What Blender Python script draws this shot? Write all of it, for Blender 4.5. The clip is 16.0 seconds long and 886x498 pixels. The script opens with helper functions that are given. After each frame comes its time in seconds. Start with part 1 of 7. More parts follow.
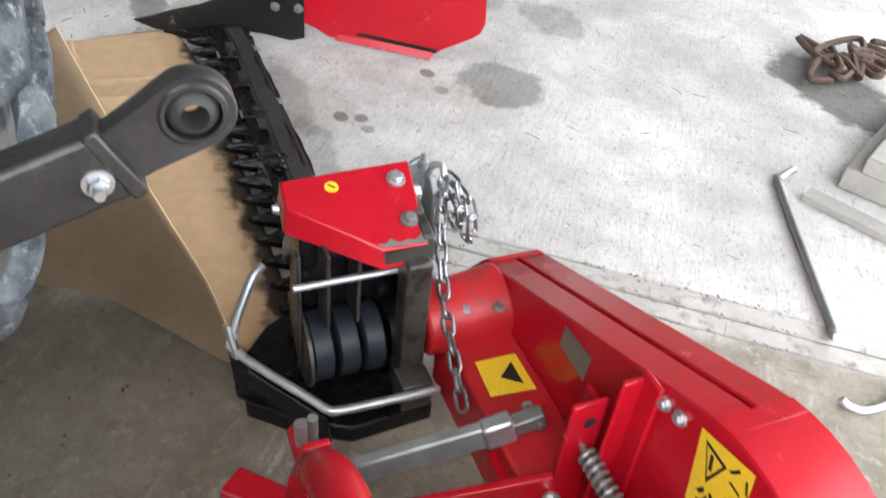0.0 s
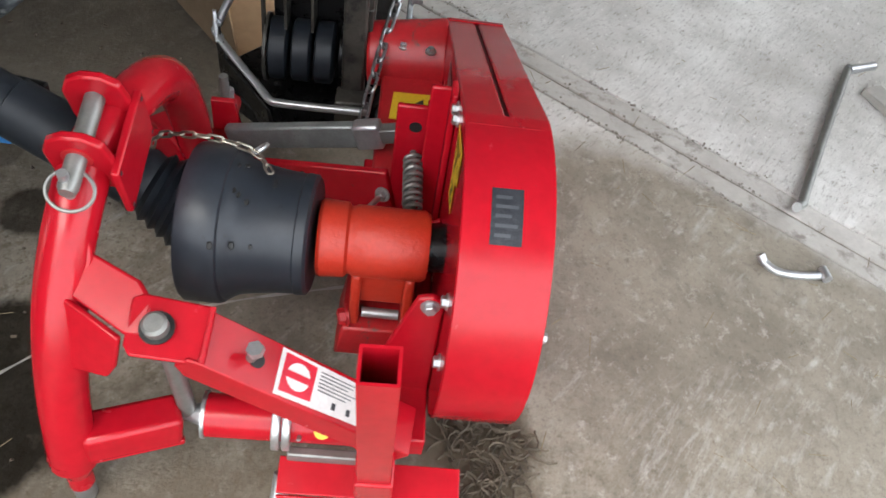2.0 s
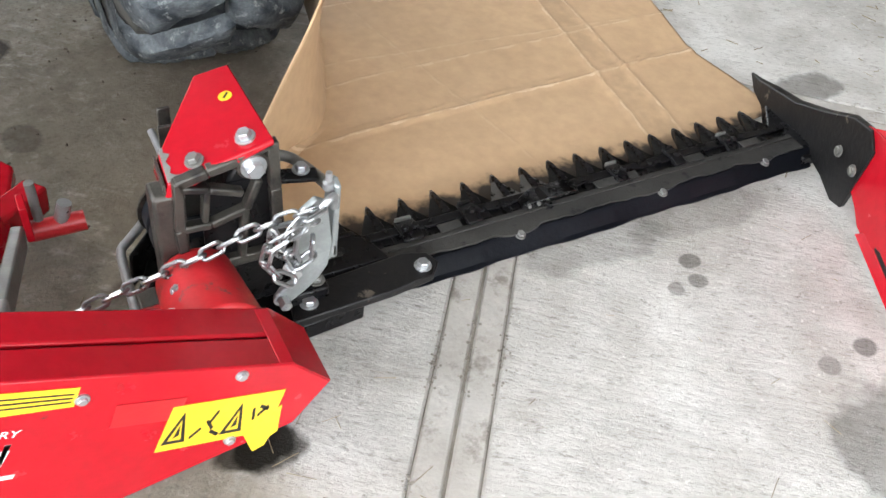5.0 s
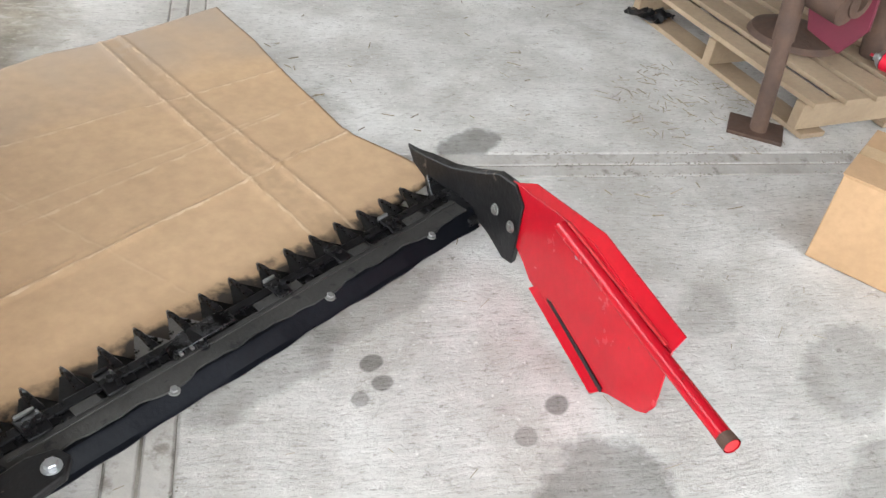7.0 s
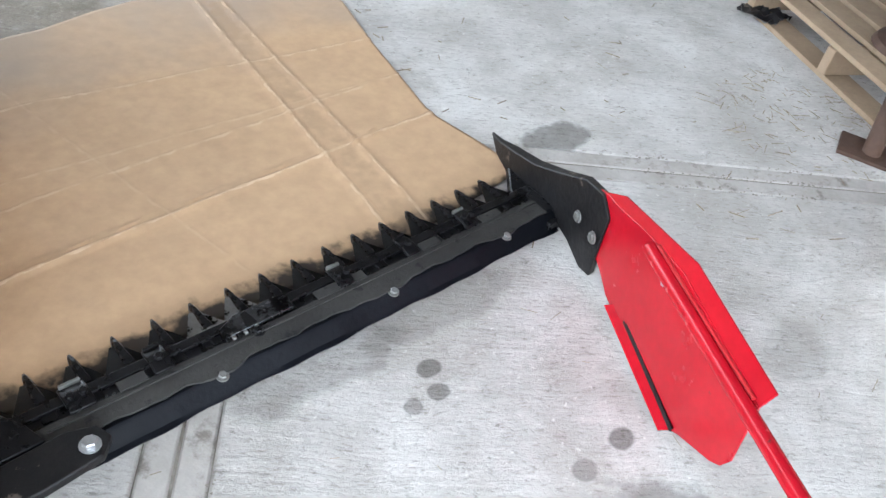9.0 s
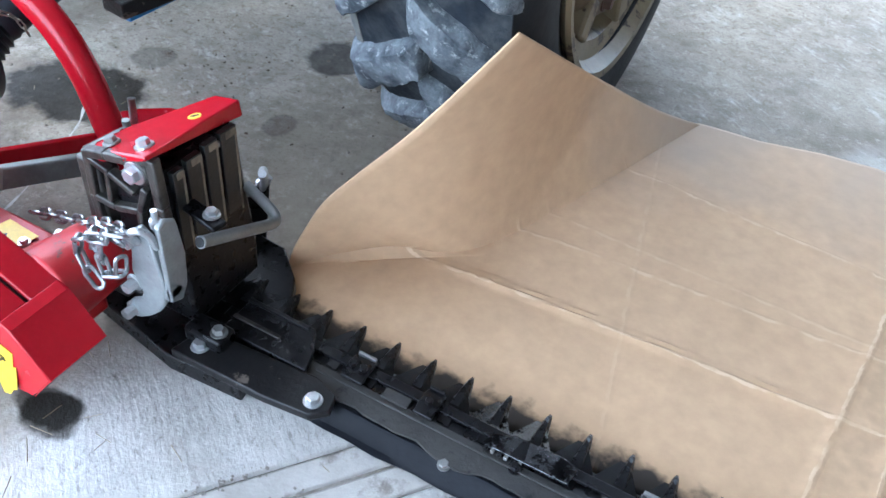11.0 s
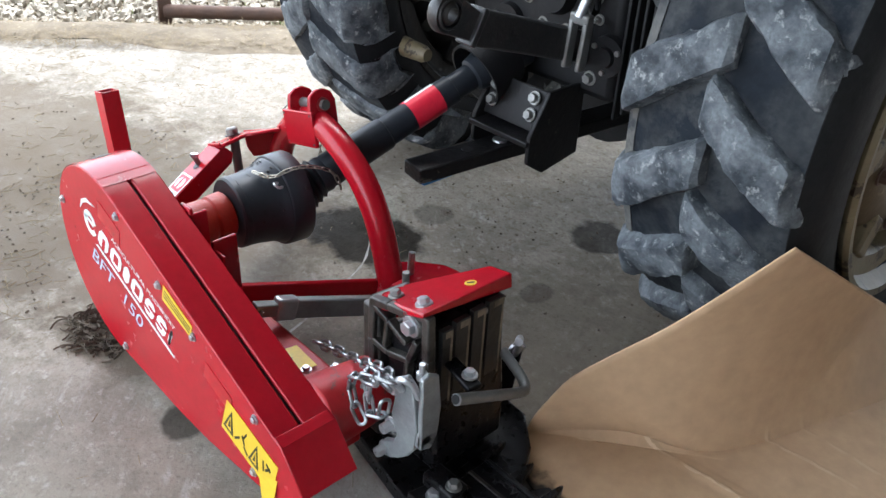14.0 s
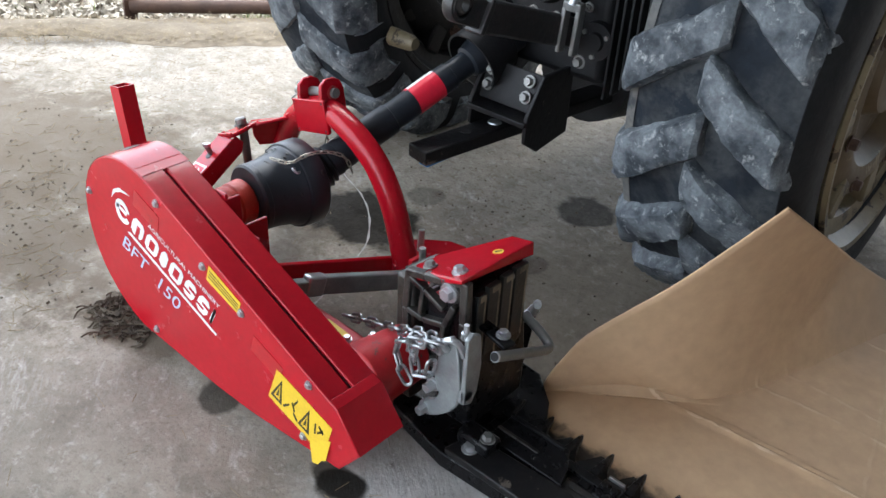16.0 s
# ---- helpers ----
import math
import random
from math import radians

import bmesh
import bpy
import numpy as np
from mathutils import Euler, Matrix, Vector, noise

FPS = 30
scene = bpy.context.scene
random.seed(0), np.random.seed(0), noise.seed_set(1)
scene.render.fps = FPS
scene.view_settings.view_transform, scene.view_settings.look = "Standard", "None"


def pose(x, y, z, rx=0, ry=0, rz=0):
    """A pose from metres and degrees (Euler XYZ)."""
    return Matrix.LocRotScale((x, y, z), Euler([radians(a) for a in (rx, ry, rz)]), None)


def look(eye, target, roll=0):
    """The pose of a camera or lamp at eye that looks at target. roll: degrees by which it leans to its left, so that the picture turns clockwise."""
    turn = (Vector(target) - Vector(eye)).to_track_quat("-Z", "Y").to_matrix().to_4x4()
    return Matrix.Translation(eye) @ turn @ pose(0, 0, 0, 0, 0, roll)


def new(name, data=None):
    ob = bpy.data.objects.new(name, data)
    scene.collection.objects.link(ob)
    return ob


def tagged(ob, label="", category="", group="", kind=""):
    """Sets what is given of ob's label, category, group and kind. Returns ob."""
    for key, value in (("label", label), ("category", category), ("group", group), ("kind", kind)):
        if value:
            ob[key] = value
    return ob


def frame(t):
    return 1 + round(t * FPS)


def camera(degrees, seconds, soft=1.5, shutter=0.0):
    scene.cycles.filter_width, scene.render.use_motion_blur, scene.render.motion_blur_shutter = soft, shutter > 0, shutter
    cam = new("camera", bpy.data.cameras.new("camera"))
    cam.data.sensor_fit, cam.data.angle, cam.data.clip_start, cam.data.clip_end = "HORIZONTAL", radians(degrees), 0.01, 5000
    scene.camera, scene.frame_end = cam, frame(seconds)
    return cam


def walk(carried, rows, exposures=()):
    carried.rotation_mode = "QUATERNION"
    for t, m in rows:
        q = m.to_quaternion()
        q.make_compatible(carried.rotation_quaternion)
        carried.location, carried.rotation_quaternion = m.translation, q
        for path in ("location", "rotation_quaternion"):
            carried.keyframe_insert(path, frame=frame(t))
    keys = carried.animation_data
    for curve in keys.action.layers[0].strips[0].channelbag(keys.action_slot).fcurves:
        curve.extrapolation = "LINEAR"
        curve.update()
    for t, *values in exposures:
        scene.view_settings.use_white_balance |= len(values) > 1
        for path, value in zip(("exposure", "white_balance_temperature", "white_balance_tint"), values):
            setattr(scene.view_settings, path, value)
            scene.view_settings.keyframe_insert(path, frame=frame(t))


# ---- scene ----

cam = camera(56.2, 16.0, soft=1.5, shutter=0.12)
PATH = [
    (0, (-1.17, 0.236, 1.19), (0.228, -0.44, -0.071), 6.8),
    (0.5, (-1.351, 0.238, 1.118), (-0.154, -0.461, -0.323), 10.8),
    (1, (-1.477, 0.179, 1.138), (-0.312, -0.384, -0.386), 9.6),
    (1.5, (-1.635, 0.005, 1.157), (-0.378, -0.354, -0.358), 9.3),
    (2, (-1.577, -0.232, 1.151), (-0.251, -0.396, -0.338), 10.7),
    (2.5, (-1.408, -0.518, 1.186), (-0.028, -0.539, -0.262), 13.6),
    (3, (-1.195, -0.781, 1.198), (0.149, -0.481, -0.253), 15.0),
    (3.2, (-1.126, -0.852, 1.199), (0.141, -0.381, -0.275), 14.3),
    (5.3, (-0.344, -1.097, 1.196), (0.486, 0.074, -0.196), 10.7),
    (5.5, (-0.296, -1.099, 1.195), (0.624, 0.039, -0.168), 10.9),
    (6, (-0.201, -1.092, 1.215), (0.946, -0.075, -0.07), 11.3),
    (6.5, (-0.15, -1.096, 1.227), (1.077, -0.123, -0.018), 9.6),
    (7, (-0.112, -1.107, 1.225), (1.162, -0.184, -0.01), 8.4),
    (7.5, (-0.083, -1.124, 1.226), (1.231, -0.254, -0.005), 8.0),
    (8, (-0.098, -1.115, 1.229), (1.21, -0.233, 0.0), 9.0),
    (8.2, (-0.101, -1.112, 1.225), (1.179, -0.197, -0.009), 9.3),
    (10.3, (0.595, -0.794, 1.167), (0.724, 0.508, -0.346), 12.7),
    (10.5, (0.71, -0.79, 1.157), (0.374, 0.509, -0.327), 5.4),
    (11, (0.705, -0.88, 1.186), (0.078, 0.472, -0.148), 6.1),
    (11.5, (0.701, -0.929, 1.183), (-0.107, 0.395, -0.08), 6.8),
    (12, (0.737, -0.901, 1.174), (-0.246, 0.342, -0.046), 6.3),
    (12.5, (0.746, -0.893, 1.183), (-0.348, 0.291, 0.0), 4.0),
    (13, (0.75, -0.903, 1.188), (-0.38, 0.281, 0.038), 3.1),
    (13.5, (0.726, -0.915, 1.224), (-0.438, 0.274, 0.114), 2.6),
    (14, (0.685, -0.933, 1.255), (-0.522, 0.248, 0.185), 2.9),
    (14.5, (0.65, -0.99, 1.294), (-0.579, 0.206, 0.265), 2.4),
    (15, (0.628, -1.069, 1.323), (-0.585, 0.171, 0.327), 2.6),
    (15.5, (0.63, -1.114, 1.306), (-0.525, 0.151, 0.273), 3.0),
    (16, (0.653, -1.138, 1.288), (-0.442, 0.136, 0.203), 3.3),
]
walk(cam, [(t, look(eye, target, roll)) for t, eye, target, roll in PATH],
     exposures=[(0.0, 2.68, 6800, 8), (1.5, 2.03, 6850, 8), (2.5, 1.87, 6900, 8), (3.0, 2.18, 6950, 8), (5.5, 2.86, 7000, 8), (7.0, 2.79, 6950, 8), (8.2, 2.78, 6800, 8), (10.3, 3.15, 5450, 6), (11.0, 3.1, 5400, 6), (12.5, 2.57, 6050, 7), (14.0, 2.22, 6150, 8), (14.5, 2.22, 6150, 8), (15.0, 2.05, 6150, 8), (16.0, 2.07, 6200, 8)])

# ---- light: overcast daylight reaching in under an open shed roof ----
world = bpy.data.worlds.new("overcast_sky")
scene.world = world
world.use_nodes = True
wn, wl = world.node_tree.nodes, world.node_tree.links
sky = wn.new("ShaderNodeTexSky")
sky.sky_type = "NISHITA"
sky.sun_disc = False
sky.sun_elevation, sky.sun_rotation = radians(68), radians(308)
sky.dust_density, sky.air_density = 2.0, 1.0
soft_grey = wn.new("ShaderNodeMix")
soft_grey.data_type = "RGBA"
soft_grey.inputs[0].default_value = 0.6
soft_grey.inputs[7].default_value = (9.0, 9.4, 10.0, 1)
wl.new(sky.outputs[0], soft_grey.inputs[6])
wl.new(soft_grey.outputs[2], wn["Background"].inputs[0])
wn["Background"].inputs[1].default_value = 0.15

sun_data = bpy.data.lights.new("sun", "SUN")
sun_data.energy, sun_data.angle, sun_data.color = 0.8, radians(40), (1.0, 0.985, 0.96)
sun = new("sun", sun_data)
sun.matrix_world = look((-2.2, 1.7, 7), (0, 0, 0))


# ---- helpers for building ----
ORIGIN = {}


def thing(name, place, label, category, group="", kind=""):
    ob = new(name)
    ob.empty_display_size = 0.05
    ob.location = place
    ORIGIN[ob] = Vector(place)
    return tagged(ob, label, category, group, kind)


def finish(ob, material, bevel=0.0, smooth=True):
    me = ob.data
    if material is not None:
        me.materials.append(material)
    if smooth:
        me.polygons.foreach_set("use_smooth", [True] * len(me.polygons))
        me.set_sharp_from_angle(angle=radians(38))
    if bevel:
        mod = ob.modifiers.new("edge", "BEVEL")
        mod.width, mod.segments, mod.limit_method, mod.angle_limit = bevel, 2, "ANGLE", radians(40)
    return ob


def part(name, bm, material, parent, label="", bevel=0.0):
    """One mesh under a thing or a part; the bmesh is in world places."""
    bmesh.ops.recalc_face_normals(bm, faces=bm.faces)
    base = ORIGIN[parent]
    bmesh.ops.translate(bm, verts=bm.verts, vec=-base)
    me = bpy.data.meshes.new(name)
    bm.to_mesh(me)
    bm.free()
    ob = new(name, me)
    ob.parent = parent
    ORIGIN[ob] = base
    finish(ob, material, bevel)
    return tagged(ob, label)


def single(name, bm, material, label, category, bevel=0.0, group="", kind=""):
    """A thing of one mesh."""
    bmesh.ops.recalc_face_normals(bm, faces=bm.faces)
    me = bpy.data.meshes.new(name)
    bm.to_mesh(me)
    bm.free()
    ob = new(name, me)
    ORIGIN[ob] = Vector((0, 0, 0))
    finish(ob, material, bevel)
    return tagged(ob, label, category, group, kind)


def box(bm, lo, hi, m=None):
    lo, hi = Vector(lo), Vector(hi)
    r = bmesh.ops.create_cube(bm, size=1.0)
    mid, size = (lo + hi) / 2, hi - lo
    for v in r["verts"]:
        v.co = Vector((v.co.x * size.x, v.co.y * size.y, v.co.z * size.z)) + mid
        if m:
            v.co = m @ v.co
    return bm


def beam(bm, a, b, w, h, up=(0, 0, 1)):
    """A straight bar of section w x h from a to b."""
    a, b, up = Vector(a), Vector(b), Vector(up)
    d = (b - a).normalized()
    side = d.cross(up).normalized()
    top = side.cross(d)
    vs = []
    for p in (a, b):
        for i, j in ((-1, -1), (1, -1), (1, 1), (-1, 1)):
            vs.append(bm.verts.new(p + side * (i * w / 2) + top * (j * h / 2)))
    for f in ((0, 1, 2, 3), (7, 6, 5, 4), (0, 4, 5, 1), (1, 5, 6, 2), (2, 6, 7, 3), (3, 7, 4, 0)):
        bm.faces.new([vs[k] for k in f])
    return bm


def tube(bm, pts, r, seg=12, closed=False, caps=True):
    """A round bar along a line of places; r is one radius or one a place."""
    pts = [Vector(p) for p in pts]
    n = len(pts)
    rs = r if isinstance(r, (list, tuple)) else [r] * n
    rings, ref = [], None
    for i, p in enumerate(pts):
        a = pts[(i - 1) % n] if closed or i else pts[0]
        b = pts[(i + 1) % n] if closed or i < n - 1 else pts[-1]
        d = (b - a).normalized()
        if ref is None:
            ref = d.orthogonal().normalized()
        ref = (ref - d * ref.dot(d)).normalized()
        side = d.cross(ref)
        rings.append([bm.verts.new(p + (ref * math.cos(k * 2 * math.pi / seg) + side * math.sin(k * 2 * math.pi / seg)) * rs[i]) for k in range(seg)])
    for i in range(n if closed else n - 1):
        a, b = rings[i], rings[(i + 1) % n]
        for k in range(seg):
            bm.faces.new((a[k], a[(k + 1) % seg], b[(k + 1) % seg], b[k]))
    if caps and not closed:
        bm.faces.new(rings[0][::-1])
        bm.faces.new(rings[-1])
    return bm


def smooth_line(pts, steps=6):
    """A Catmull-Rom line through the places."""
    p = [Vector(q) for q in pts]
    p = [2 * p[0] - p[1]] + p + [2 * p[-1] - p[-2]]
    out = []
    for i in range(1, len(p) - 2):
        for k in range(steps):
            t = k / steps
            out.append(0.5 * (2 * p[i] + (p[i + 1] - p[i - 1]) * t + (2 * p[i - 1] - 5 * p[i] + 4 * p[i + 1] - p[i + 2]) * t * t
                              + (3 * p[i] - p[i - 1] - 3 * p[i + 1] + p[i + 2]) * t ** 3))
    return out + [p[-2]]


def lathe(bm, profile, at, axis, seg=32):
    """Turns (distance along the axis, radius) rows round the axis from at."""
    axis, at = Vector(axis).normalized(), Vector(at)
    u = axis.orthogonal().normalized()
    w = axis.cross(u)
    rings = []
    for d, r in profile:
        if r < 1e-6:
            rings.append([bm.verts.new(at + axis * d)])
        else:
            rings.append([bm.verts.new(at + axis * d + (u * math.cos(2 * math.pi * k / seg) + w * math.sin(2 * math.pi * k / seg)) * r) for k in range(seg)])
    for a, b in zip(rings, rings[1:]):
        for k in range(seg):
            q = [a[k % len(a)], a[(k + 1) % len(a)], b[(k + 1) % len(b)], b[k % len(b)]]
            q = list(dict.fromkeys(q))
            if len(q) > 2:
                bm.faces.new(q)
    if tuple(profile[0]) != tuple(profile[-1]):
        for r in (rings[0], rings[-1]):
            if len(r) > 2:
                bm.faces.new(r)
    return bm


def slab(bm, outline, axis, lo, hi):
    """Extrudes an outline (pairs) along an axis from lo to hi."""
    def at(p, v):
        return {"x": (v, p[0], p[1]), "y": (p[0], v, p[1]), "z": (p[0], p[1], v)}[axis]
    a = [bm.verts.new(at(p, lo)) for p in outline]
    b = [bm.verts.new(at(p, hi)) for p in outline]
    n = len(outline)
    bm.faces.new(a[::-1])
    bm.faces.new(b)
    for k in range(n):
        bm.faces.new((a[k], a[(k + 1) % n], b[(k + 1) % n], b[k]))
    return bm


def plate(bm, corners, thick):
    """A flat plate of corner places, thickened along its normal."""
    c = [Vector(p) for p in corners]
    n = (c[1] - c[0]).cross(c[2] - c[0]).normalized() * thick
    a = [bm.verts.new(p) for p in c]
    b = [bm.verts.new(p + n) for p in c]
    bm.faces.new(a[::-1])
    bm.faces.new(b)
    for k in range(len(c)):
        j = (k + 1) % len(c)
        bm.faces.new((a[k], a[j], b[j], b[k]))
    return bm


def bolt(bm, at, axis, r=0.009, h=0.008, washer=True, stud=0.0):
    axis = Vector(axis).normalized()
    at = Vector(at)
    if washer:
        lathe(bm, [(-0.002, 0), (-0.002, r * 1.45), (0.0015, r * 1.4), (0.0015, 0)], at, axis, 16)
    lathe(bm, [(0.0015, 0), (0.0015, r), (h * 0.85, r), (h, r * 0.86), (h, 0)], at, axis, 6)
    if stud:
        lathe(bm, [(h, 0), (h, r * 0.55), (h + stud, r * 0.5), (h + stud, 0)], at, axis, 10)
    return bm


def B():
    return bmesh.new()


# ---- materials ----
def material(name, color, rough=0.5, metal=0.0, second=None, scale=8.0, amount=0.5, bump=0.0, bump_scale=60.0, spots=None, spot_scale=20.0, spot_at=0.6, spot_soft=0.06, coat=0.0, rough_var=0.12, contrast=0.18, spec=0.5):
    m = bpy.data.materials.new(name)
    m.use_nodes = True
    n, l = m.node_tree.nodes, m.node_tree.links
    p = n["Principled BSDF"]
    p.inputs["Roughness"].default_value, p.inputs["Metallic"].default_value = rough, metal
    p.inputs["Coat Weight"].default_value = coat
    p.inputs["Specular IOR Level"].default_value = spec
    p.inputs["Coat Roughness"].default_value = 0.12
    co = n.new("ShaderNodeTexCoord")

    def noise_tex(s, detail=6.0, ro=0.6):
        t = n.new("ShaderNodeTexNoise")
        t.inputs["Scale"].default_value, t.inputs["Detail"].default_value, t.inputs["Roughness"].default_value = s, detail, ro
        l.new(co.outputs["Object"], t.inputs["Vector"])
        return t

    def ramp(src, lo, hi):
        r = n.new("ShaderNodeMapRange")
        r.inputs[1].default_value, r.inputs[2].default_value = lo, hi
        l.new(src, r.inputs[0])
        return r.outputs[0]

    def mix(f, a, b):
        x = n.new("ShaderNodeMix")
        x.data_type = "RGBA"
        for src, k in ((f, 0), (a, 6), (b, 7)):
            if isinstance(src, (tuple, float, int)):
                x.inputs[k].default_value = src if not isinstance(src, tuple) else (*src[:3], 1)
            else:
                l.new(src, x.inputs[k])
        return x.outputs[2]

    second = second or tuple(c * 0.72 for c in color)
    big = noise_tex(scale)
    fine = noise_tex(scale * 9, 4)
    f = n.new("ShaderNodeMath")
    f.operation = "MULTIPLY"
    f.inputs[1].default_value = amount
    l.new(ramp(big.outputs[0], 0.5 - contrast, 0.5 + contrast), f.inputs[0])
    col = mix(f.outputs[0], color, second)
    col = mix(ramp(fine.outputs[0], 0.3, 1.3), col, tuple(c * 0.6 for c in color))
    if spots:
        s = noise_tex(spot_scale, 8, 0.7)
        fac = ramp(s.outputs[0], spot_at, spot_at + spot_soft)
        col = mix(fac, col, spots)
    l.new(col, p.inputs["Base Color"])
    rr = n.new("ShaderNodeMapRange")
    rr.inputs[3].default_value, rr.inputs[4].default_value = max(0.03, rough - rough_var), min(1, rough + rough_var)
    l.new(noise_tex(scale * 3).outputs[0], rr.inputs[0])
    l.new(rr.outputs[0], p.inputs["Roughness"])
    if bump:
        t = noise_tex(bump_scale, 5)
        b = n.new("ShaderNodeBump")
        b.inputs["Strength"].default_value, b.inputs["Distance"].default_value = bump, 0.004
        l.new(t.outputs[0], b.inputs["Height"])
        l.new(b.outputs[0], p.inputs["Normal"])
    return m


RED = material("red_gloss_paint", (0.46, 0.006, 0.016), 0.24, 0, (0.36, 0.005, 0.014), 6, 0.8, 0.1, 30, spots=(0.12, 0.03, 0.025), spot_scale=34, spot_at=0.68, spot_soft=0.03, spec=0.38, rough_var=0.1)
RED_WORN = material("worn_red_paint", (0.46, 0.010, 0.018), 0.4, 0, (0.36, 0.02, 0.02), 12, 0.7, 0.15, 60, spots=(0.09, 0.06, 0.05), spot_scale=24, spot_at=0.6)
ORANGE = material("orange_red_casting", (0.5, 0.026, 0.011), 0.45, 0, (0.38, 0.03, 0.014), 14, 0.7, 0.4, 90, spots=(0.22, 0.12, 0.07), spot_scale=20, spot_at=0.66)
BLACK_RUBBER = material("black_plastic_bell", (0.011, 0.014, 0.019), 0.45, 0, (0.019, 0.023, 0.030), 10, 0.7, 0.1, 70, spec=0.3, spots=(0.006, 0.006, 0.007), spot_scale=26, spot_at=0.68)
BELL = material("blue_black_plastic", (0.015, 0.019, 0.026), 0.40, 0, (0.026, 0.031, 0.040), 8, 0.7, 0.08, 60, spec=0.42, spots=(0.008, 0.009, 0.012), spot_scale=30, spot_at=0.62)
BLACK_OIL = material("oiled_black_steel", (0.005, 0.005, 0.006), 0.3, 0.0, (0.010, 0.009, 0.009), 16, 0.6, 0.25, 60, spec=0.22, spots=(0.045, 0.04, 0.036), spot_scale=11, spot_at=0.63, spot_soft=0.03, rough_var=0.18)
DUSTY_OIL = material("dust_on_oiled_steel", (0.046, 0.044, 0.041), 0.55, 0, (0.015, 0.015, 0.015), 8, 0.85, 0.5, 60, spots=(0.008, 0.008, 0.009), spot_scale=22, spot_at=0.57, spec=0.3)
BLACK_PAINT = material("worn_black_paint", (0.007, 0.007, 0.008), 0.45, 0.0, (0.017, 0.015, 0.014), 18, 0.6, 0.4, 60, spec=0.28, spots=(0.11, 0.09, 0.075), spot_scale=15, spot_at=0.63, spot_soft=0.03)
TRACTOR_BLACK = material("grimy_tractor_iron", (0.005, 0.005, 0.006), 0.55, 0.0, (0.011, 0.011, 0.012), 9, 0.7, 0.6, 40, spots=(0.04, 0.037, 0.033), spot_scale=8, spot_at=0.63, spec=0.3)
LEAF_EDGE = material("rusty_bright_edge", (0.30, 0.26, 0.19), 0.5, 0.3, (0.06, 0.05, 0.04), 40, 0.9, 0.3, 90)
GALV = material("weathered_galvanised_plate", (0.36, 0.385, 0.385), 0.42, 0.55, (0.2, 0.21, 0.21), 22, 0.8, 0.2, 70, spots=(0.07, 0.06, 0.05), spot_scale=30, spot_at=0.64)
CHAIN = material("zinc_chain_links", (0.40, 0.41, 0.42), 0.3, 0.9, (0.16, 0.165, 0.17), 35, 0.8, 0.1, 120)
ZINC = material("galvanised_steel", (0.56, 0.57, 0.58), 0.32, 0.75, (0.36, 0.37, 0.385), 30, 0.7, 0.1, 120)
DULL_STEEL = material("dull_grey_steel", (0.27, 0.27, 0.26), 0.42, 0.6, (0.17, 0.165, 0.155), 24, 0.7, 0.2, 80, spots=(0.1, 0.07, 0.05), spot_scale=30, spot_at=0.66)
CASTING = material("bare_worn_casting", (0.075, 0.068, 0.058), 0.4, 0.3, (0.018, 0.017, 0.016), 22, 0.8, 0.5, 70, spots=(0.012, 0.011, 0.011), spot_scale=15, spot_at=0.53, spot_soft=0.1)
TYRE = material("dusty_tyre_rubber", (0.012, 0.015, 0.020), 0.78, 0, (0.06, 0.064, 0.066), 7, 0.9, 1.0, 30, spots=(0.014, 0.018, 0.024), spot_scale=10, spot_at=0.5, spot_soft=0.1, contrast=0.10, spec=0.15)
TYRE_LUG = material("scuffed_tread_lugs", (0.021, 0.028, 0.036), 0.72, 0, (0.18, 0.2, 0.213), 16, 0.95, 1.0, 55, spots=(0.36, 0.375, 0.37), spot_scale=44, spot_at=0.56, spot_soft=0.14, contrast=0.13)
CREAM = material("chipped_cream_rim", (0.20, 0.16, 0.09), 0.55, 0, (0.10, 0.075, 0.042), 7, 0.8, 0.2, 40, spots=(0.04, 0.027, 0.016), spot_scale=17, spot_at=0.56, spot_soft=0.03)
RIM_DISC = material("rusty_tan_disc", (0.13, 0.092, 0.048), 0.6, 0, (0.06, 0.04, 0.022), 6, 0.8, 0.3, 40, spots=(0.22, 0.18, 0.11), spot_scale=9, spot_at=0.58, spot_soft=0.04)
CARD = material("brown_cardboard", (0.55, 0.367, 0.213), 0.85, 0, (0.46, 0.30, 0.172), 3, 0.6, 0.12, 25, rough_var=0.08)
# darker brown: the shade under the raised flap is put into this colour
CARD_UNDER_SHADED = material("shade_toned_underside_cardboard", (0.25, 0.172, 0.105), 0.85, 0, (0.18, 0.123, 0.076), 5, 0.7, 0.15, 25)
SIDEWALL = material("black_tyre_sidewall", (0.009, 0.010, 0.012), 0.7, 0, (0.02, 0.021, 0.022), 7, 0.8, 0.3, 40, spec=0.18)
# dust, with daylight from the yard side painted in as a paler tone
DUSTY_LIT_WALL = material("dusty_daylit_rubber", (0.145, 0.14, 0.125), 0.85, 0, (0.03, 0.033, 0.037), 8, 1.0, 0.8, 40, spots=(0.025, 0.028, 0.033), spot_scale=15, spot_at=0.52, spot_soft=0.12, contrast=0.12)
KNIFE = material("oiled_black_knife", (0.03, 0.03, 0.03), 0.25, 0.6, (0.006, 0.006, 0.006), 18, 0.9, 0.3, 60, spots=(0.004, 0.004, 0.004), spot_scale=13, spot_at=0.45)
BRIGHT_KNIFE = material("bright_ground_knife", (0.6, 0.61, 0.63), 0.16, 1.0, (0.35, 0.36, 0.38), 30, 0.6, 0.1, 80, spots=(0.01, 0.01, 0.01), spot_scale=24, spot_at=0.52, spot_soft=0.04)
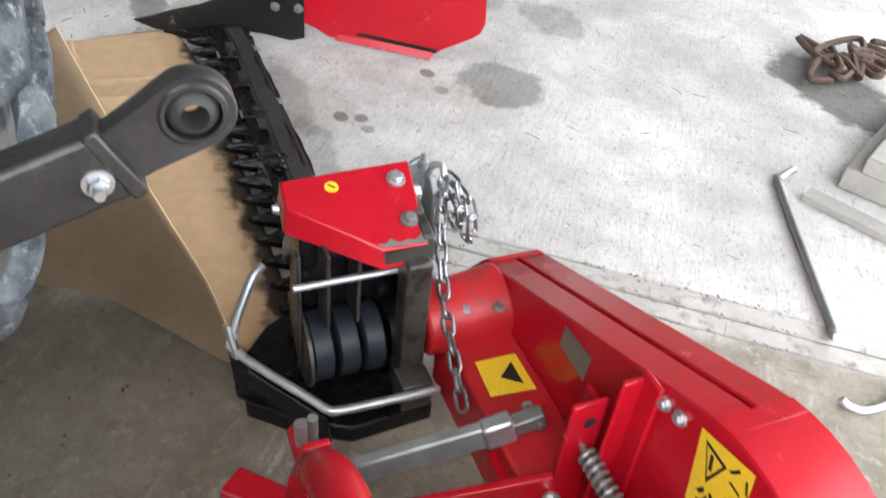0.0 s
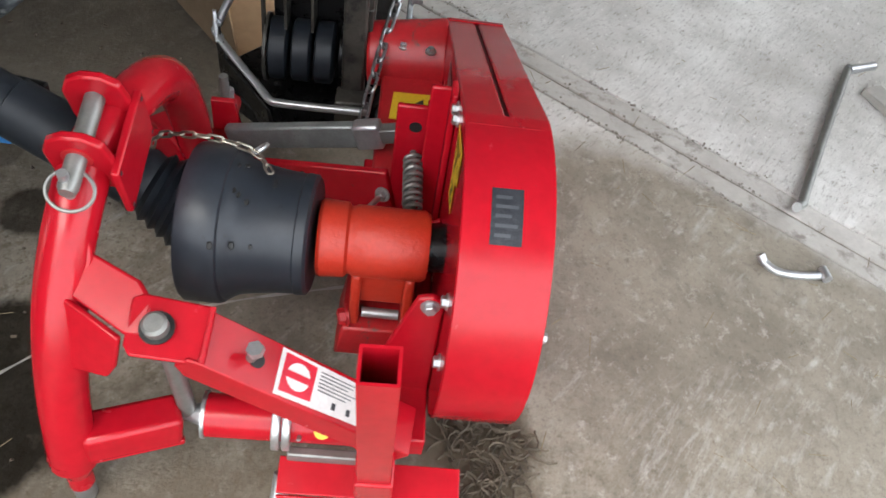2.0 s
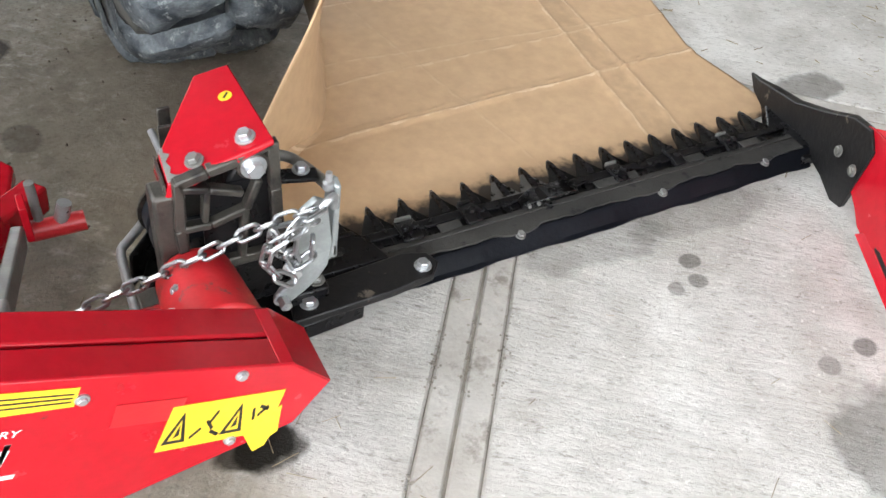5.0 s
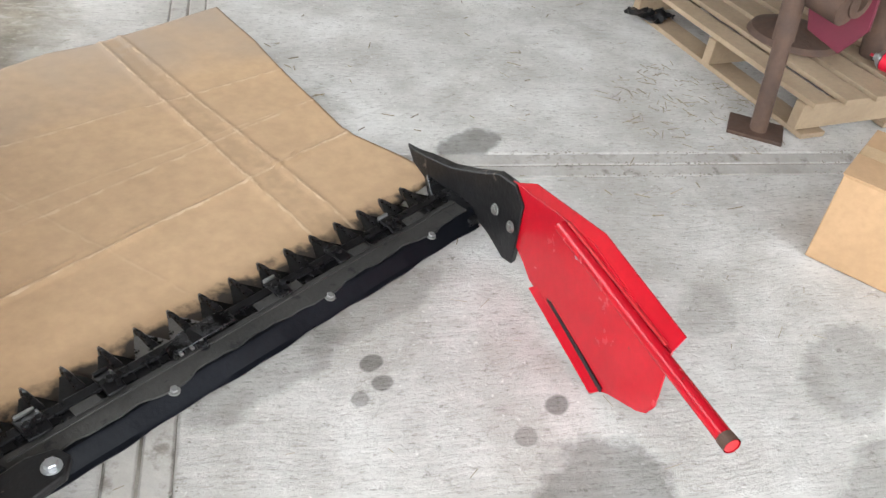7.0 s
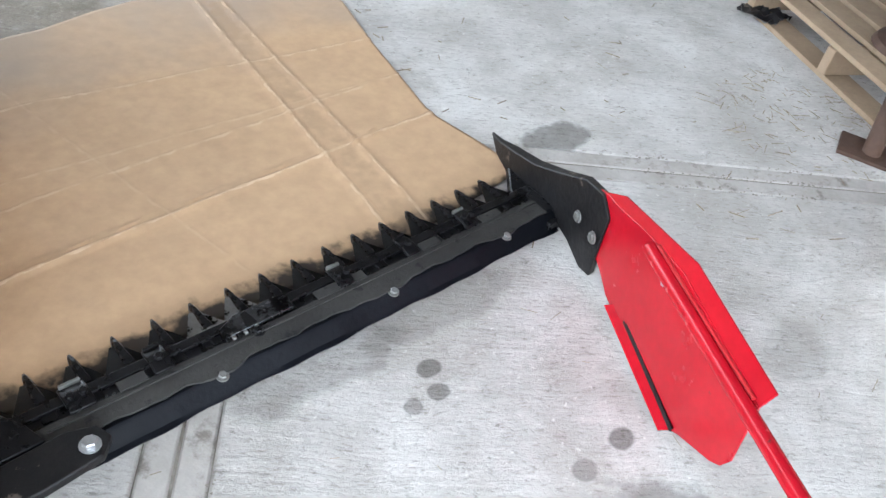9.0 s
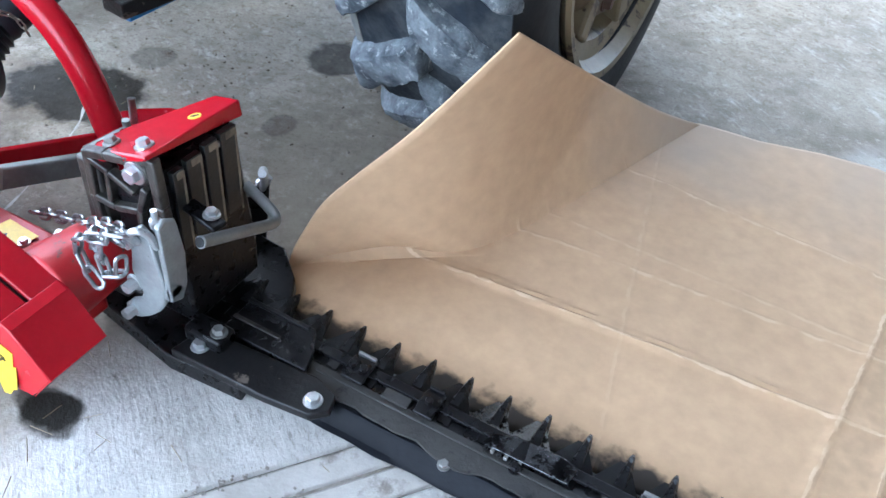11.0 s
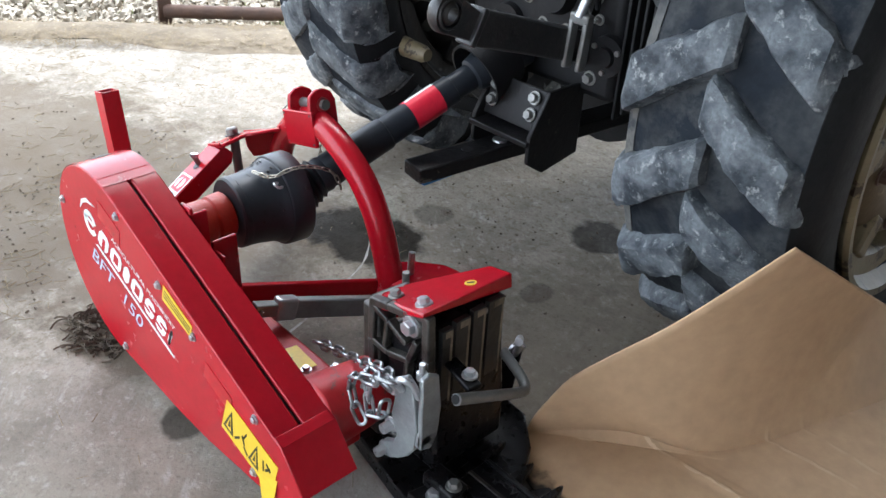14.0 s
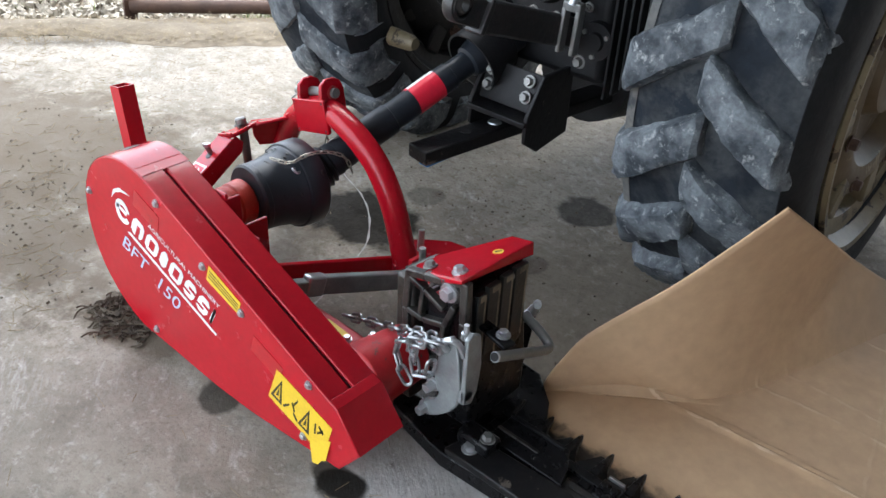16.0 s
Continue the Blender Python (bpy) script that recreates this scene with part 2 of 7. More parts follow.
SMEARED = material("oil_smeared_plate", (0.17, 0.175, 0.185), 0.25, 0.9, (0.05, 0.05, 0.055), 24, 0.9, 0.2, 60, spots=(0.006, 0.006, 0.007), spot_scale=20, spot_at=0.5, spot_soft=0.05)
BAR_FACE = material("soot_black_steel", (0.0035, 0.004, 0.006), 0.45, 0, (0.008, 0.009, 0.012), 9, 0.7, 0.3, 40, spec=0.10)
LEAF = material("dark_oily_leaf_plate", (0.015, 0.017, 0.016), 0.42, 0.1, (0.008, 0.009, 0.009), 14, 0.8, 0.3, 60, spots=(0.035, 0.033, 0.028), spot_scale=26, spot_at=0.62)
CARD_DARK = material("aged_carton", (0.43, 0.265, 0.145), 0.85, 0, (0.31, 0.19, 0.10), 5, 0.6, 0.15, 25, rough_var=0.08)
YELLOW = material("yellow_warning_film", (0.78, 0.52, 0.03), 0.38, 0, (0.66, 0.43, 0.03), 20, 0.5)
# black for print, and for shade painted into the slit and holes
BLACK_INK_SHADE = material("black_ink_and_shade", (0.012, 0.012, 0.012), 0.5)
WHITE_INK = material("white_ink", (0.8, 0.8, 0.8), 0.4)
BLUE_INK = material("pale_blue_ink", (0.5, 0.55, 0.72), 0.4)
WHITE_FILM = material("white_label_film", (0.78, 0.76, 0.75), 0.42, 0, (0.6, 0.58, 0.57), 16, 0.6)
RED_INK = material("red_label_film", (0.7, 0.012, 0.04), 0.4)
PLATE_INK = material("faint_etched_print", (0.07, 0.075, 0.085), 0.5)
PLATE_DARK = material("etched_dark_plate", (0.018, 0.021, 0.028), 0.4, 0.2, (0.05, 0.052, 0.06), 40, 0.7, 0.3, 150)
WOOD = material("weathered_pallet_wood", (0.35, 0.255, 0.165), 0.8, 0, (0.22, 0.15, 0.095), 6, 0.7, 0.4, 40, spots=(0.16, 0.1, 0.06), spot_scale=10, spot_at=0.62, spot_soft=0.15)
GREY_WOOD = material("grey_wood", (0.36, 0.34, 0.31), 0.85, 0, (0.24, 0.22, 0.2), 8, 0.7, 0.5, 50)
RUST = material("rusty_iron", (0.11, 0.062, 0.042), 0.75, 0.3, (0.05, 0.032, 0.026), 14, 0.8, 0.6, 60)
STRAW = material("dry_straw", (0.26, 0.2, 0.115), 0.9, 0, (0.12, 0.09, 0.055), 14, 0.9)
DIRT = material("dark_clotted_chaff", (0.07, 0.055, 0.042), 0.95, 0, (0.16, 0.12, 0.08), 50, 0.8, 0.8, 90)
GRASS = material("yard_grass", (0.1, 0.15, 0.04), 0.8, 0, (0.2, 0.2, 0.08), 20, 0.8)
STONE = material("pale_gravel", (0.44, 0.39, 0.31), 0.85, 0, (0.17, 0.14, 0.10), 14, 0.9, 0.4, 80, contrast=0.08)
YARD = material("yard_earth", (0.19, 0.15, 0.10), 0.95, 0, (0.105, 0.08, 0.052), 9, 0.9, 1.0, 30, spots=(0.30, 0.25, 0.17), spot_scale=40, spot_at=0.58, spot_soft=0.1, contrast=0.12)
ROOF = material("corrugated_roof_sheet", (0.3, 0.31, 0.32), 0.6, 0.3, (0.2, 0.2, 0.2), 3, 0.5)
BLUE = material("blue_paint", (0.03, 0.2, 0.5), 0.4, 0, (0.02, 0.12, 0.3), 14, 0.6)
LINK_PAINT = material("worn_glossy_black_paint", (0.018, 0.018, 0.019), 0.36, 0.0, (0.05, 0.046, 0.043), 12, 0.8, 0.5, 60, spec=0.5, spots=(0.075, 0.06, 0.05), spot_scale=18, spot_at=0.62, spot_soft=0.08)
BLACK_FILM = material("black_plastic_film", (0.012, 0.012, 0.014), 0.3)


def concrete():
    """Broomed concrete with damp patches and drips that have shapes of their own."""
    m = bpy.data.materials.new("broomed_concrete")
    m.use_nodes = True
    n, l = m.node_tree.nodes, m.node_tree.links
    p = n["Principled BSDF"]
    geo = n.new("ShaderNodeNewGeometry")
    turn = n.new("ShaderNodeMapping")
    turn.vector_type = "POINT"
    turn.inputs["Rotation"].default_value = (0, 0, radians(38))
    l.new(geo.outputs["Position"], turn.inputs["Vector"])

    def tex(s, detail=8.0, ro=0.6, src=None, stretch=None):
        t = n.new("ShaderNodeTexNoise")
        t.inputs["Scale"].default_value, t.inputs["Detail"].default_value, t.inputs["Roughness"].default_value = s, detail, ro
        src = src or geo.outputs["Position"]
        if stretch:
            q = n.new("ShaderNodeMapping")
            q.inputs["Scale"].default_value = stretch
            l.new(src, q.inputs["Vector"])
            src = q.outputs[0]
        l.new(src, t.inputs["Vector"])
        return t.outputs[0]

    def rng(src, a, b, c=0.0, d=1.0):
        r = n.new("ShaderNodeMapRange")
        for k, v in ((1, a), (2, b), (3, c), (4, d)):
            r.inputs[k].default_value = v
        l.new(src, r.inputs[0])
        return r.outputs[0]

    def mix(f, a, b, mode="MIX"):
        x = n.new("ShaderNodeMix")
        x.data_type, x.blend_type = "RGBA", mode
        for src, k in ((f, 0), (a, 6), (b, 7)):
            if isinstance(src, (tuple, float, int)):
                x.inputs[k].default_value = src if not isinstance(src, tuple) else (*src, 1)
            else:
                l.new(src, x.inputs[k])
        return x.outputs[2]

    def op(kind, a, b):
        x = n.new("ShaderNodeMath")
        x.operation = kind
        for k, src in enumerate((a, b)):
            if isinstance(src, (int, float)):
                x.inputs[k].default_value = src
            else:
                l.new(src, x.inputs[k])
        return x.outputs[0]

    col = mix(rng(tex(1.6, 9, 0.62), 0.38, 0.62), (0.60, 0.58, 0.55), (0.40, 0.38, 0.35))
    col = mix(rng(tex(5, 10, 0.7), 0.45, 0.7, 0, 0.75), col, (0.34, 0.315, 0.28))
    col = mix(rng(tex(2.2, 10, 0.7), 0.5, 0.65, 0, 0.5), col, (0.66, 0.645, 0.61))
    bent = n.new("ShaderNodeVectorMath")
    bent.operation = "ADD"
    wave = n.new("ShaderNodeTexNoise")
    wave.inputs["Scale"].default_value = 2.0
    l.new(geo.outputs["Position"], wave.inputs["Vector"])
    small = n.new("ShaderNodeVectorMath")
    small.operation = "SCALE"
    small.inputs["Scale"].default_value = 0.09
    l.new(wave.outputs[1], small.inputs[0])
    l.new(turn.outputs[0], bent.inputs[0])
    l.new(small.outputs[0], bent.inputs[1])
    broom = tex(60, 5, 0.65, bent.outputs[0], (0.16, 1.3, 1))
    col = mix(op("MULTIPLY", rng(broom, 0.42, 0.62, 0, 0.5), rng(tex(4), 0.4, 0.65, 0.0, 1.0)), col, (0.33, 0.315, 0.29))
    col = mix(rng(tex(150, 3, 0.6, bent.outputs[0], (0.3, 1, 1)), 0.56, 0.70, 0, 0.6), col, (0.2, 0.18, 0.155))
    col = mix(rng(tex(24, 10, 0.75), 0.56, 0.68, 0, 0.5), col, (0.27, 0.25, 0.22))
    col = mix(rng(tex(70, 5), 0.62, 0.7, 0, 0.6), col, (0.72, 0.70, 0.66))
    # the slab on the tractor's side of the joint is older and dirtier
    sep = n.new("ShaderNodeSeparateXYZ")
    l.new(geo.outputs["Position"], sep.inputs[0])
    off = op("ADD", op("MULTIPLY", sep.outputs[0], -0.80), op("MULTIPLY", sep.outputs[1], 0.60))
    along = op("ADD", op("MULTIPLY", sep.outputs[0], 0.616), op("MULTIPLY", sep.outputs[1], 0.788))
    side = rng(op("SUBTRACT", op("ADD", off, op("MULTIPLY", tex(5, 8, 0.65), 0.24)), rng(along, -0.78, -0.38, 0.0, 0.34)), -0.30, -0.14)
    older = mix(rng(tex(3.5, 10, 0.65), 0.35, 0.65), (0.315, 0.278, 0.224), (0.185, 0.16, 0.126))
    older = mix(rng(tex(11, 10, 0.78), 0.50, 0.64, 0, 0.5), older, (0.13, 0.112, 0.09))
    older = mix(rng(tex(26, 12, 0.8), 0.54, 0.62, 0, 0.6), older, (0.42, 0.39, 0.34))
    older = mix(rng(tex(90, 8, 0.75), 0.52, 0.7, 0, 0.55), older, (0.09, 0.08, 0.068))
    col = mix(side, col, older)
    # pale worn streaks and trodden earth on the older slab
    col = mix(op("MULTIPLY", rng(tex(46, 4, 0.6, bent.outputs[0], (0.28, 1, 1)), 0.55, 0.72, 0, 0.5), rng(tex(3), 0.45, 0.6)), col, (0.52, 0.5, 0.46))
    col = mix(rng(tex(19, 12, 0.85), 0.57, 0.64, 0, 0.75), col, (0.12, 0.1, 0.08))
    # whitish scrapes left by a dragged blade
    for x, y, rx, ry in ((-0.86, -0.84, 0.10, 0.16), (-1.0, -0.72, 0.14, 0.12), (-1.55, -0.55, 0.3, 0.14)):
        dx = op("MULTIPLY", op("SUBTRACT", sep.outputs[0], x), 1 / rx)
        dy = op("MULTIPLY", op("SUBTRACT", sep.outputs[1], y), 1 / ry)
        d = op("SQRT", op("ADD", op("MULTIPLY", dx, dx), op("MULTIPLY", dy, dy)), 0)
        near = rng(op("ADD", d, op("MULTIPLY", op("SUBTRACT", tex(7, 5), 0.5), 1.5)), 0.5, 1.2, 1.0, 0.0)
        col = mix(op("MULTIPLY", near, rng(tex(120, 5, 0.65, bent.outputs[0], (0.16, 1, 1)), 0.5, 0.68, 0, 0.25)), col, (0.5, 0.48, 0.445))
    # dry clods and bits trodden in towards the yard
    yard = rng(op("ADD", off, op("MULTIPLY", tex(2.5, 6, 0.6), 1.2)), 0.62, 1.35)
    col = mix(op("MULTIPLY", yard, rng(tex(34, 10, 0.8), 0.52, 0.6, 0, 0.75)), col, (0.14, 0.108, 0.072))
    col = mix(op("MULTIPLY", yard, rng(tex(85, 6, 0.75), 0.56, 0.64, 0, 0.7)), col, (0.09, 0.07, 0.05))
    # earth patches, plus one that paints shade between knife head and tyre
    mud_shade = tex(6, 12, 0.75)
    for x, y, rx, ry, s in MUD_AND_SHADE:
        dx = op("MULTIPLY", op("SUBTRACT", sep.outputs[0], x), 1 / rx)
        dy = op("MULTIPLY", op("SUBTRACT", sep.outputs[1], y), 1 / ry)
        d = op("SQRT", op("ADD", op("MULTIPLY", dx, dx), op("MULTIPLY", dy, dy)), 0)
        col = mix(rng(op("ADD", d, op("MULTIPLY", op("SUBTRACT", mud_shade, 0.5), 3.2)), 0.7, 1.25, s, 0.0), col, (0.105, 0.082, 0.056))
    # damp and oily patches: place, half sizes, strength
    wob = tex(9, 4)
    rough = op("SUBTRACT", rng(tex(14), 0.3, 0.7, 0.72, 0.92), op("MULTIPLY", side, rng(tex(3, 9, 0.7), 0.4, 0.65, 0.0, 0.16)))
    sheen = op("ADD", 0.25, 0.0)
    for x, y, rx, ry, s in STAINS:
        dx = op("MULTIPLY", op("SUBTRACT", sep.outputs[0], x), 1 / rx)
        dy = op("MULTIPLY", op("SUBTRACT", sep.outputs[1], y), 1 / ry)
        d = op("SQRT", op("ADD", op("MULTIPLY", dx, dx), op("MULTIPLY", dy, dy)), 0)
        d = op("ADD", d, op("MULTIPLY", op("SUBTRACT", wob, 0.5), 1.1))
        f = rng(d, 0.86, 1.08, s, 0.0)
        col = mix(f, col, mix(1.0, col, (0.08, 0.073, 0.065), "MULTIPLY"))
        rough = op("SUBTRACT", rough, op("MULTIPLY", f, 0.1))
        sheen = op("SUBTRACT", sheen, op("MULTIPLY", f, 0.16))
    l.new(col, p.inputs["Base Color"])
    l.new(rough, p.inputs["Roughness"])
    l.new(op("MAXIMUM", sheen, 0.04), p.inputs["Specular IOR Level"])
    b = n.new("ShaderNodeBump")
    b.inputs["Strength"].default_value, b.inputs["Distance"].default_value = 0.8, 0.004
    keep = rng(side, 0.0, 1.0, 0.75, 0.12)
    l.new(op("ADD", op("MULTIPLY", broom, keep), op("MULTIPLY", tex(120, 6, 0.7), 0.7)), b.inputs["Height"])
    l.new(b.outputs[0], p.inputs["Normal"])
    return m


# trodden earth, the last one painted shade by the tyre: place, half sizes, strength
MUD_AND_SHADE = [(-2.15, -0.10, 0.58, 0.34, 0.9), (-1.72, -0.05, 0.46, 0.38, 0.85), (-1.85, -0.5, 0.6, 0.3, 0.95), (-1.45, -0.45, 0.35, 0.16, 0.9), (-1.25, 0.1, 0.36, 0.3, 0.7), (-0.95, -0.42, 0.16, 0.10, 0.9), (-1.5, 0.6, 0.35, 0.25, 0.45), (-0.12, 0.45, 0.36, 0.40, 0.5)]
STAINS = [
    (-0.93, 0.33, 0.19, 0.14, 0.95), (-0.55, 0.385, 0.06, 0.055, 0.8), (-0.48, 0.86, 0.09, 0.1, 0.85), (-0.90, 0.56, 0.06, 0.07, 0.4),
    (-0.20, -0.41, 0.06, 0.045, 0.8), (-0.58, -0.425, 0.055, 0.05, 0.75), (0.835, -0.86, 0.15, 0.13, 0.5), (0.60, -0.205, 0.20, 0.08, 0.34), (0.90, -0.225, 0.20, 0.06, 0.24), (1.53, -1.06, 0.17, 0.10, 0.3), (0.996, -0.177, 0.02, 0.014, 0.5),
    (0.763, -0.337, 0.026, 0.02, 0.6), (0.742, -0.392, 0.024, 0.02, 0.55), (0.679, -0.392, 0.02, 0.018, 0.45), (0.953, -0.667, 0.03, 0.024, 0.6),
    (0.844, -0.669, 0.024, 0.02, 0.4), (1.570, 0.079, 0.115, 0.065, 0.55), (1.25, -1.25, 0.16, 0.1, 0.3), (-0.42, 0.50, 0.04, 0.05, 0.4),
    (0.55, -1.95, 0.3, 0.16, 0.75), (1.45, -0.75, 0.10, 0.07, 0.14), (-0.22, -0.402, 0.07, 0.04, 0.85),
]
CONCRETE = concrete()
TOOLED = material("tooled_concrete", (0.50, 0.475, 0.44), 0.7, 0, (0.33, 0.305, 0.27), 7, 0.9, 0.5, 70, spots=(0.2, 0.18, 0.155), spot_scale=16, spot_at=0.54, spot_soft=0.12)
JOINT_DIRT = material("joint_dirt", (0.16, 0.14, 0.115), 0.95, 0, (0.36, 0.33, 0.29), 12, 0.8, 0.6, 90)


# ---- structure ----
D1 = Vector((math.cos(radians(52)), math.sin(radians(52)), 0))   # along the long floor joint
N1 = Vector((-D1.y, D1.x, 0))                                     # across it, towards the yard


def fl(a, b, z=0.0):
    """A floor place by metres along and across the long joint."""
    v = D1 * a + N1 * b
    return Vector((v.x, v.y, z))


def quad_prism(bm, a0, a1, b0, b1, z0, z1):
    vs = [bm.verts.new(fl(a, b, z)) for z in (z0, z1) for a, b in ((a0, b0), (a1, b0), (a1, b1), (a0, b1))]
    for f in ((3, 2, 1, 0), (4, 5, 6, 7), (0, 1, 5, 4), (1, 2, 6, 5), (2, 3, 7, 6), (3, 0, 4, 7)):
        bm.faces.new([vs[k] for k in f])
    return bm


floor = thing("floor", (0, 0, 0), "grey broomed concrete slab floor with tooled joints and damp stains", "floor", kind="structure")
part("joint_bed", quad_prism(B(), -7, 9, -6, 2.61, -0.2, -0.005), JOINT_DIRT, floor)
JA, JB, JW = 0.920, -0.383, 0.059
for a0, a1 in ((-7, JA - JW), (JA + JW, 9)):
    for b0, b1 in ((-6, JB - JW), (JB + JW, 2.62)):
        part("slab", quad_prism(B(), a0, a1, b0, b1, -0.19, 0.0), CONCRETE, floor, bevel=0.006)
for s0, s1 in ((-JW + 0.0012, -0.0025), (0.0025, JW - 0.0012)):
    for a0, a1 in ((-7, JA - JW), (JA + JW, 9)):
        part("joint_band", quad_prism(B(), a0, a1, JB + s0, JB + s1, -0.19, -0.001), TOOLED, floor, "smooth tooled concrete band", bevel=0.005)
    for b0, b1 in ((-6, JB - JW), (JB + JW, 2.62)):
        part("joint_band", quad_prism(B(), JA + s0, JA + s1, b0, b1, -0.19, -0.001), TOOLED, floor, "smooth tooled concrete band", bevel=0.005)
    for t0, t1 in ((-JW + 0.0012, -0.0025), (0.0025, JW - 0.0012)):
        part("joint_band", quad_prism(B(), JA + s0, JA + s1, JB + t0, JB + t1, -0.19, -0.001), TOOLED, floor, "smooth tooled concrete band", bevel=0.005)

line_pts = [(-1.30, 0.53, 0), (-1.164, 0.464, 0), (-1.043, 0.42, 0), (-0.93, 0.35, 0), (-0.826, 0.246, 0), (-0.781, 0.16, 0), (-0.711, -0.018, 0), (-0.66, -0.2, 0)]
ch = B()
prev = None
for i, q in enumerate(smooth_line(line_pts, 6)):
    wd = 0.0025 + 0.0012 * math.sin(i * 1.7)
    row = [ch.verts.new((q.x - wd, q.y, 0.0012)), ch.verts.new((q.x + wd, q.y + wd, 0.0012))]
    if prev:
        ch.faces.new((prev[0], prev[1], row[1], row[0]))
    prev = row
part("scraped_line", ch, TOOLED, floor, "pale scraped line across the concrete")

bm = B()
g = 260.0
vs = [bm.verts.new((x, y, -0.08)) for x, y in ((-g, -g), (g, -g), (g, g), (-g, g))]
bm.faces.new(vs)
single("ground", bm, YARD, "bare brown earth yard round the shed", "ground", kind="structure")

roof = thing("roof", (0, 0, 3.6), "grey corrugated shed roof over the concrete floor", "roof", kind="structure")
bm = B()
prev = None
for i in range(161):
    a = -2.9 + i * 0.0765
    z = 4.1 + 0.02 * math.cos(i * math.pi / 2)
    row = [bm.verts.new(fl(a, b, z - (0.13 * (b + 6)))) for b in (-6.3, 2.1)]
    if prev:
        bm.faces.new((prev[0], row[0], row[1], prev[1]))
    prev = row
part("roof_sheet", bm, ROOF, roof)
# two walls out of view, added to cut daylight from the far and back sides
single("unseen_wall_far", quad_prism(B(), 6.5, 6.7, -6.0, 2.1, -0.2, 3.0), GREY_WOOD, "plain grey boarded end wall, unseen, added to block light", "wall", kind="structure")
single("unseen_wall_back", quad_prism(B(), -2.9, 9, -6.2, -6.0, -0.2, 4.0), GREY_WOOD, "grey boarded back wall, unseen, added to block light", "wall", kind="structure")


# ---- yard beyond the slab ----
def stones(name, count, seed, area, size, mat, label):
    rnd = random.Random(seed)
    verts, faces = [], []
    shape = [(1, 0, 0), (-1, 0, 0), (0, 1, 0), (0, -1, 0), (0, 0, 1), (0, 0, -1)]
    tri = [(0, 2, 4), (2, 1, 4), (1, 3, 4), (3, 0, 4), (2, 0, 5), (1, 2, 5), (3, 1, 5), (0, 3, 5)]
    cube = [(i, j, k) for i in (-1, 1) for j in (-1, 1) for k in (-1, 1)]
    quads = [(0, 1, 3, 2), (4, 6, 7, 5), (0, 4, 5, 1), (2, 3, 7, 6), (0, 2, 6, 4), (1, 5, 7, 3)]
    for _ in range(count):
        a, b = rnd.uniform(area[0], area[1]), rnd.uniform(area[2], area[3])
        s = rnd.uniform(*size)
        rot = Euler((rnd.uniform(0, 6), rnd.uniform(0, 6), rnd.uniform(0, 6))).to_matrix()
        c = fl(a, b, -0.075 + s * rnd.uniform(0.2, 0.75))
        base = len(verts)
        dim = Vector((1, rnd.uniform(0.6, 1), rnd.uniform(0.45, 0.8))) * s
        for q in cube:
            w = Vector(q) * rnd.uniform(0.55, 0.85)
            verts.append(c + rot @ Vector((w.x * dim.x, w.y * dim.y, w.z * dim.z)))
        faces += [tuple(base + k for k in f) for f in quads]
    me = bpy.data.meshes.new(name)
    me.from_pydata(verts, [], faces)
    ob = new(name, me)
    finish(ob, mat, smooth=False)
    return tagged(ob, label, name, kind="stuff")


stones("gravel", 11000, 3, (-3.2, 0.4, 2.72, 4.9), (0.009, 0.026), STONE, "pale loose crushed gravel lying in the yard")


def blades(name, count, seed, area, height, width, mat, label, lay=0.2, z=-0.08):
    rnd = random.Random(seed)
    verts, faces = [], []
    for _ in range(count):
        p = fl(rnd.uniform(area[0], area[1]), rnd.uniform(area[2], area[3]), z)
        h = rnd.uniform(0.5, 1) * height
        ang = rnd.uniform(0, 2 * math.pi)
        up = Vector((math.cos(ang), math.sin(ang), 0)) * h * rnd.uniform(lay, lay + 0.6) + Vector((0, 0, h * rnd.uniform(0.6, 1) * (1.05 - lay)))
        side = Vector((-math.sin(ang), math.cos(ang), 0)) * width
        k = len(verts)
        verts += [p - side, p + side, p + up * 0.55 + side * 0.7, p + up * 0.55 - side * 0.7, p + up + Vector((0, 0, -0.15 * h))]
        faces += [(k, k + 1, k + 2, k + 3), (k + 3, k + 2, k + 4)]
    me = bpy.data.meshes.new(name)
    me.from_pydata(verts, [], faces)
    ob = new(name, me)
    finish(ob, mat)
    return tagged(ob, label, name, kind="stuff")


def earth_bank():
    """Earth and trodden chaff that laps over the edge of the slab with a ragged border."""
    verts, faces = [], []
    n, m = 150, 8
    for i in range(n + 1):
        a = -3.6 + i * 0.035
        edge = 2.62 if a < -1.5 else 2.62 - 0.19 * min(1.0, (a + 1.5) / 0.55)
        edge += 0.07 * noise.noise(Vector((a * 2.2, 0.3, 0))) + 0.03 * noise.noise(Vector((a * 9, 2.0, 0)))
        for j in range(m + 1):
            t = j / m
            b = edge + (2.92 - edge) * t
            p = fl(a, b)
            p.z = 0.0012 + 0.022 * math.sin(min(1.0, t * 1.6) * math.pi / 2) + 0.010 * noise.noise(Vector((a * 14, b * 14, 5.0))) * min(1.0, t * 4) - 0.10 * max(0.0, t - 0.55)
            verts.append(p)
    for i in range(n):
        for j in range(m):
            k = i * (m + 1) + j
            faces.append((k, k + m + 1, k + m + 2, k + 1))
    me = bpy.data.meshes.new("earth_bank")
    me.from_pydata(verts, [], faces)
    ob = new("earth_bank", me)
    finish(ob, YARD)
    return tagged(ob, "brown earth and chaff lapping over the slab edge", "earth", kind="stuff")


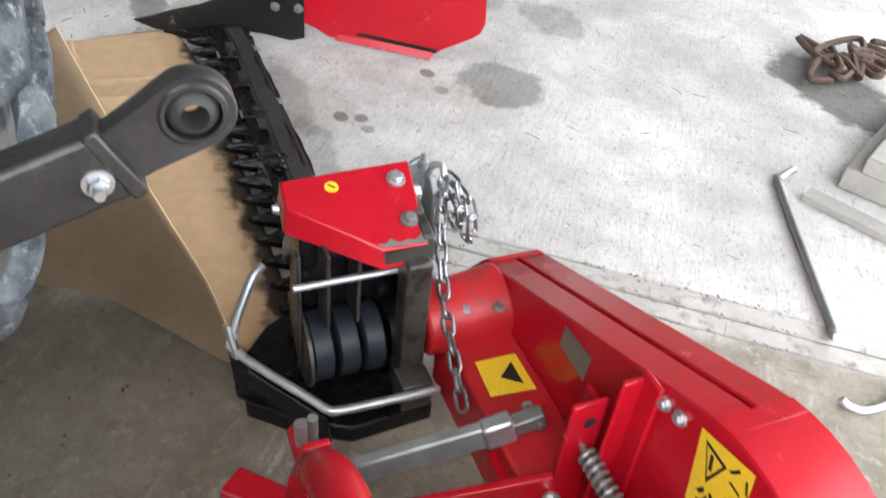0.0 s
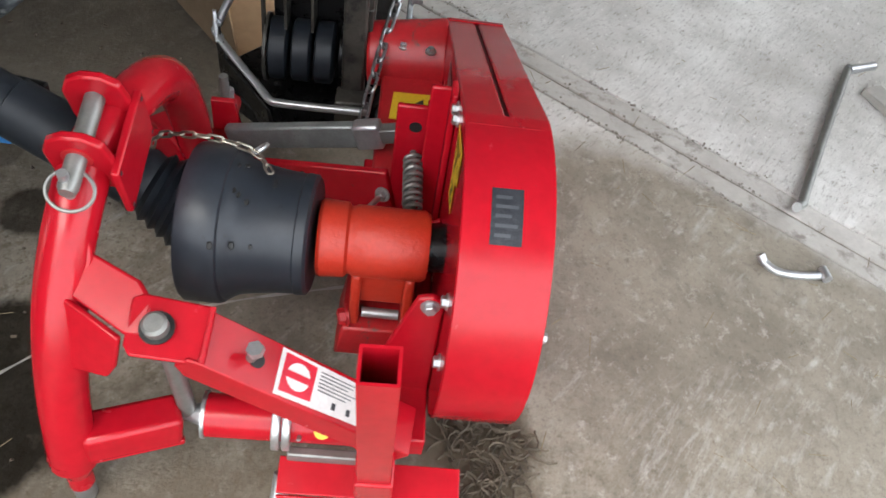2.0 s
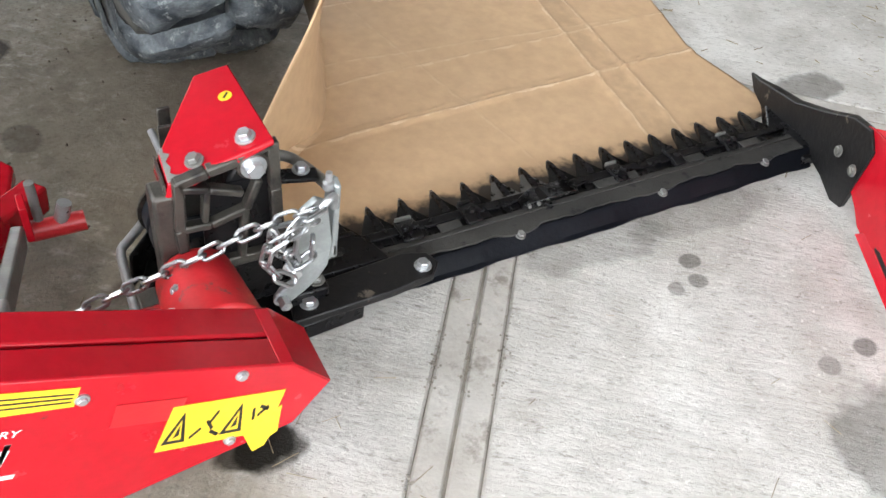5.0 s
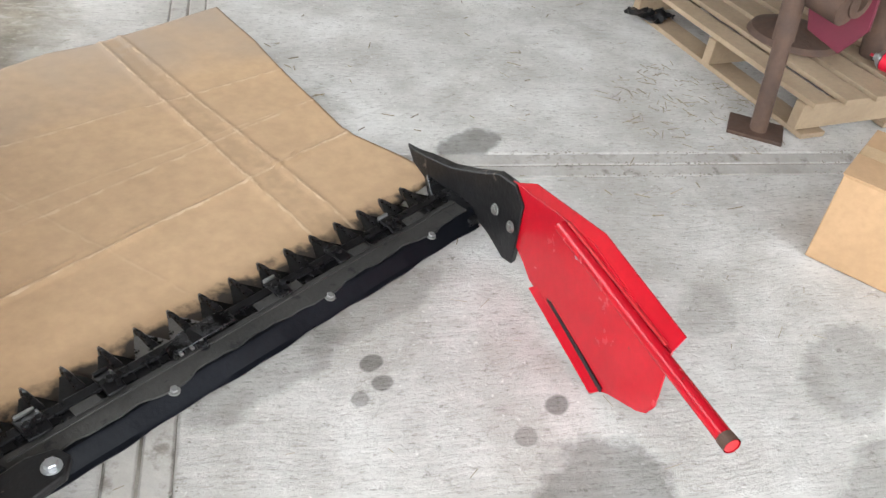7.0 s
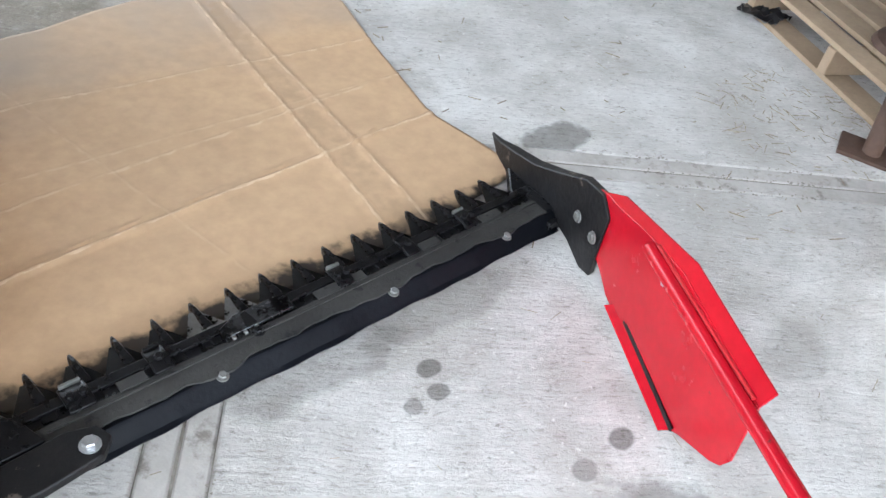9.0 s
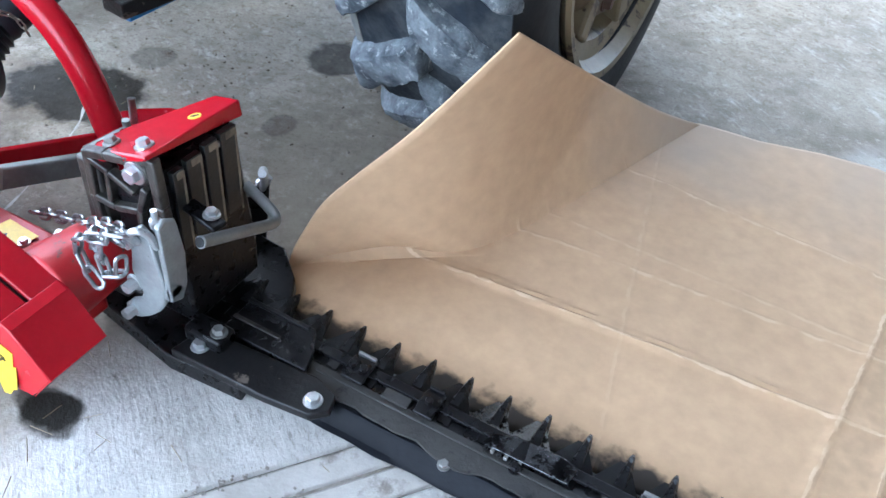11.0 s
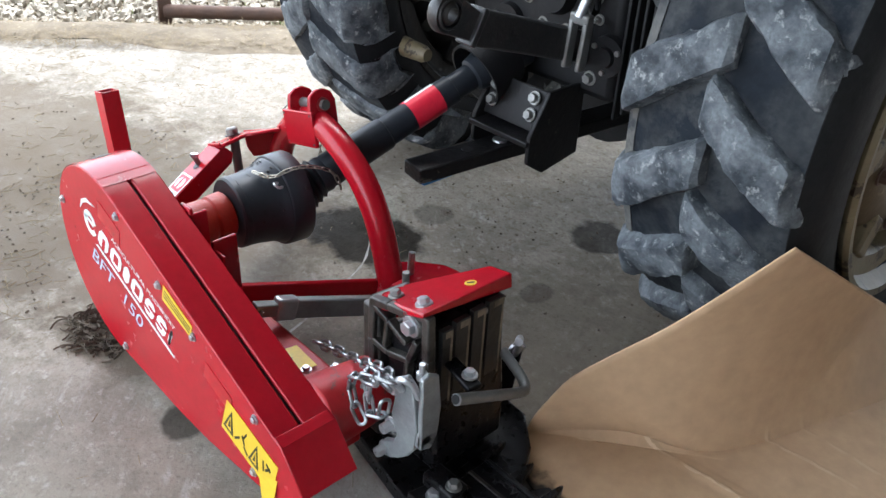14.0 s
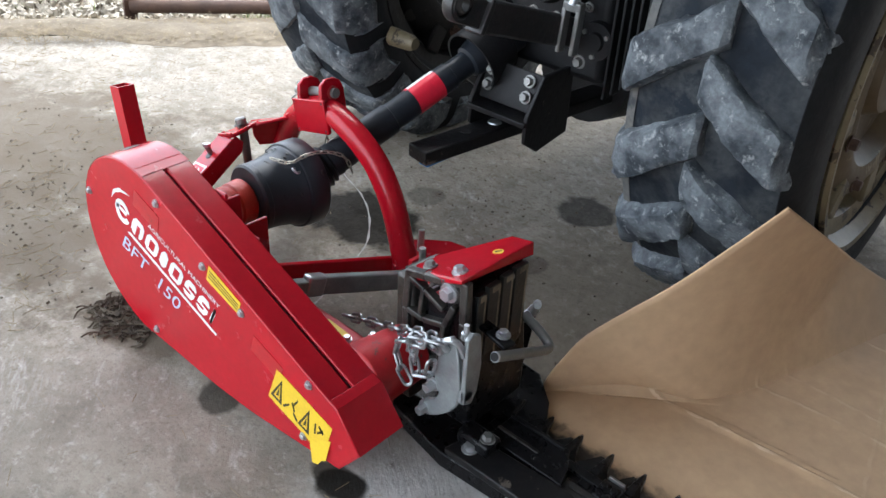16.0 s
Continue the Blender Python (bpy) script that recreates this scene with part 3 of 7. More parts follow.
earth_bank()
blades("dry_grass", 6500, 5, (-3.4, 0.8, 2.50, 2.84), 0.085, 0.0016, STRAW, "dry trodden grass along the edge of the slab", lay=0.62, z=0.006)
blades("green_grass", 350, 6, (-0.75, -0.45, 2.75, 3.15), 0.14, 0.003, GRASS, "green grass tufts growing at the slab edge", lay=0.2)
blades("weeds", 500, 7, (-3.2, 0.4, 2.9, 4.9), 0.08, 0.0025, GRASS, "sparse green weeds growing through the gravel", lay=0.25)

rail = thing("steel_rail", (-3.13, 0.84, -0.06), "rusty steel pipe with a welded upright lying at the slab edge", "scrap iron")
part("pipe", tube(B(), [(-3.13, 0.84, 0.022), (-2.3, 1.80, 0.022)], 0.032, 14), RUST, rail)
part("upright", beam(beam(B(), (-3.12, 0.825, -0.07), (-3.13, 0.845, 0.19), 0.06, 0.012, (1, 0, 0)), (-3.14, 0.855, -0.07), (-3.15, 0.875, 0.17), 0.012, 0.05, (1, 0, 0)), RUST, rail)


def joint_crumbs(count, seed):
    """Grit and crumbled cement along the joints."""
    rnd = random.Random(seed)
    verts, faces = [], []
    quads = [(0, 1, 3, 2), (4, 6, 7, 5), (0, 4, 5, 1), (2, 3, 7, 6), (0, 2, 6, 4), (1, 5, 7, 3)]
    for _ in range(count):
        off = rnd.choice((-JW, -JW, 0, 0, JW, JW)) + rnd.gauss(0, 0.006)
        along = rnd.uniform(-2.0, 3.2)
        c = fl(along, JB + off, 0) if rnd.random() < 0.55 else fl(JA + off, along - 2.2, 0)
        if noise.noise(c * 3.0) < -0.05:
            continue
        s = rnd.uniform(0.0006, 0.002)
        k = len(verts)
        for q in [(i, j, h) for i in (-1, 1) for j in (-1, 1) for h in (-1, 1)]:
            verts.append(c + Vector(((q[0] + rnd.uniform(-0.4, 0.4)) * s * 1.3, (q[1] + rnd.uniform(-0.4, 0.4)) * s * 1.3, s * 0.6 + q[2] * s * 0.6)))
        faces += [tuple(k + i for i in f) for f in quads]
    me = bpy.data.meshes.new("joint_grit")
    me.from_pydata(verts, [], faces)
    ob = new("joint_grit", me)
    finish(ob, JOINT_DIRT)
    return tagged(ob, "dark grit and cement crumbs lying along the joints", "grit", kind="stuff")


joint_crumbs(3600, 31)


# ---- cardboard sheet, its far corner folded up against the tyre ----
def cardboard_sheet():
    """One corrugated sheet: a flat part, a lifted middle facet and a flap that leans on the tyre's shoulder."""
    n, lift, flap, mrows = 140, 16, 20, 110
    verts, faces = [], []

    def edge(pts, t):
        pts = [Vector(p) for p in pts]
        seg = [(b - a).length for a, b in zip(pts, pts[1:])]
        d = t * sum(seg)
        for a, b, s in zip(pts, pts[1:], seg):
            if d <= s:
                return a.lerp(b, d / s)
            d -= s
        return pts[-1]

    corner = (-0.075, 0.022, 0.004)
    left = smooth_line([corner, (-0.09, 0.092, 0.006), (-0.08, 0.104, 0.053), (-0.059, 0.117, 0.106), (-0.025, 0.137, 0.178), (0.041, 0.178, 0.261), (0.104, 0.215, 0.336), (0.167, 0.254, 0.424), (0.251, 0.305, 0.549)], 3)
    valley = smooth_line([corner, (-0.085, 0.097, 0.006), (0.056, 0.235, 0.03), (0.20, 0.345, 0.012), (0.268, 0.56, 0.085), (0.29, 0.83, 0.21)], 4)
    fold = [corner, (-0.08, 0.10, 0.005), (0.08, 0.23, 0.006), (0.235, 0.345, 0.006), (0.36, 0.75, 0.007), (0.485, 1.135, 0.008)]
    back = [(0.485, 1.135, 0.008), (0.64, 1.15, 0.004), (0.80, 1.19, 0.004), (0.93, 1.205, 0.004), (1.08, 1.175, 0.004), (1.552, 1.21, 0.004)]
    front = [corner, (0.08, -0.03, 0.006), (1.0, -0.03, 0.004), (1.375, 0.02, 0.004)]
    right = [(1.375, 0.02, 0.004), (1.335, 0.33, 0.004), (1.42, 0.70, 0.004), (1.49, 0.93, 0.004), (1.552, 1.21, 0.004)]
    for j in range(mrows + 1):
        v = j / mrows
        lf, va, fo, ri = edge(left, v), edge(valley, v), edge(fold, v), edge(right, v)
        for i in range(flap):
            u = i / flap
            p = lf.lerp(va, u)
            ripple = noise.noise(p * 5) * 0.006 * math.sin(u * math.pi)
            verts.append(p + Vector((0.4, -0.8, 0.4)) * (ripple + 0.012 * math.sin(u * math.pi) * v))
        for i in range(lift):
            u = i / lift
            p = va.lerp(fo, u)
            p.z = max(0.005, p.z - 0.012 * math.sin(u * math.pi) * v + noise.noise(p * 6) * 0.004 * math.sin(u * math.pi))
            verts.append(p)
        for i in range(n + 1):
            u = i / n
            p = fo.lerp(ri, u)
            p += (edge(front, u) - Vector(front[0]).lerp(Vector(front[-1]), u)) * (1 - v) + (edge(back, u) - Vector(back[0]).lerp(Vector(back[-1]), u)) * v
            p.z = max(p.z, 0.004)
            # pressed creases and slight waves
            wave = 0.005 * noise.noise(Vector((p.x * 4, p.y * 4, 2.0))) + 0.005
            for at, slope, wd, dp in ((0.255, 0.052, 0.007, 0.007), (0.272, 0.052, 0.005, 0.005), (0.45, 0.05, 0.007, 0.003), (0.856, -0.098, 0.007, 0.004)):
                wave += dp * math.exp(-((p.y - at - slope * p.x) / wd) ** 2)
            for at, slope, wd, dp in ((0.935, 0.13, 0.008, 0.005), (1.04, 0.10, 0.008, 0.005)):
                wave += dp * math.exp(-((p.x - at - slope * p.y) / wd) ** 2)
            p.z += wave * min(1, v * 8) * min(1, u * 12)
            verts.append(p)
    w = flap + lift + n + 1
    for j in range(mrows):
        for i in range(w - 1):
            k = j * w + i
            faces.append((k, k + 1, k + w + 1, k + w))
    me = bpy.data.meshes.new("cardboard_sheet")
    me.from_pydata(verts, [], faces)
    ob = new("cardboard_sheet", me)
    finish(ob, CARD_SHEET)
    # the underside gets the brown with shade painted in
    me.materials.append(CARD_UNDER_SHADED)
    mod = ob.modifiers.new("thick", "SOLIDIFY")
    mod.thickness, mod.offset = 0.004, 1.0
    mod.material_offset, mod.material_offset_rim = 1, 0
    return tagged(ob, "flattened brown cardboard sheet, oil-blackened edge, corner folded against the tyre", "cardboard")


def card_material():
    m = CARD.copy()
    m.name = "oil_stained_cardboard"
    n, l = m.node_tree.nodes, m.node_tree.links
    p = n["Principled BSDF"]
    old = p.inputs["Base Color"].links[0].from_socket
    geo = n.new("ShaderNodeNewGeometry")
    sep = n.new("ShaderNodeSeparateXYZ")
    l.new(geo.outputs["Position"], sep.inputs[0])
    t = n.new("ShaderNodeTexNoise")
    t.inputs["Scale"].default_value, t.inputs["Detail"].default_value = 26, 5
    l.new(geo.outputs["Position"], t.inputs["Vector"])
    a = n.new("ShaderNodeMath")
    a.operation = "MULTIPLY_ADD"
    a.inputs[1].default_value = -0.10
    l.new(t.outputs[0], a.inputs[0])
    l.new(sep.outputs[1], a.inputs[2])
    r = n.new("ShaderNodeMapRange")
    r.inputs[1].default_value, r.inputs[2].default_value, r.inputs[3].default_value, r.inputs[4].default_value = -0.048, -0.018, 0.97, 0.0
    l.new(a.outputs[0], r.inputs[0])
    mx = n.new("ShaderNodeMix")
    mx.data_type = "RGBA"
    l.new(r.outputs[0], mx.inputs[0])
    l.new(old, mx.inputs[6])
    mx.inputs[7].default_value = (0.02, 0.016, 0.012, 1)
    col = mx.outputs[2]

    def line(axis, at, slope, half, strength, tone, lo=-9.0, hi=9.0):
        """A worn crease or tape band: along one axis, at a place on the other."""
        nonlocal col
        u = n.new("ShaderNodeMath")
        u.operation = "MULTIPLY_ADD"
        u.inputs[1].default_value = -slope
        l.new(sep.outputs[1 - axis], u.inputs[0])
        l.new(sep.outputs[axis], u.inputs[2])
        w = n.new("ShaderNodeMath")
        w.operation = "MULTIPLY_ADD"
        w.inputs[1].default_value = 0.016
        l.new(t.outputs[0], w.inputs[0])
        l.new(u.outputs[0], w.inputs[2])
        d = n.new("ShaderNodeMath")
        d.operation = "SUBTRACT"
        d.inputs[1].default_value = at + 0.008
        l.new(w.outputs[0], d.inputs[0])
        a2 = n.new("ShaderNodeMath")
        a2.operation = "ABSOLUTE"
        l.new(d.outputs[0], a2.inputs[0])
        f = n.new("ShaderNodeMapRange")
        f.inputs[1].default_value, f.inputs[2].default_value, f.inputs[3].default_value, f.inputs[4].default_value = half * 0.6, half, strength, 0.0
        l.new(a2.outputs[0], f.inputs[0])
        k = n.new("ShaderNodeMath")
        k.operation = "MULTIPLY"
        l.new(f.outputs[0], k.inputs[0])
        g2 = n.new("ShaderNodeMapRange")
        g2.inputs[1].default_value, g2.inputs[2].default_value = 0.35, 0.6
        l.new(t.outputs[0], g2.inputs[0])
        l.new(g2.outputs[0], k.inputs[1])
        flat = n.new("ShaderNodeMapRange")
        flat.inputs[1].default_value, flat.inputs[2].default_value, flat.inputs[3].default_value, flat.inputs[4].default_value = 0.02, 0.045, 1.0, 0.0
        l.new(sep.outputs[2], flat.inputs[0])
        k2 = n.new("ShaderNodeMath")
        k2.operation = "MULTIPLY"
        l.new(k.outputs[0], k2.inputs[0])
        l.new(flat.outputs[0], k2.inputs[1])
        q = n.new("ShaderNodeMix")
        q.data_type = "RGBA"
        l.new(k2.outputs[0], q.inputs[0])
        l.new(col, q.inputs[6])
        q.inputs[7].default_value = (*tone, 1)
        col = q.outputs[2]

    # grey dust trodden in towards the far side, with ragged borders
    big = n.new("ShaderNodeTexNoise")
    big.inputs["Scale"].default_value, big.inputs["Detail"].default_value = 3.2, 6
    l.new(geo.outputs["Position"], big.inputs["Vector"])
    far = n.new("ShaderNodeMath")
    far.operation = "MULTIPLY_ADD"
    far.inputs[1].default_value = 0.9
    l.new(big.outputs[0], far.inputs[0])
    l.new(sep.outputs[1], far.inputs[2])
    amount = n.new("ShaderNodeMapRange")
    amount.inputs[1].default_value, amount.inputs[2].default_value, amount.inputs[3].default_value, amount.inputs[4].default_value = 1.15, 1.65, 0.0, 0.75
    l.new(far.outputs[0], amount.inputs[0])
    dusty = n.new("ShaderNodeMix")
    dusty.data_type = "RGBA"
    l.new(amount.outputs[0], dusty.inputs[0])
    l.new(col, dusty.inputs[6])
    dusty.inputs[7].default_value = (0.33, 0.265, 0.21, 1)
    col = dusty.outputs[2]

    light, dark = (0.64, 0.47, 0.31), (0.36, 0.24, 0.14)
    line(0, 1.0, 0.115, 0.05, 0.6, dark)
    for axis, at, slope, st in ((1, 0.255, 0.052, 0.8), (1, 0.45, 0.05, 0.45), (1, 0.56, -0.03, 0.3), (1, 0.856, -0.098, 0.5), (0, 0.935, 0.13, 0.65), (0, 1.04, 0.10, 0.6), (0, 0.62, -0.2, 0.2)):
        line(axis, at, slope, 0.0045, st, light)
        line(axis, at + 0.007, slope, 0.004, st * 0.8, dark)
    l.new(col, p.inputs["Base Color"])
    return m


CARD_SHEET = card_material()
cardboard_sheet()


# ---- tractor ----
tractor = thing("tractor", (-0.64, 1.04, 0), "dark grimy farm tractor with worn dusty rear tyres and cream rims", "tractor")


def tyre(x0, x1, yc, zc, rad, phase, outer, worn=0.0, dusty=False):
    """A soft rear tyre between two planes of x, flattened on the floor, with chevron lugs."""
    mid, half = (x0 + x1) / 2, (x1 - x0) / 2
    prof = []
    rr = rr0 = 0.45
    for d, r in ((-0.84, rr), (-0.94, rr + 0.05), (-1.0, rr + 0.075), (-0.97, rad - 0.11), (-0.86, rad - 0.055), (-0.6, rad - 0.043), (0, rad - 0.036),
                 (0.6, rad - 0.043), (0.86, rad - 0.055), (0.97, rad - 0.11), (1.0, rr + 0.075), (0.94, rr + 0.05), (0.84, rr)):
        prof.append((d * half, r))
    prof.append(prof[0])
    bm = lathe(B(), prof, (mid, yc, zc), (1, 0, 0), 96)
    # the tyre flattens where it bears on the floor
    for v in bm.verts:
        v.co.z = max(v.co.z, 0.001)
    body = part("tyre", bm, TYRE, tractor, "worn black rubber tyre grey with dust")
    for s in (-1, 1):
        shoulder = [(s * 0.76 * half, rad - 0.0475)] if dusty and s < 0 else []
        wall = shoulder + [(s * 0.87 * half, rad - 0.055), (s * (0.97 * half + 0.0015), rad - 0.108), (s * (half + 0.0015), rr0 + 0.075), (s * (0.94 * half + 0.0015), rr0 + 0.05), (s * 0.85 * half, rr0 + 0.002),
                (s * 0.80 * half, rr0 + 0.002), (s * 0.90 * half, rr0 + 0.06), (s * 0.93 * half, rad - 0.12)]
        wall.append(wall[0])
        sw = lathe(B(), wall, (mid, yc, zc), (1, 0, 0), 96)
        for v in sw.verts:
            v.co.z = max(v.co.z, 0.001)
        part("sidewall", sw, *((DUSTY_LIT_WALL, body, "rubber sidewall pale with dried dust and painted-in daylight") if dusty and s < 0 else (SIDEWALL, body, "plain black rubber sidewall")))
    rnd = random.Random(int(phase * 10))
    count = 20
    for k in range(count):
        for s in (-1, 1):
            a0 = 2 * math.pi * (k + (0.5 if s > 0 else 0.0) + phase) / count
            rows = []
            for i in range(21):
                t = i / 20
                x = mid + s * half * (-0.06 + (1.0 if s == outer else 1.07) * min(1, t * 1.04))
                ang = a0 - 0.22 * (1 - t) ** 1.1
                drop = {17: 0.012, 18: 0.028, 19: 0.06, 20: 0.12}.get(i, 0.012 if i == 0 else 0.0)
                out = rad - worn - (0.04 if s == outer else 0.015) * t ** 3 - drop
                inner = rad - 0.062 - drop * 0.8
                wdt = (0.098 + 0.022 * t) * (1 + worn * 12) / rad
                row = []
                for q, rr2 in ((-1.16, inner), (-1.06, out - 0.03), (-0.99, out - 0.012), (-0.88, out - 0.003), (-0.5, out), (0.0, out + 0.001), (0.5, out), (0.88, out - 0.003), (0.99, out - 0.012), (1.06, out - 0.03), (1.16, inner)):
                    an = ang + q * wdt * 0.5
                    p3 = Vector((x, yc - math.cos(an) * rr2, zc - math.sin(an) * rr2))
                    p3 += noise.noise_vector(p3 * 16 + Vector((phase * 9, 0, 0))) * 0.006 + noise.noise_vector(p3 * 42) * 0.005 + noise.noise_vector(p3 * 95) * 0.003
                    row.append(tuple(p3))
                rows.append(row)
            if min(p[2] for r2 in rows for p in r2) < 0.0:
                rows = [[(x, y, max(z, 0.002)) for x, y, z in r2] for r2 in rows]
            lb = B()
            vv = [[lb.verts.new(p) for p in r2] for r2 in rows]
            for p, q in zip(vv, vv[1:]):
                for j in range(10):
                    lb.faces.new((p[j], p[j + 1], q[j + 1], q[j]))
            lb.faces.new(vv[0])
            lb.faces.new(vv[-1][::-1])
            part("tread_lug", lb, TYRE_LUG, body)
    return body


def rim(x_out, sgn, yc, zc, paint=None):
    """A dished steel rim; sgn is the side that it faces."""
    bm = lathe(B(), [(0.016, 0.47), (0.018, 0.488), (0.008, 0.495), (-0.006, 0.488), (-0.02, 0.46), (-0.028, 0.405), (-0.05, 0.395), (-0.13, 0.38), (-0.17, 0.375), (-0.20, 0.36), (0.016, 0.47)],
               (x_out, yc, zc), (sgn, 0, 0), 64)
    paint = paint or CREAM
    r = part("rim", bm, paint, tractor, "cream painted steel rim with flaking paint" if paint is CREAM else "")
    part("wheel_disc", lathe(B(), [(-0.075, 0.395), (-0.07, 0.375), (-0.03, 0.345), (-0.012, 0.30), (-0.02, 0.265), (-0.07, 0.235), (-0.075, 0.15), (-0.03, 0.13), (-0.02, 0.06), (-0.02, 0)], (x_out, yc, zc), (sgn, 0, 0), 64), RIM_DISC if paint is CREAM else paint, r, "rusty dished wheel disc" if paint is CREAM else "")
    for k in range(8):
        a = k * math.pi / 4 + 0.2
        part("rim_lug", box(B(), (-0.03, -0.035, -0.05), (0.03, 0.035, 0.05), Matrix.Translation((x_out - sgn * 0.045, yc + 0.36 * math.cos(a), zc + 0.36 * math.sin(a))) @ Matrix.Rotation(a + math.pi / 2, 4, "X")), paint, r, bevel=0.008)
        part("wheel_nut", bolt(B(), (x_out - sgn * 0.014, yc + 0.31 * math.cos(a + 0.2), zc + 0.31 * math.sin(a + 0.2)), (sgn, 0, 0), 0.015, 0.018), RUST, r)
        part("rim_hole", lathe(B(), [(0, 0), (0, 0.024), (0.003, 0.024), (0.003, 0)], (x_out - sgn * 0.052, yc + 0.362 * math.cos(a + 0.4), zc + 0.362 * math.sin(a + 0.4)), (sgn, 0.6 * math.cos(a + 0.4), 0.6 * math.sin(a + 0.4)), 16), BLACK_INK_SHADE, r)


RAD, YC, ZC = 0.725, 1.035, 0.637
tyre(-0.172, 0.238, YC, ZC, RAD, -0.21, 1, dusty=True)
tyre(-1.60, -1.18, YC + 0.12, ZC, RAD, 0.15, -1, worn=0.022)
rim(0.225, 1, YC + 0.015, ZC)
rim(-1.594, -1, YC + 0.12, ZC)
rim(-0.145, -1, YC, ZC, TRACTOR_BLACK)
rim(-1.21, 1, YC + 0.12, ZC, TRACTOR_BLACK)

part("axle_housing", lathe(lathe(B(), [(0, 0), (0, 0.16), (0.10, 0.15), (0.2, 0.105), (0.35, 0.095), (0.35, 0)], (-0.55, YC, 0.77), (1, 0, 0), 24),
                          [(0, 0), (0, 0.16), (0.10, 0.15), (0.2, 0.105), (0.35, 0.095), (0.35, 0)], (-0.73, YC, 0.77), (-1, 0, 0), 24), TRACTOR_BLACK, tractor)
part("gearbox", box(box(box(B(), (-0.92, 0.70, 0.53), (-0.33, 1.9, 1.05)), (-0.86, 0.64, 0.50), (-0.38, 0.72, 0.98)), (-0.88, 1.1, 0.50), (-0.40, 1.7, 0.6)), TRACTOR_BLACK, tractor, "black oily cast transmission housing", bevel=0.02)
gb = part("rear_cover", lathe(lathe(B(), [(0, 0), (0, 0.115), (0.02, 0.11), (0.02, 0)], (-0.56, 0.64, 0.74), (0, -1, 0), 28), [(0.02, 0), (0.02, 0.06), (0.05, 0.05), (0.05, 0)], (-0.56, 0.64, 0.74), (0, -1, 0), 24), TRACTOR_BLACK, tractor)
for k in range(8):
    a = k * math.pi / 4 + 0.4
    part("cover_bolt", bolt(B(), (-0.56 + 0.095 * math.cos(a), 0.62, 0.74 + 0.095 * math.sin(a)), (0, -1, 0), 0.011, 0.012), DULL_STEEL, gb)
for x, z in ((-0.77, 0.9), (-0.51, 0.9), (-0.77, 0.55), (-0.51, 0.55), (-0.52, 0.74), (-0.76, 0.74)):
    part("housing_bolt", bolt(B(), (x + 0.06, 0.64, z), (0, -1, 0), 0.013, 0.016), DULL_STEEL, tractor)
part("hydraulic_block", box(box(B(), (-0.84, 0.60, 0.98), (-0.38, 0.85, 1.2)), (-0.70, 0.54, 1.0), (-0.50, 0.62, 1.16)), TRACTOR_BLACK, tractor, bevel=0.012)
for x in (-0.60, -0.67):
    part("coupling", lathe(lathe(B(), [(0, 0), (0, 0.024), (0.05, 0.024), (0.05, 0)], (x + 0.05, 0.54, 1.07), (0, -1, 0), 18), [(0.05, 0.016), (0.058, 0.022), (0.066, 0.016)], (x + 0.05, 0.54, 1.07), (0, -1, 0), 18), DULL_STEEL, tractor)
part("fender_floor", box(B(), (-1.0, 0.75, 1.55), (-0.28, 2.2, 1.6)), TRACTOR_BLACK, tractor, bevel=0.01)
part("engine_body", box(B(), (-0.90, 1.9, 0.68), (-0.38, 4.0, 1.3)), TRACTOR_BLACK, tractor, bevel=0.04)
part("front_axle", tube(B(), [(-1.35, 3.4, 0.5), (0.07, 3.4, 0.5)], 0.07), TRACTOR_BLACK, tractor)
for x in (-1.4, 0.1):
    part("front_tyre", lathe(B(), [(-0.12, 0.3), (-0.14, 0.42), (-0.1, 0.5), (0.1, 0.5), (0.14, 0.42), (0.12, 0.3), (0.08, 0.0)], (x, 3.4, 0.49), (1, 0, 0), 40), TYRE, tractor)

# drawbar and its hanger
part("drawbar", beam(B(), (-0.655, 0.26, 0.335), (-0.54, 1.0, 0.35), 0.075, 0.038), BLACK_PAINT, tractor, "black flat steel drawbar with pin holes", bevel=0.004)
hg = part("drawbar_hanger", plate(B(), [(-0.67, 0.53, 0.53), (-0.475, 0.53, 0.53), (-0.475, 0.50, 0.43), (-0.67, 0.50, 0.43)], 0.012), BLACK_PAINT, tractor, bevel=0.003)
part("hanger_floor", box(B(), (-0.67, 0.46, 0.405), (-0.475, 0.64, 0.42)), BLACK_PAINT, hg, bevel=0.003)
for x in (-0.67, -0.485):
    part("hanger_side", plate(B(), [(x, 0.47, 0.36), (x, 0.53, 0.32), (x, 0.66, 0.34), (x, 0.66, 0.53), (x, 0.53, 0.53), (x, 0.47, 0.43)], 0.012), BLACK_PAINT, hg, bevel=0.003)
for x, z in ((-0.635, 0.47), (-0.51, 0.47), (-0.635, 0.51), (-0.51, 0.51)):
    part("hanger_bolt", bolt(B(), (x, 0.492 + (z - 0.43) * 0.3, z), (0, -1, 0.3), 0.012, 0.014), DULL_STEEL, hg)
part("drawbar_hole", lathe(B(), [(0, 0), (0, 0.014), (0.002, 0.014), (0.002, 0)], (-0.630, 0.42, 0.3585), (0, 0, 1), 14), BLACK_INK_SHADE, tractor)
part("drawbar_pin", lathe(B(), [(0, 0), (0, 0.02), (0.004, 0.018), (0.004, 0)], (-0.614, 0.52, 0.3605), (0, 0, 1), 14), ZINC, tractor)


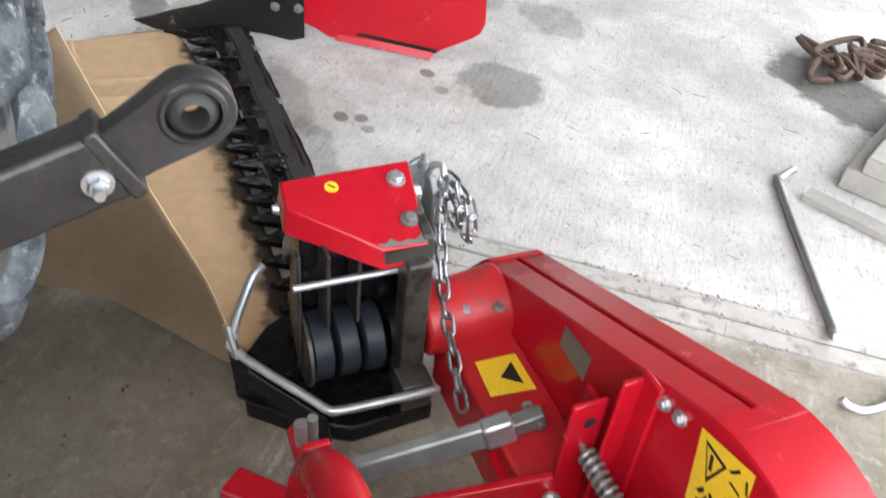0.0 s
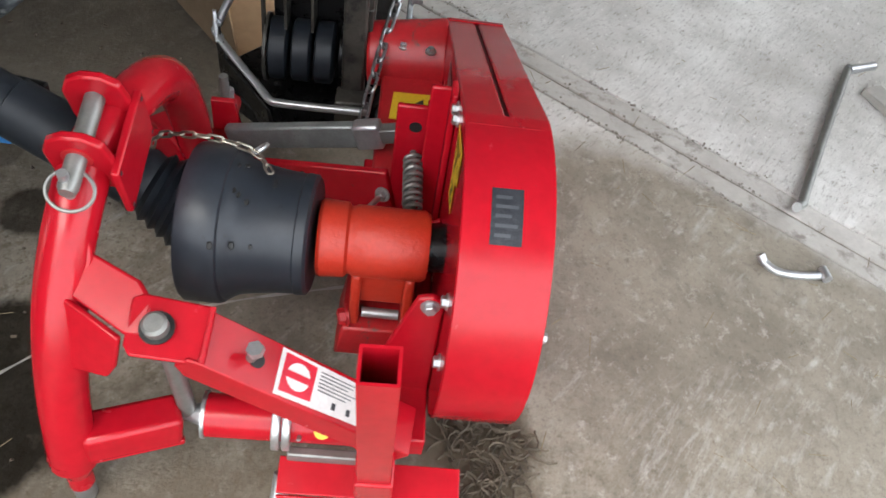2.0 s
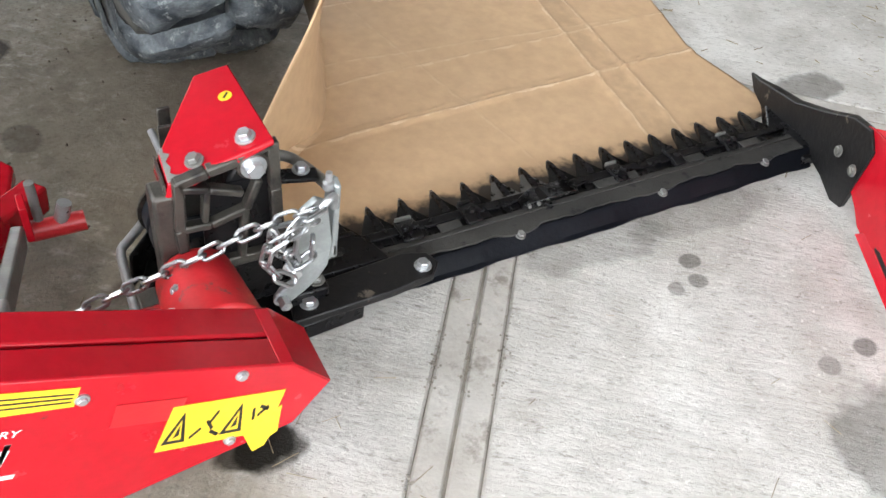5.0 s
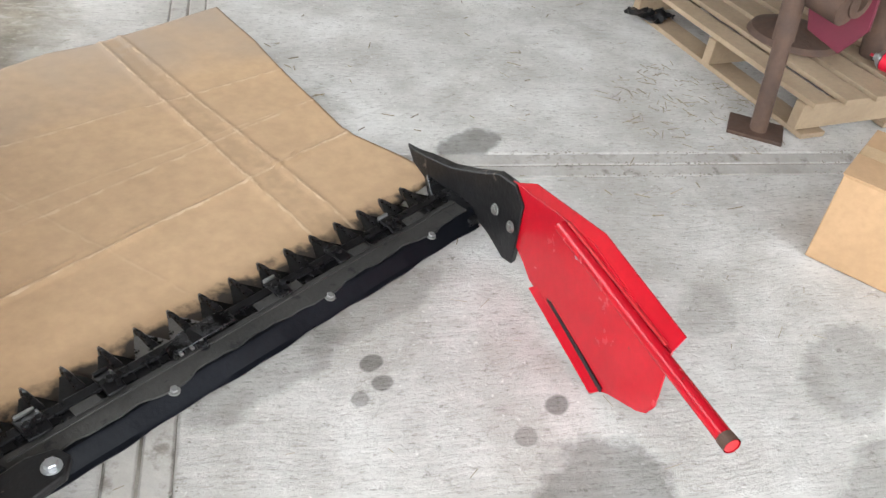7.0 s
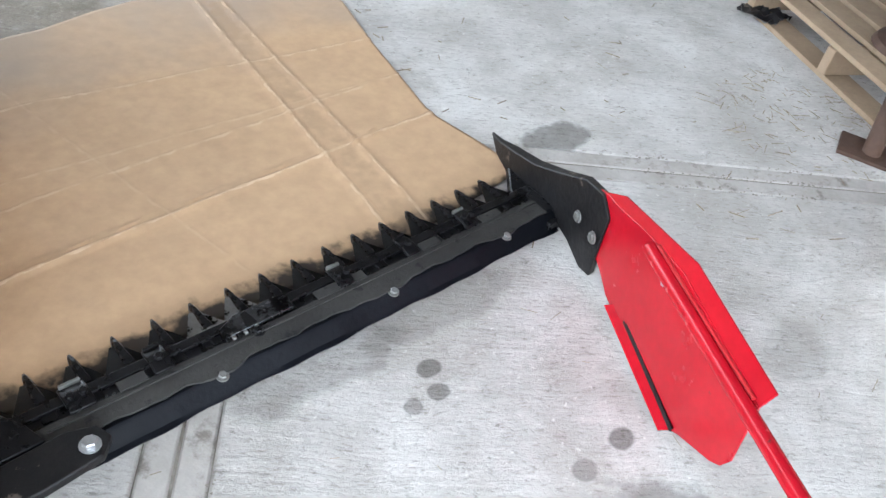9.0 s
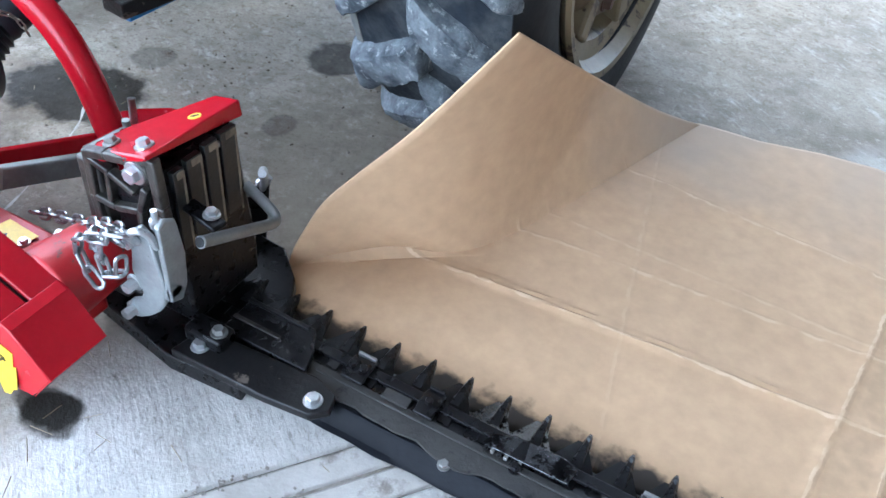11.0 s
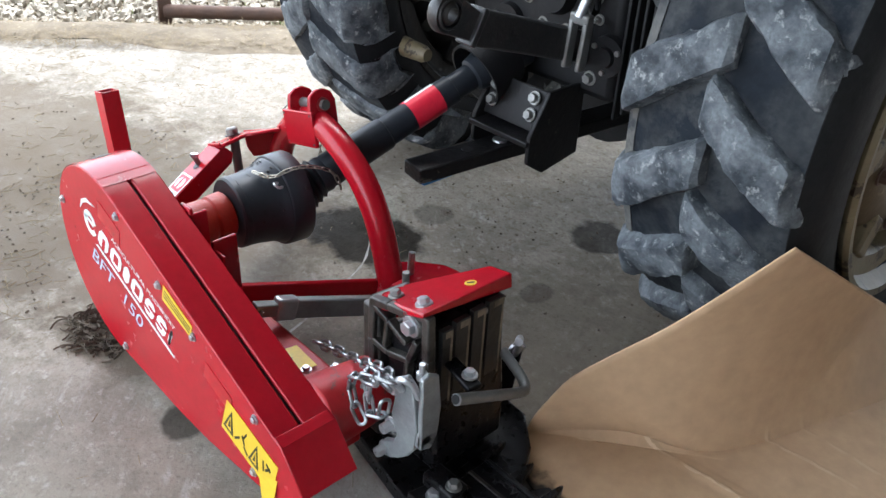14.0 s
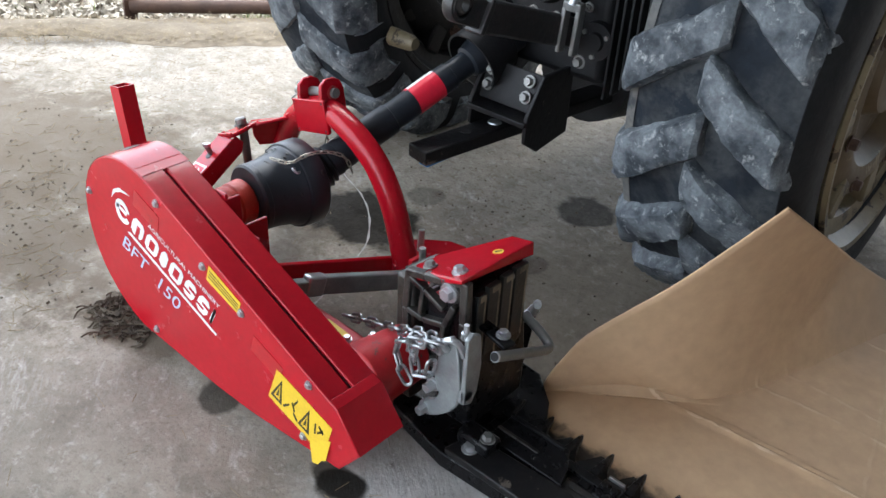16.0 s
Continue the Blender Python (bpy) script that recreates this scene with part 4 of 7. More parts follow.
def lower_link(x, eye, knee, end, dx):
    """A lift arm: a sleeve that carries a flat bar with a ball eye at its free end."""
    e, k, q = Vector(eye), Vector(knee), Vector(end)
    d = (k - e).normalized()
    lk = part("lower_link", beam(B(), k - d * 0.02, q, 0.045, 0.075), LINK_PAINT, tractor, "black steel lift arm with paint worn off", bevel=0.006)
    # the bar swells into a round eye with an open bore
    w = Vector((1, 0, 0)).cross(d)
    w = w if w.z > 0 else -w
    n = 40
    bar2 = B()
    loops = []
    for i in range(n):
        th = 2 * math.pi * i / n
        c, sn = math.cos(th), math.sin(th)
        if c >= -0.05:
            out = e - d * (0.0405 * c) + w * (0.0405 * sn)
        else:
            along = 0.13 * min(1.0, (-c) ** 0.8 * 1.15)
            out = e + d * along + w * ((1 if sn > 0 else -1) * (0.0405 - 0.0095 * min(1, along / 0.07))) * (0 if abs(sn) < 1e-6 else 1)
        inn = e - d * (0.0262 * c) + w * (0.0262 * sn)
        loops.append([bar2.verts.new(p + Vector((x, 0, 0))) for p, x in ((inn, -0.012), (e + (out - e) * 0.94, -0.0135), (out, -0.009), (out, 0.009), (e + (out - e) * 0.94, 0.0135), (inn, 0.012))])
    for i in range(n):
        a2, b2 = loops[i], loops[(i + 1) % n]
        for q in range(6):
            bar2.faces.new((a2[q], a2[(q + 1) % 6], b2[(q + 1) % 6], b2[q]))
    part("link_bar", bar2, LINK_PAINT, lk)
    part("sleeve_lip", beam(B(), k - d * 0.028, k - d * 0.012, 0.048, 0.080), LINK_PAINT, lk, bevel=0.003)
    ax = Vector((1, 0, 0))
    part("ball_eye", lathe(B(), [(-0.0155, 0.0262), (-0.0155, 0.030), (-0.012, 0.033), (0.012, 0.033), (0.0155, 0.030), (0.0155, 0.0262), (-0.0155, 0.0262)], e, ax, 28), LINK_PAINT, lk)
    part("ball", lathe(B(), [(-0.019, 0.0135), (-0.016, 0.019), (-0.008, 0.0245), (0, 0.0262), (0.008, 0.0245), (0.016, 0.019), (0.019, 0.0135), (-0.019, 0.0135)], e, ax, 24), DUSTY_OIL, lk, "grey worn steel ball")
    part("link_bolt", bolt(B(), k + Vector((-0.024 * (1 if x > -0.64 else -1), 0, -0.005)), (-1 if x > -0.64 else 1, 0, 0), 0.0105, 0.011, stud=0.011), ZINC, lk)


lower_link(-0.46, (-0.466, 0.170, 0.784), (-0.466, 0.262, 0.735), (-0.50, 0.95, 0.52), 0)
lower_link(-1.0, (-0.96, 0.215, 0.797), (-0.955, 0.31, 0.752), (-0.94, 1.0, 0.52), 0)


def lift_rod(x, y, z):
    lr = part("lift_rod", tube(B(), [(x, y, z + 0.07), (x + 0.02, y + 0.05, z + 0.22)], 0.011, 12), ZINC, tractor, "threaded lift rod with a forked end")
    part("rod_sleeve", tube(B(), [(x + 0.02, y + 0.05, z + 0.2), (x + 0.05, y + 0.15, z + 0.62)], 0.018, 14), TRACTOR_BLACK, lr)
    fk = B()
    beam(fk, (x - 0.02, y, z - 0.05), (x - 0.02, y + 0.01, z + 0.06), 0.012, 0.028, (0, 1, 0))
    beam(fk, (x + 0.02, y, z - 0.05), (x + 0.02, y + 0.01, z + 0.06), 0.012, 0.028, (0, 1, 0))
    beam(fk, (x - 0.026, y + 0.01, z + 0.065), (x + 0.026, y + 0.01, z + 0.065), 0.024, 0.024)
    part("fork", fk, DULL_STEEL, lr, bevel=0.004)


lift_rod(-0.436, 0.55, 0.646)
lift_rod(-0.96, 0.60, 0.67)
part("check_chain", tube(B(), smooth_line([(-0.35, 0.70, 1.15), (-0.36, 0.68, 1.0), (-0.33, 0.72, 0.86), (-0.31, 0.8, 0.75)]), 0.009, 8), TRACTOR_BLACK, tractor)
part("hose", tube(B(), smooth_line([(-0.55, 0.66, 1.25), (-0.48, 0.6, 1.1), (-0.40, 0.66, 1.0), (-0.38, 0.8, 0.95)]), 0.010, 8), BLACK_RUBBER, tractor)
part("red_hose", tube(B(), smooth_line([(-0.70, 0.68, 1.22), (-0.72, 0.60, 1.12), (-0.76, 0.62, 1.06), (-0.80, 0.70, 1.08)]), 0.010, 8), RED_INK, tractor)
part("blue_bar", beam(B(), (-0.668, 0.30, 0.30), (-0.66, 0.62, 0.30), 0.03, 0.03), BLUE, tractor)


# fittings on the tractor's rear casting
for x, y, z, r in ((-0.40, 0.64, 0.62, 0.05), (-0.44, 0.64, 0.86, 0.045), (-0.72, 0.64, 0.62, 0.05)):
    part("bearing_cap", lathe(B(), [(0, 0), (0, r), (0.02, r * 0.95), (0.02, r * 0.5), (0.03, r * 0.45), (0.03, 0)], (x, y, z), (0, -1, 0), 22), TRACTOR_BLACK, tractor)
    for k in range(3):
        a = k * 2.09 + 0.5
        part("cap_screw", bolt(B(), (x + r * 0.75 * math.cos(a), y - 0.02, z + r * 0.75 * math.sin(a)), (0, -1, 0), 0.007, 0.008, washer=False), DULL_STEEL, tractor)
for k in range(5):
    part("casting_rib", box(B(), (-0.36 + k * 0.022, 0.62, 0.48 + 0.02 * k), (-0.352 + k * 0.022, 0.95, 0.80)), TRACTOR_BLACK, tractor, bevel=0.003)
part("shaft_shield", lathe(B(), [(0, 0.075), (0.10, 0.085), (0.10, 0.079), (0, 0.07), (0, 0.075)], (-0.672, 0.575, 0.56), (-0.1, -0.9, -0.4), 24), TRACTOR_BLACK, tractor, "black drive shaft shield")
part("lift_shaft", tube(B(), [(-1.0, 0.72, 1.12), (-0.30, 0.72, 1.12)], 0.032, 18), TRACTOR_BLACK, tractor)
for x in (-0.39, -0.95):
    part("lift_arm", beam(B(), (x, 0.74, 1.12), (x + (0.02 if x > -0.6 else -0.02), 0.66, 0.98), 0.03, 0.06), TRACTOR_BLACK, tractor, bevel=0.006)
    part("arm_pin", tube(B(), [(x - 0.04, 0.70, 1.06), (x + 0.04, 0.70, 1.06)], 0.012, 12), DULL_STEEL, tractor)
part("top_link_bracket", box(B(), (-0.68, 0.56, 0.90), (-0.52, 0.66, 1.0)), TRACTOR_BLACK, tractor, bevel=0.01)
for k, (x, z) in enumerate(((-0.60, 0.94), (-0.57, 0.88), (-0.47, 0.80), (-0.66, 0.83), (-0.43, 0.70), (-0.69, 0.70), (-0.62, 0.60), (-0.50, 0.60))):
    part("stud_nut", bolt(B(), (x, 0.618, z), (0, -1, 0), 0.009, 0.012, washer=k % 2 == 0, stud=0.008), DULL_STEEL, tractor)
for k in range(3):
    z = 1.02 - 0.05 * k
    part("oil_pipe", tube(B(), smooth_line([(-0.42 - 0.02 * k, 0.60, z + 0.12), (-0.40 - 0.03 * k, 0.585, z), (-0.46, 0.60, z - 0.16), (-0.44 - 0.04 * k, 0.62, z - 0.3)], 5), 0.005, 8), TRACTOR_BLACK, tractor)
part("stabiliser", tube(B(), [(-0.42, 0.62, 0.90), (-0.30, 0.78, 0.80)], 0.008, 10), ZINC, tractor)
part("linch_pin", tube(B(), smooth_line([(-0.62, 0.55, 0.95), (-0.625, 0.545, 0.90), (-0.61, 0.545, 0.87), (-0.60, 0.55, 0.90)], 5), 0.0035, 7), ZINC, tractor)
part("belly_casting", lathe(B(), [(0, 0), (0, 0.16), (0.25, 0.2), (0.5, 0.16), (0.5, 0)], (-0.62, 0.95, 0.40), (0, 1, 0), 24), TRACTOR_BLACK, tractor)
part("hub_cap", lathe(B(), [(0, 0), (0.0, 0.018), (0.02, 0.026), (0.10, 0.03), (0.16, 0.03), (0.16, 0)], (-1.08, 0.69, 0.415), (-1, 0, 0), 24), CREAM, tractor, "cream painted hub end")


# ---- sickle bar mower ----
mower = thing("sickle_bar_mower", (-0.5, -0.2, 0), "red sickle bar mower with black oiled cutter bar on the floor", "mower")

# belt case: round over the drive pulley, tapering to the knife head
CX, CZ, CR = -0.810, 0.272, 0.221
ring = [(CX + CR * math.cos(a), CZ + CR * math.sin(a)) for a in (radians(68 + k * 8) for k in range(25))]
CASE = ring + [(-0.56, 0.050), (-0.44, 0.058), (-0.173, 0.098), (-0.114, 0.174), (-0.172, 0.247)]
# a box on the tractor's side and an overlapping cover, with an open slit between them along the straight top
case = part("belt_case", slab(B(), CASE, "y", -0.44, -0.389), RED, mower, "glossy red sheet steel belt guard", bevel=0.003)
part("case_box", slab(B(), CASE, "y", -0.383, -0.328), RED, case, bevel=0.004)
# added black fill that paints the shade inside the slit
part("slit_shade_fill", slab(B(), [(CX + (x - CX) * 0.985, CZ + (z - CZ) * 0.975 - 0.004) for x, z in CASE], "y", -0.392, -0.380), BLACK_INK_SHADE, case)
rows, rm = [], B()
for k in range(25):
    a = radians(74 + k * 8)
    rows.append([rm.verts.new((CX + (CR + 0.0012) * math.cos(a), y, CZ + (CR + 0.0012) * math.sin(a))) for y in (-0.4385, -0.3295)])
for p, q in zip(rows, rows[1:]):
    rm.faces.new((p[0], p[1], q[1], q[0]))
part("case_rim", rm, RED, case)
TOPD = Vector((0.553, 0, -0.222)).normalized()
TOPN = Vector((-TOPD.z, 0, TOPD.x))
top0 = Vector((-0.745, 0, 0.477))
part("slit_stop", beam(B(), top0 + TOPD * -0.035 + TOPN * 0.0008 + Vector((0, -0.386, 0)), top0 + TOPD * 0.0 + TOPN * 0.0008 + Vector((0, -0.386, 0)), 0.105, 0.003, TOPN), RED, case, bevel=0.001)
part("slit_stop", beam(B(), top0 + TOPD * 0.596 + TOPN * 0.0004 + Vector((0, -0.386, 0)), top0 + TOPD * 0.618 + TOPN * 0.0004 + Vector((0, -0.386, 0)), 0.105, 0.002, TOPN), RED, case, bevel=0.001)
part("nose_plate", plate(B(), [(-0.172, -0.438, 0.2475), (-0.172, -0.330, 0.2475), (-0.1135, -0.330, 0.1745), (-0.1135, -0.438, 0.1745)], 0.0015), RED, case)
part("nose_plate", plate(B(), [(-0.1135, -0.438, 0.1735), (-0.1135, -0.330, 0.1735), (-0.1725, -0.330, 0.0975), (-0.1725, -0.438, 0.0975)], 0.0015), RED, case)
for x, z in ((-0.246, 0.260), (-0.557, 0.365), (-0.440, 0.316), (-0.702, 0.444), (-0.995, 0.355), (-0.79, 0.078), (-0.27, 0.115)):
    part("case_screw", bolt(B(), (x, -0.441, z), (0, -1, 0), 0.0065, 0.006), ZINC, case)
for x, z in ((-0.676, 0.430), (-0.706, 0.437), (-0.241, 0.258), (-0.95, 0.35), (-0.985, 0.27), (-0.30, 0.16)):
    part("case_screw", bolt(B(), (x, -0.327, z), (0, 1, 0), 0.008, 0.008), ZINC, case)


def decal(name, corners, mat, parent, lift, y, label=""):
    """A film on the rear face of the case, from its corners in x and z."""
    bm = B()
    a = [bm.verts.new((x, y - lift, z)) for x, z in corners]
    b = [bm.verts.new((x, y, z)) for x, z in corners]
    bm.faces.new(a)
    for k in range(len(a)):
        j = (k + 1) % len(a)
        bm.faces.new((a[k], a[j], b[j], b[k]))
    return part(name, bm, mat, parent, label)


def onface(o, d, u, v):
    """A place on the rear face: u along d from o, v square to it."""
    return (o[0] + d[0] * u - d[1] * v, o[1] + d[1] * u + d[0] * v)


def lettering(text, o, d, size, mat, parent, y, name="lettering", shear=0.0, facing=-1):
    cu = bpy.data.curves.new("type", "FONT")
    cu.body, cu.size, cu.shear, cu.extrude = text, size, shear, 0.0
    cu.resolution_u = 3
    tmp = bpy.data.objects.new("type", cu)
    scene.collection.objects.link(tmp)
    me = bpy.data.meshes.new_from_object(tmp.evaluated_get(bpy.context.evaluated_depsgraph_get()))
    bpy.data.objects.remove(tmp)
    bm = B()
    bm.from_mesh(me)
    bpy.data.meshes.remove(me)
    for v in bm.verts:
        x, z = onface(o, d, v.co.x, v.co.y)
        v.co = (x, y, z)
    return part(name, bm, mat, parent)


SL = (0.941, -0.339)
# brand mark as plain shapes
O = (-0.897, 0.350)
mk = []
for k in range(26):
    a = radians(25 + k * 12.5)
    mk.append(onface(O, SL, 0.038 + 0.028 * math.cos(a), 0.025 + 0.031 * math.sin(a)))
for k in range(25, -1, -1):
    a = radians(25 + k * 12.5)
    mk.append(onface(O, SL, 0.039 + 0.015 * math.cos(a), 0.025 + 0.017 * math.sin(a)))
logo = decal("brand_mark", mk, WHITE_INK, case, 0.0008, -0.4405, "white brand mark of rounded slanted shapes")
decal("mark_shape", [onface(O, SL, u, v) for u, v in ((0.014, 0.024), (0.052, 0.024), (0.054, 0.034), (0.014, 0.034))], WHITE_INK, logo, 0.0008, -0.4405)
decal("mark_swoosh", [onface(O, SL, u, v) for u, v in ((-0.006, 0.03), (0.0, 0.06), (0.02, 0.082), (0.06, 0.092), (0.028, 0.076), (0.006, 0.055))], WHITE_INK, logo, 0.0008, -0.4405)
decal("mark_line", [onface(O, SL, u, v) for u, v in ((0.06, -0.018), (0.385, -0.018), (0.387, -0.010), (0.07, -0.010))], WHITE_INK, logo, 0.0008, -0.4405)
for i, (u, w, hole) in enumerate(((0.070, 0.048, 1), (0.122, 0.050, 2), (0.176, 0.030, 0), (0.210, 0.050, 2), (0.264, 0.042, 3), (0.310, 0.042, 3), (0.356, 0.016, 0))):
    h = 0.052
    out = [(u + 0.010, 0), (u + w - 0.012, 0), (u + w - 0.004, 0.010), (u + w + 0.002, h - 0.012), (u + w - 0.005, h), (u + 0.018, h), (u + 0.008, h - 0.012), (u + 0.002, 0.010)]
    decal("mark_shape", [onface(O, SL, *q) for q in out], WHITE_INK, logo, 0.0008, -0.4405)
    if hole == 3:
        decal("mark_gap", [onface(O, SL, *q) for q in ((u - 0.001, 0.014), (u + w - 0.016, 0.014), (u + w - 0.015, 0.020), (u - 0.001, 0.022))], RED, logo, 0.0014, -0.4405)
    if hole == 1:
        inn = [(u + 0.018, -0.001), (u + 0.030, -0.001), (u + 0.036, h - 0.016), (u + 0.025, h - 0.016)]
    elif hole == 2:
        inn = [(u + 0.017, 0.012), (u + w - 0.015, 0.012), (u + w - 0.010, h - 0.012), (u + 0.022, h - 0.012)]
    elif hole == 3:
        inn = [(u + 0.020, 0.028), (u + w + 0.008, 0.026), (u + w + 0.009, 0.034), (u + 0.021, 0.036)]
    if hole:
        decal("mark_gap", [onface(O, SL, *q) for q in inn], RED, logo, 0.0014, -0.4405)
lettering("AGRICULTURAL MACHINERY", onface(O, SL, 0.13, 0.066), SL, 0.019, WHITE_INK, case, -0.4412, "lettering", 0.2)
lettering("BFT  150", onface(O, SL, 0.038, -0.078), SL, 0.060, BLUE_INK, case, -0.4412, "lettering", 0.25)


def warning(corners, n, parent, y, seed):
    """A yellow film with pictogram marks."""
    w = decal("warning_label", corners, YELLOW, parent, 0.0008, y, "yellow warning sticker with black pictograms")
    (x0, z0), (x1, z1), (x2, z2), (x3, z3) = corners[:4]

    def at(u, v):
        ax, az = x0 + (x1 - x0) * u, z0 + (z1 - z0) * u
        bx, bz = x3 + (x2 - x3) * u, z3 + (z2 - z3) * u
        return (ax + (bx - ax) * v, az + (bz - az) * v)
    rnd = random.Random(seed)
    sy = -1 if y < -0.4 else 1
    for k in range(n):
        u0, u1 = (k + 0.1) / n, (k + 0.9) / n
        if k % 2 == 0:
            tri = [(u0, 0.85), ((u0 + u1) / 2, 0.15), (u1, 0.85)]
            inn = [(u0 + 0.18 / n, 0.77), ((u0 + u1) / 2, 0.32), (u1 - 0.18 / n, 0.77)]
            decal("pictogram", [at(*q) for q in tri], BLACK_INK_SHADE, w, 0.0012 * (1 if sy < 0 else -1), y)
            decal("pictogram", [at(*q) for q in inn], YELLOW, w, 0.0016 * (1 if sy < 0 else -1), y)
            decal("pictogram", [at((u0 + u1) / 2 - 0.08 / n, 0.72), at((u0 + u1) / 2 + 0.1 / n, 0.66), at((u0 + u1) / 2, 0.42)], BLACK_INK_SHADE, w, 0.002 * (1 if sy < 0 else -1), y)
        else:
            for _ in range(4):
                cu, cv, a = rnd.uniform(u0, u1), rnd.uniform(0.2, 0.8), rnd.uniform(0, 3)
                pts = [at(cu + 0.2 / n * math.cos(a + t) * s, cv + 0.16 * math.sin(a + t)) for t, s in ((0, 1), (0.5, 1), (3.14, 1), (3.6, 1))]
                decal("pictogram", pts, BLACK_INK_SHADE, w, 0.0012 * (1 if sy < 0 else -1), y)
    return w


warning([(-0.339, 0.240), (-0.184, 0.194), (-0.214, 0.104), (-0.374, 0.150)], 4, case, -0.4405, 2)
tl = B()
plate(tl, [(-0.252, -0.4412, 0.124), (-0.190, -0.4412, 0.158), (-0.196, -0.4440, 0.128), (-0.200, -0.4470, 0.104), (-0.212, -0.4465, 0.096), (-0.222, -0.4480, 0.080), (-0.240, -0.4470, 0.072), (-0.246, -0.4440, 0.098)], 0.0008)
part("peeling_corner", tl, YELLOW, case, "torn sticker corner curling off the edge")
info = decal("info_label", [(-0.534, 0.378), (-0.438, 0.340), (-0.451, 0.308), (-0.549, 0.338)], YELLOW, case, 0.0008, -0.4405, "small yellow sticker with black lines")
for k in range(3):
    v = 0.2 + 0.25 * k
    p0, p1 = Vector((-0.530, 0.374)).lerp(Vector((-0.545, 0.342)), v), Vector((-0.444, 0.338)).lerp(Vector((-0.455, 0.312)), v)
    decal("text_bar", [tuple(p0), tuple(p1), (p1.x, p1.y - 0.003), (p0.x, p0.y - 0.003)], BLACK_INK_SHADE, info, 0.0012, -0.4405)
for x, z in ((-0.42, 0.24), (-0.80, 0.40)):
    decal("label_ghost", [onface((x, z), SL, u, v) for u, v in ((0, 0), (0.09, 0), (0.09, 0.045), (0, 0.045))], RED_WORN, case, 0.0006, -0.4405)

# sticker on the tractor's side of the case
inn = B()
inn.faces.new([inn.verts.new((x, -0.3265, z)) for x, z in ((-0.740, 0.461), (-0.826, 0.483), (-0.833, 0.429), (-0.806, 0.416), (-0.813, 0.362), (-0.759, 0.348))])
wl2 = part("warning_label", inn, YELLOW, case, "yellow warning sticker with black pictograms")


def inner_film(pts, mat, lift):
    q = B()
    q.faces.new([q.verts.new((x, -0.3265 + lift, z)) for x, z in pts])
    part("pictogram", q, mat, wl2)


def ring_marks(cx, cz, r0, r1, n):
    """A round pictogram: an arrowed ring round a small figure."""
    for k in range(n):
        a0, a1 = 2 * math.pi * k / n, 2 * math.pi * (k + 0.62) / n
        inner_film([(cx + r * math.cos(a), cz + r * math.sin(a)) for r, a in ((r0, a0), (r1, a0), (r1, a1), (r0, a1))], BLACK_INK_SHADE, 0.0006)


inner_film(((-0.752, 0.455), (-0.792, 0.452), (-0.775, 0.402)), BLACK_INK_SHADE, 0.0006)
inner_film(((-0.757, 0.450), (-0.787, 0.448), (-0.774, 0.412)), YELLOW, 0.0011)
inner_film(((-0.766, 0.447), (-0.772, 0.447), (-0.777, 0.425), (-0.771, 0.424)), BLACK_INK_SHADE, 0.0016)
ring_marks(-0.813, 0.452, 0.013, 0.018, 3)
ring_marks(-0.786, 0.380, 0.012, 0.019, 4)
inner_film(((-0.783, 0.389), (-0.791, 0.386), (-0.788, 0.372), (-0.780, 0.374)), BLACK_INK_SHADE, 0.0006)
q = B()
q.faces.new([q.verts.new((x, -0.3265, z)) for x, z in ((-0.450, 0.349), (-0.525, 0.354), (-0.521, 0.302), (-0.448, 0.305))])
part("worn_label", q, DULL_STEEL, case, "grey worn sticker")

# nameplate on the round rim
npb = B()
rows = []
for k in range(7):
    a = radians(108 + k * 3.0)
    rows.append([npb.verts.new((CX + (CR + 0.0016) * math.cos(a), y, CZ + (CR + 0.0016) * math.sin(a))) for y in (-0.362, -0.400)])
for p, q in zip(rows, rows[1:]):
    npb.faces.new((p[0], p[1], q[1], q[0]))
nameplate = part("nameplate", npb, PLATE_DARK, case, "dark etched metal nameplate")
for k in range(5):
    bar = B()
    a0, a1 = radians(110.5 + k * 3.0), radians(111.6 + k * 3.0)
    w = 0.394 if k % 2 else 0.386
    bar.faces.new([bar.verts.new((CX + (CR + 0.0024) * math.cos(a), y, CZ + (CR + 0.0024) * math.sin(a))) for a, y in ((a0, -0.367), (a0, -w), (a1, -w), (a1, -0.367))])
    part("text_bar", bar, PLATE_INK, nameplate)

# drive housing, bell and shaft
PX, PZ = -0.815, 0.296
hous = part("bearing_housing", lathe(B(), [(0, 0.03), (0, 0.046), (0.008, 0.05), (0.10, 0.05), (0.104, 0.047), (0.108, 0.047), (0.112, 0.052), (0.145, 0.054), (0.15, 0.05), (0.15, 0.02)], (PX, -0.305, PZ), (0, 1, 0), 36), ORANGE, mower, "orange-red cast bearing housing")
part("seal", lathe(B(), [(-0.028, 0.0), (-0.028, 0.034), (0.002, 0.034), (0.002, 0)], (PX, -0.305, PZ), (0, 1, 0), 28), BLACK_OIL, hous)
for lo, hi in (((PX - 0.045, -0.218, 0.15), (PX + 0.04, -0.204, 0.27)), ((PX - 0.045, -0.292, 0.15), (PX + 0.04, -0.278, 0.27)), ((PX - 0.03, -0.28, 0.20), (PX + 0.03, -0.215, 0.26))):
    part("housing_foot", box(B(), lo, hi), ORANGE, hous, bevel=0.004)
part("housing_seat", slab(B(), [(-0.31, 0.10), (-0.30, 0.165), (-0.195, 0.165), (-0.185, 0.10)], "x", PX - 0.055, PX + 0.05), RED_WORN, hous, bevel=0.004)
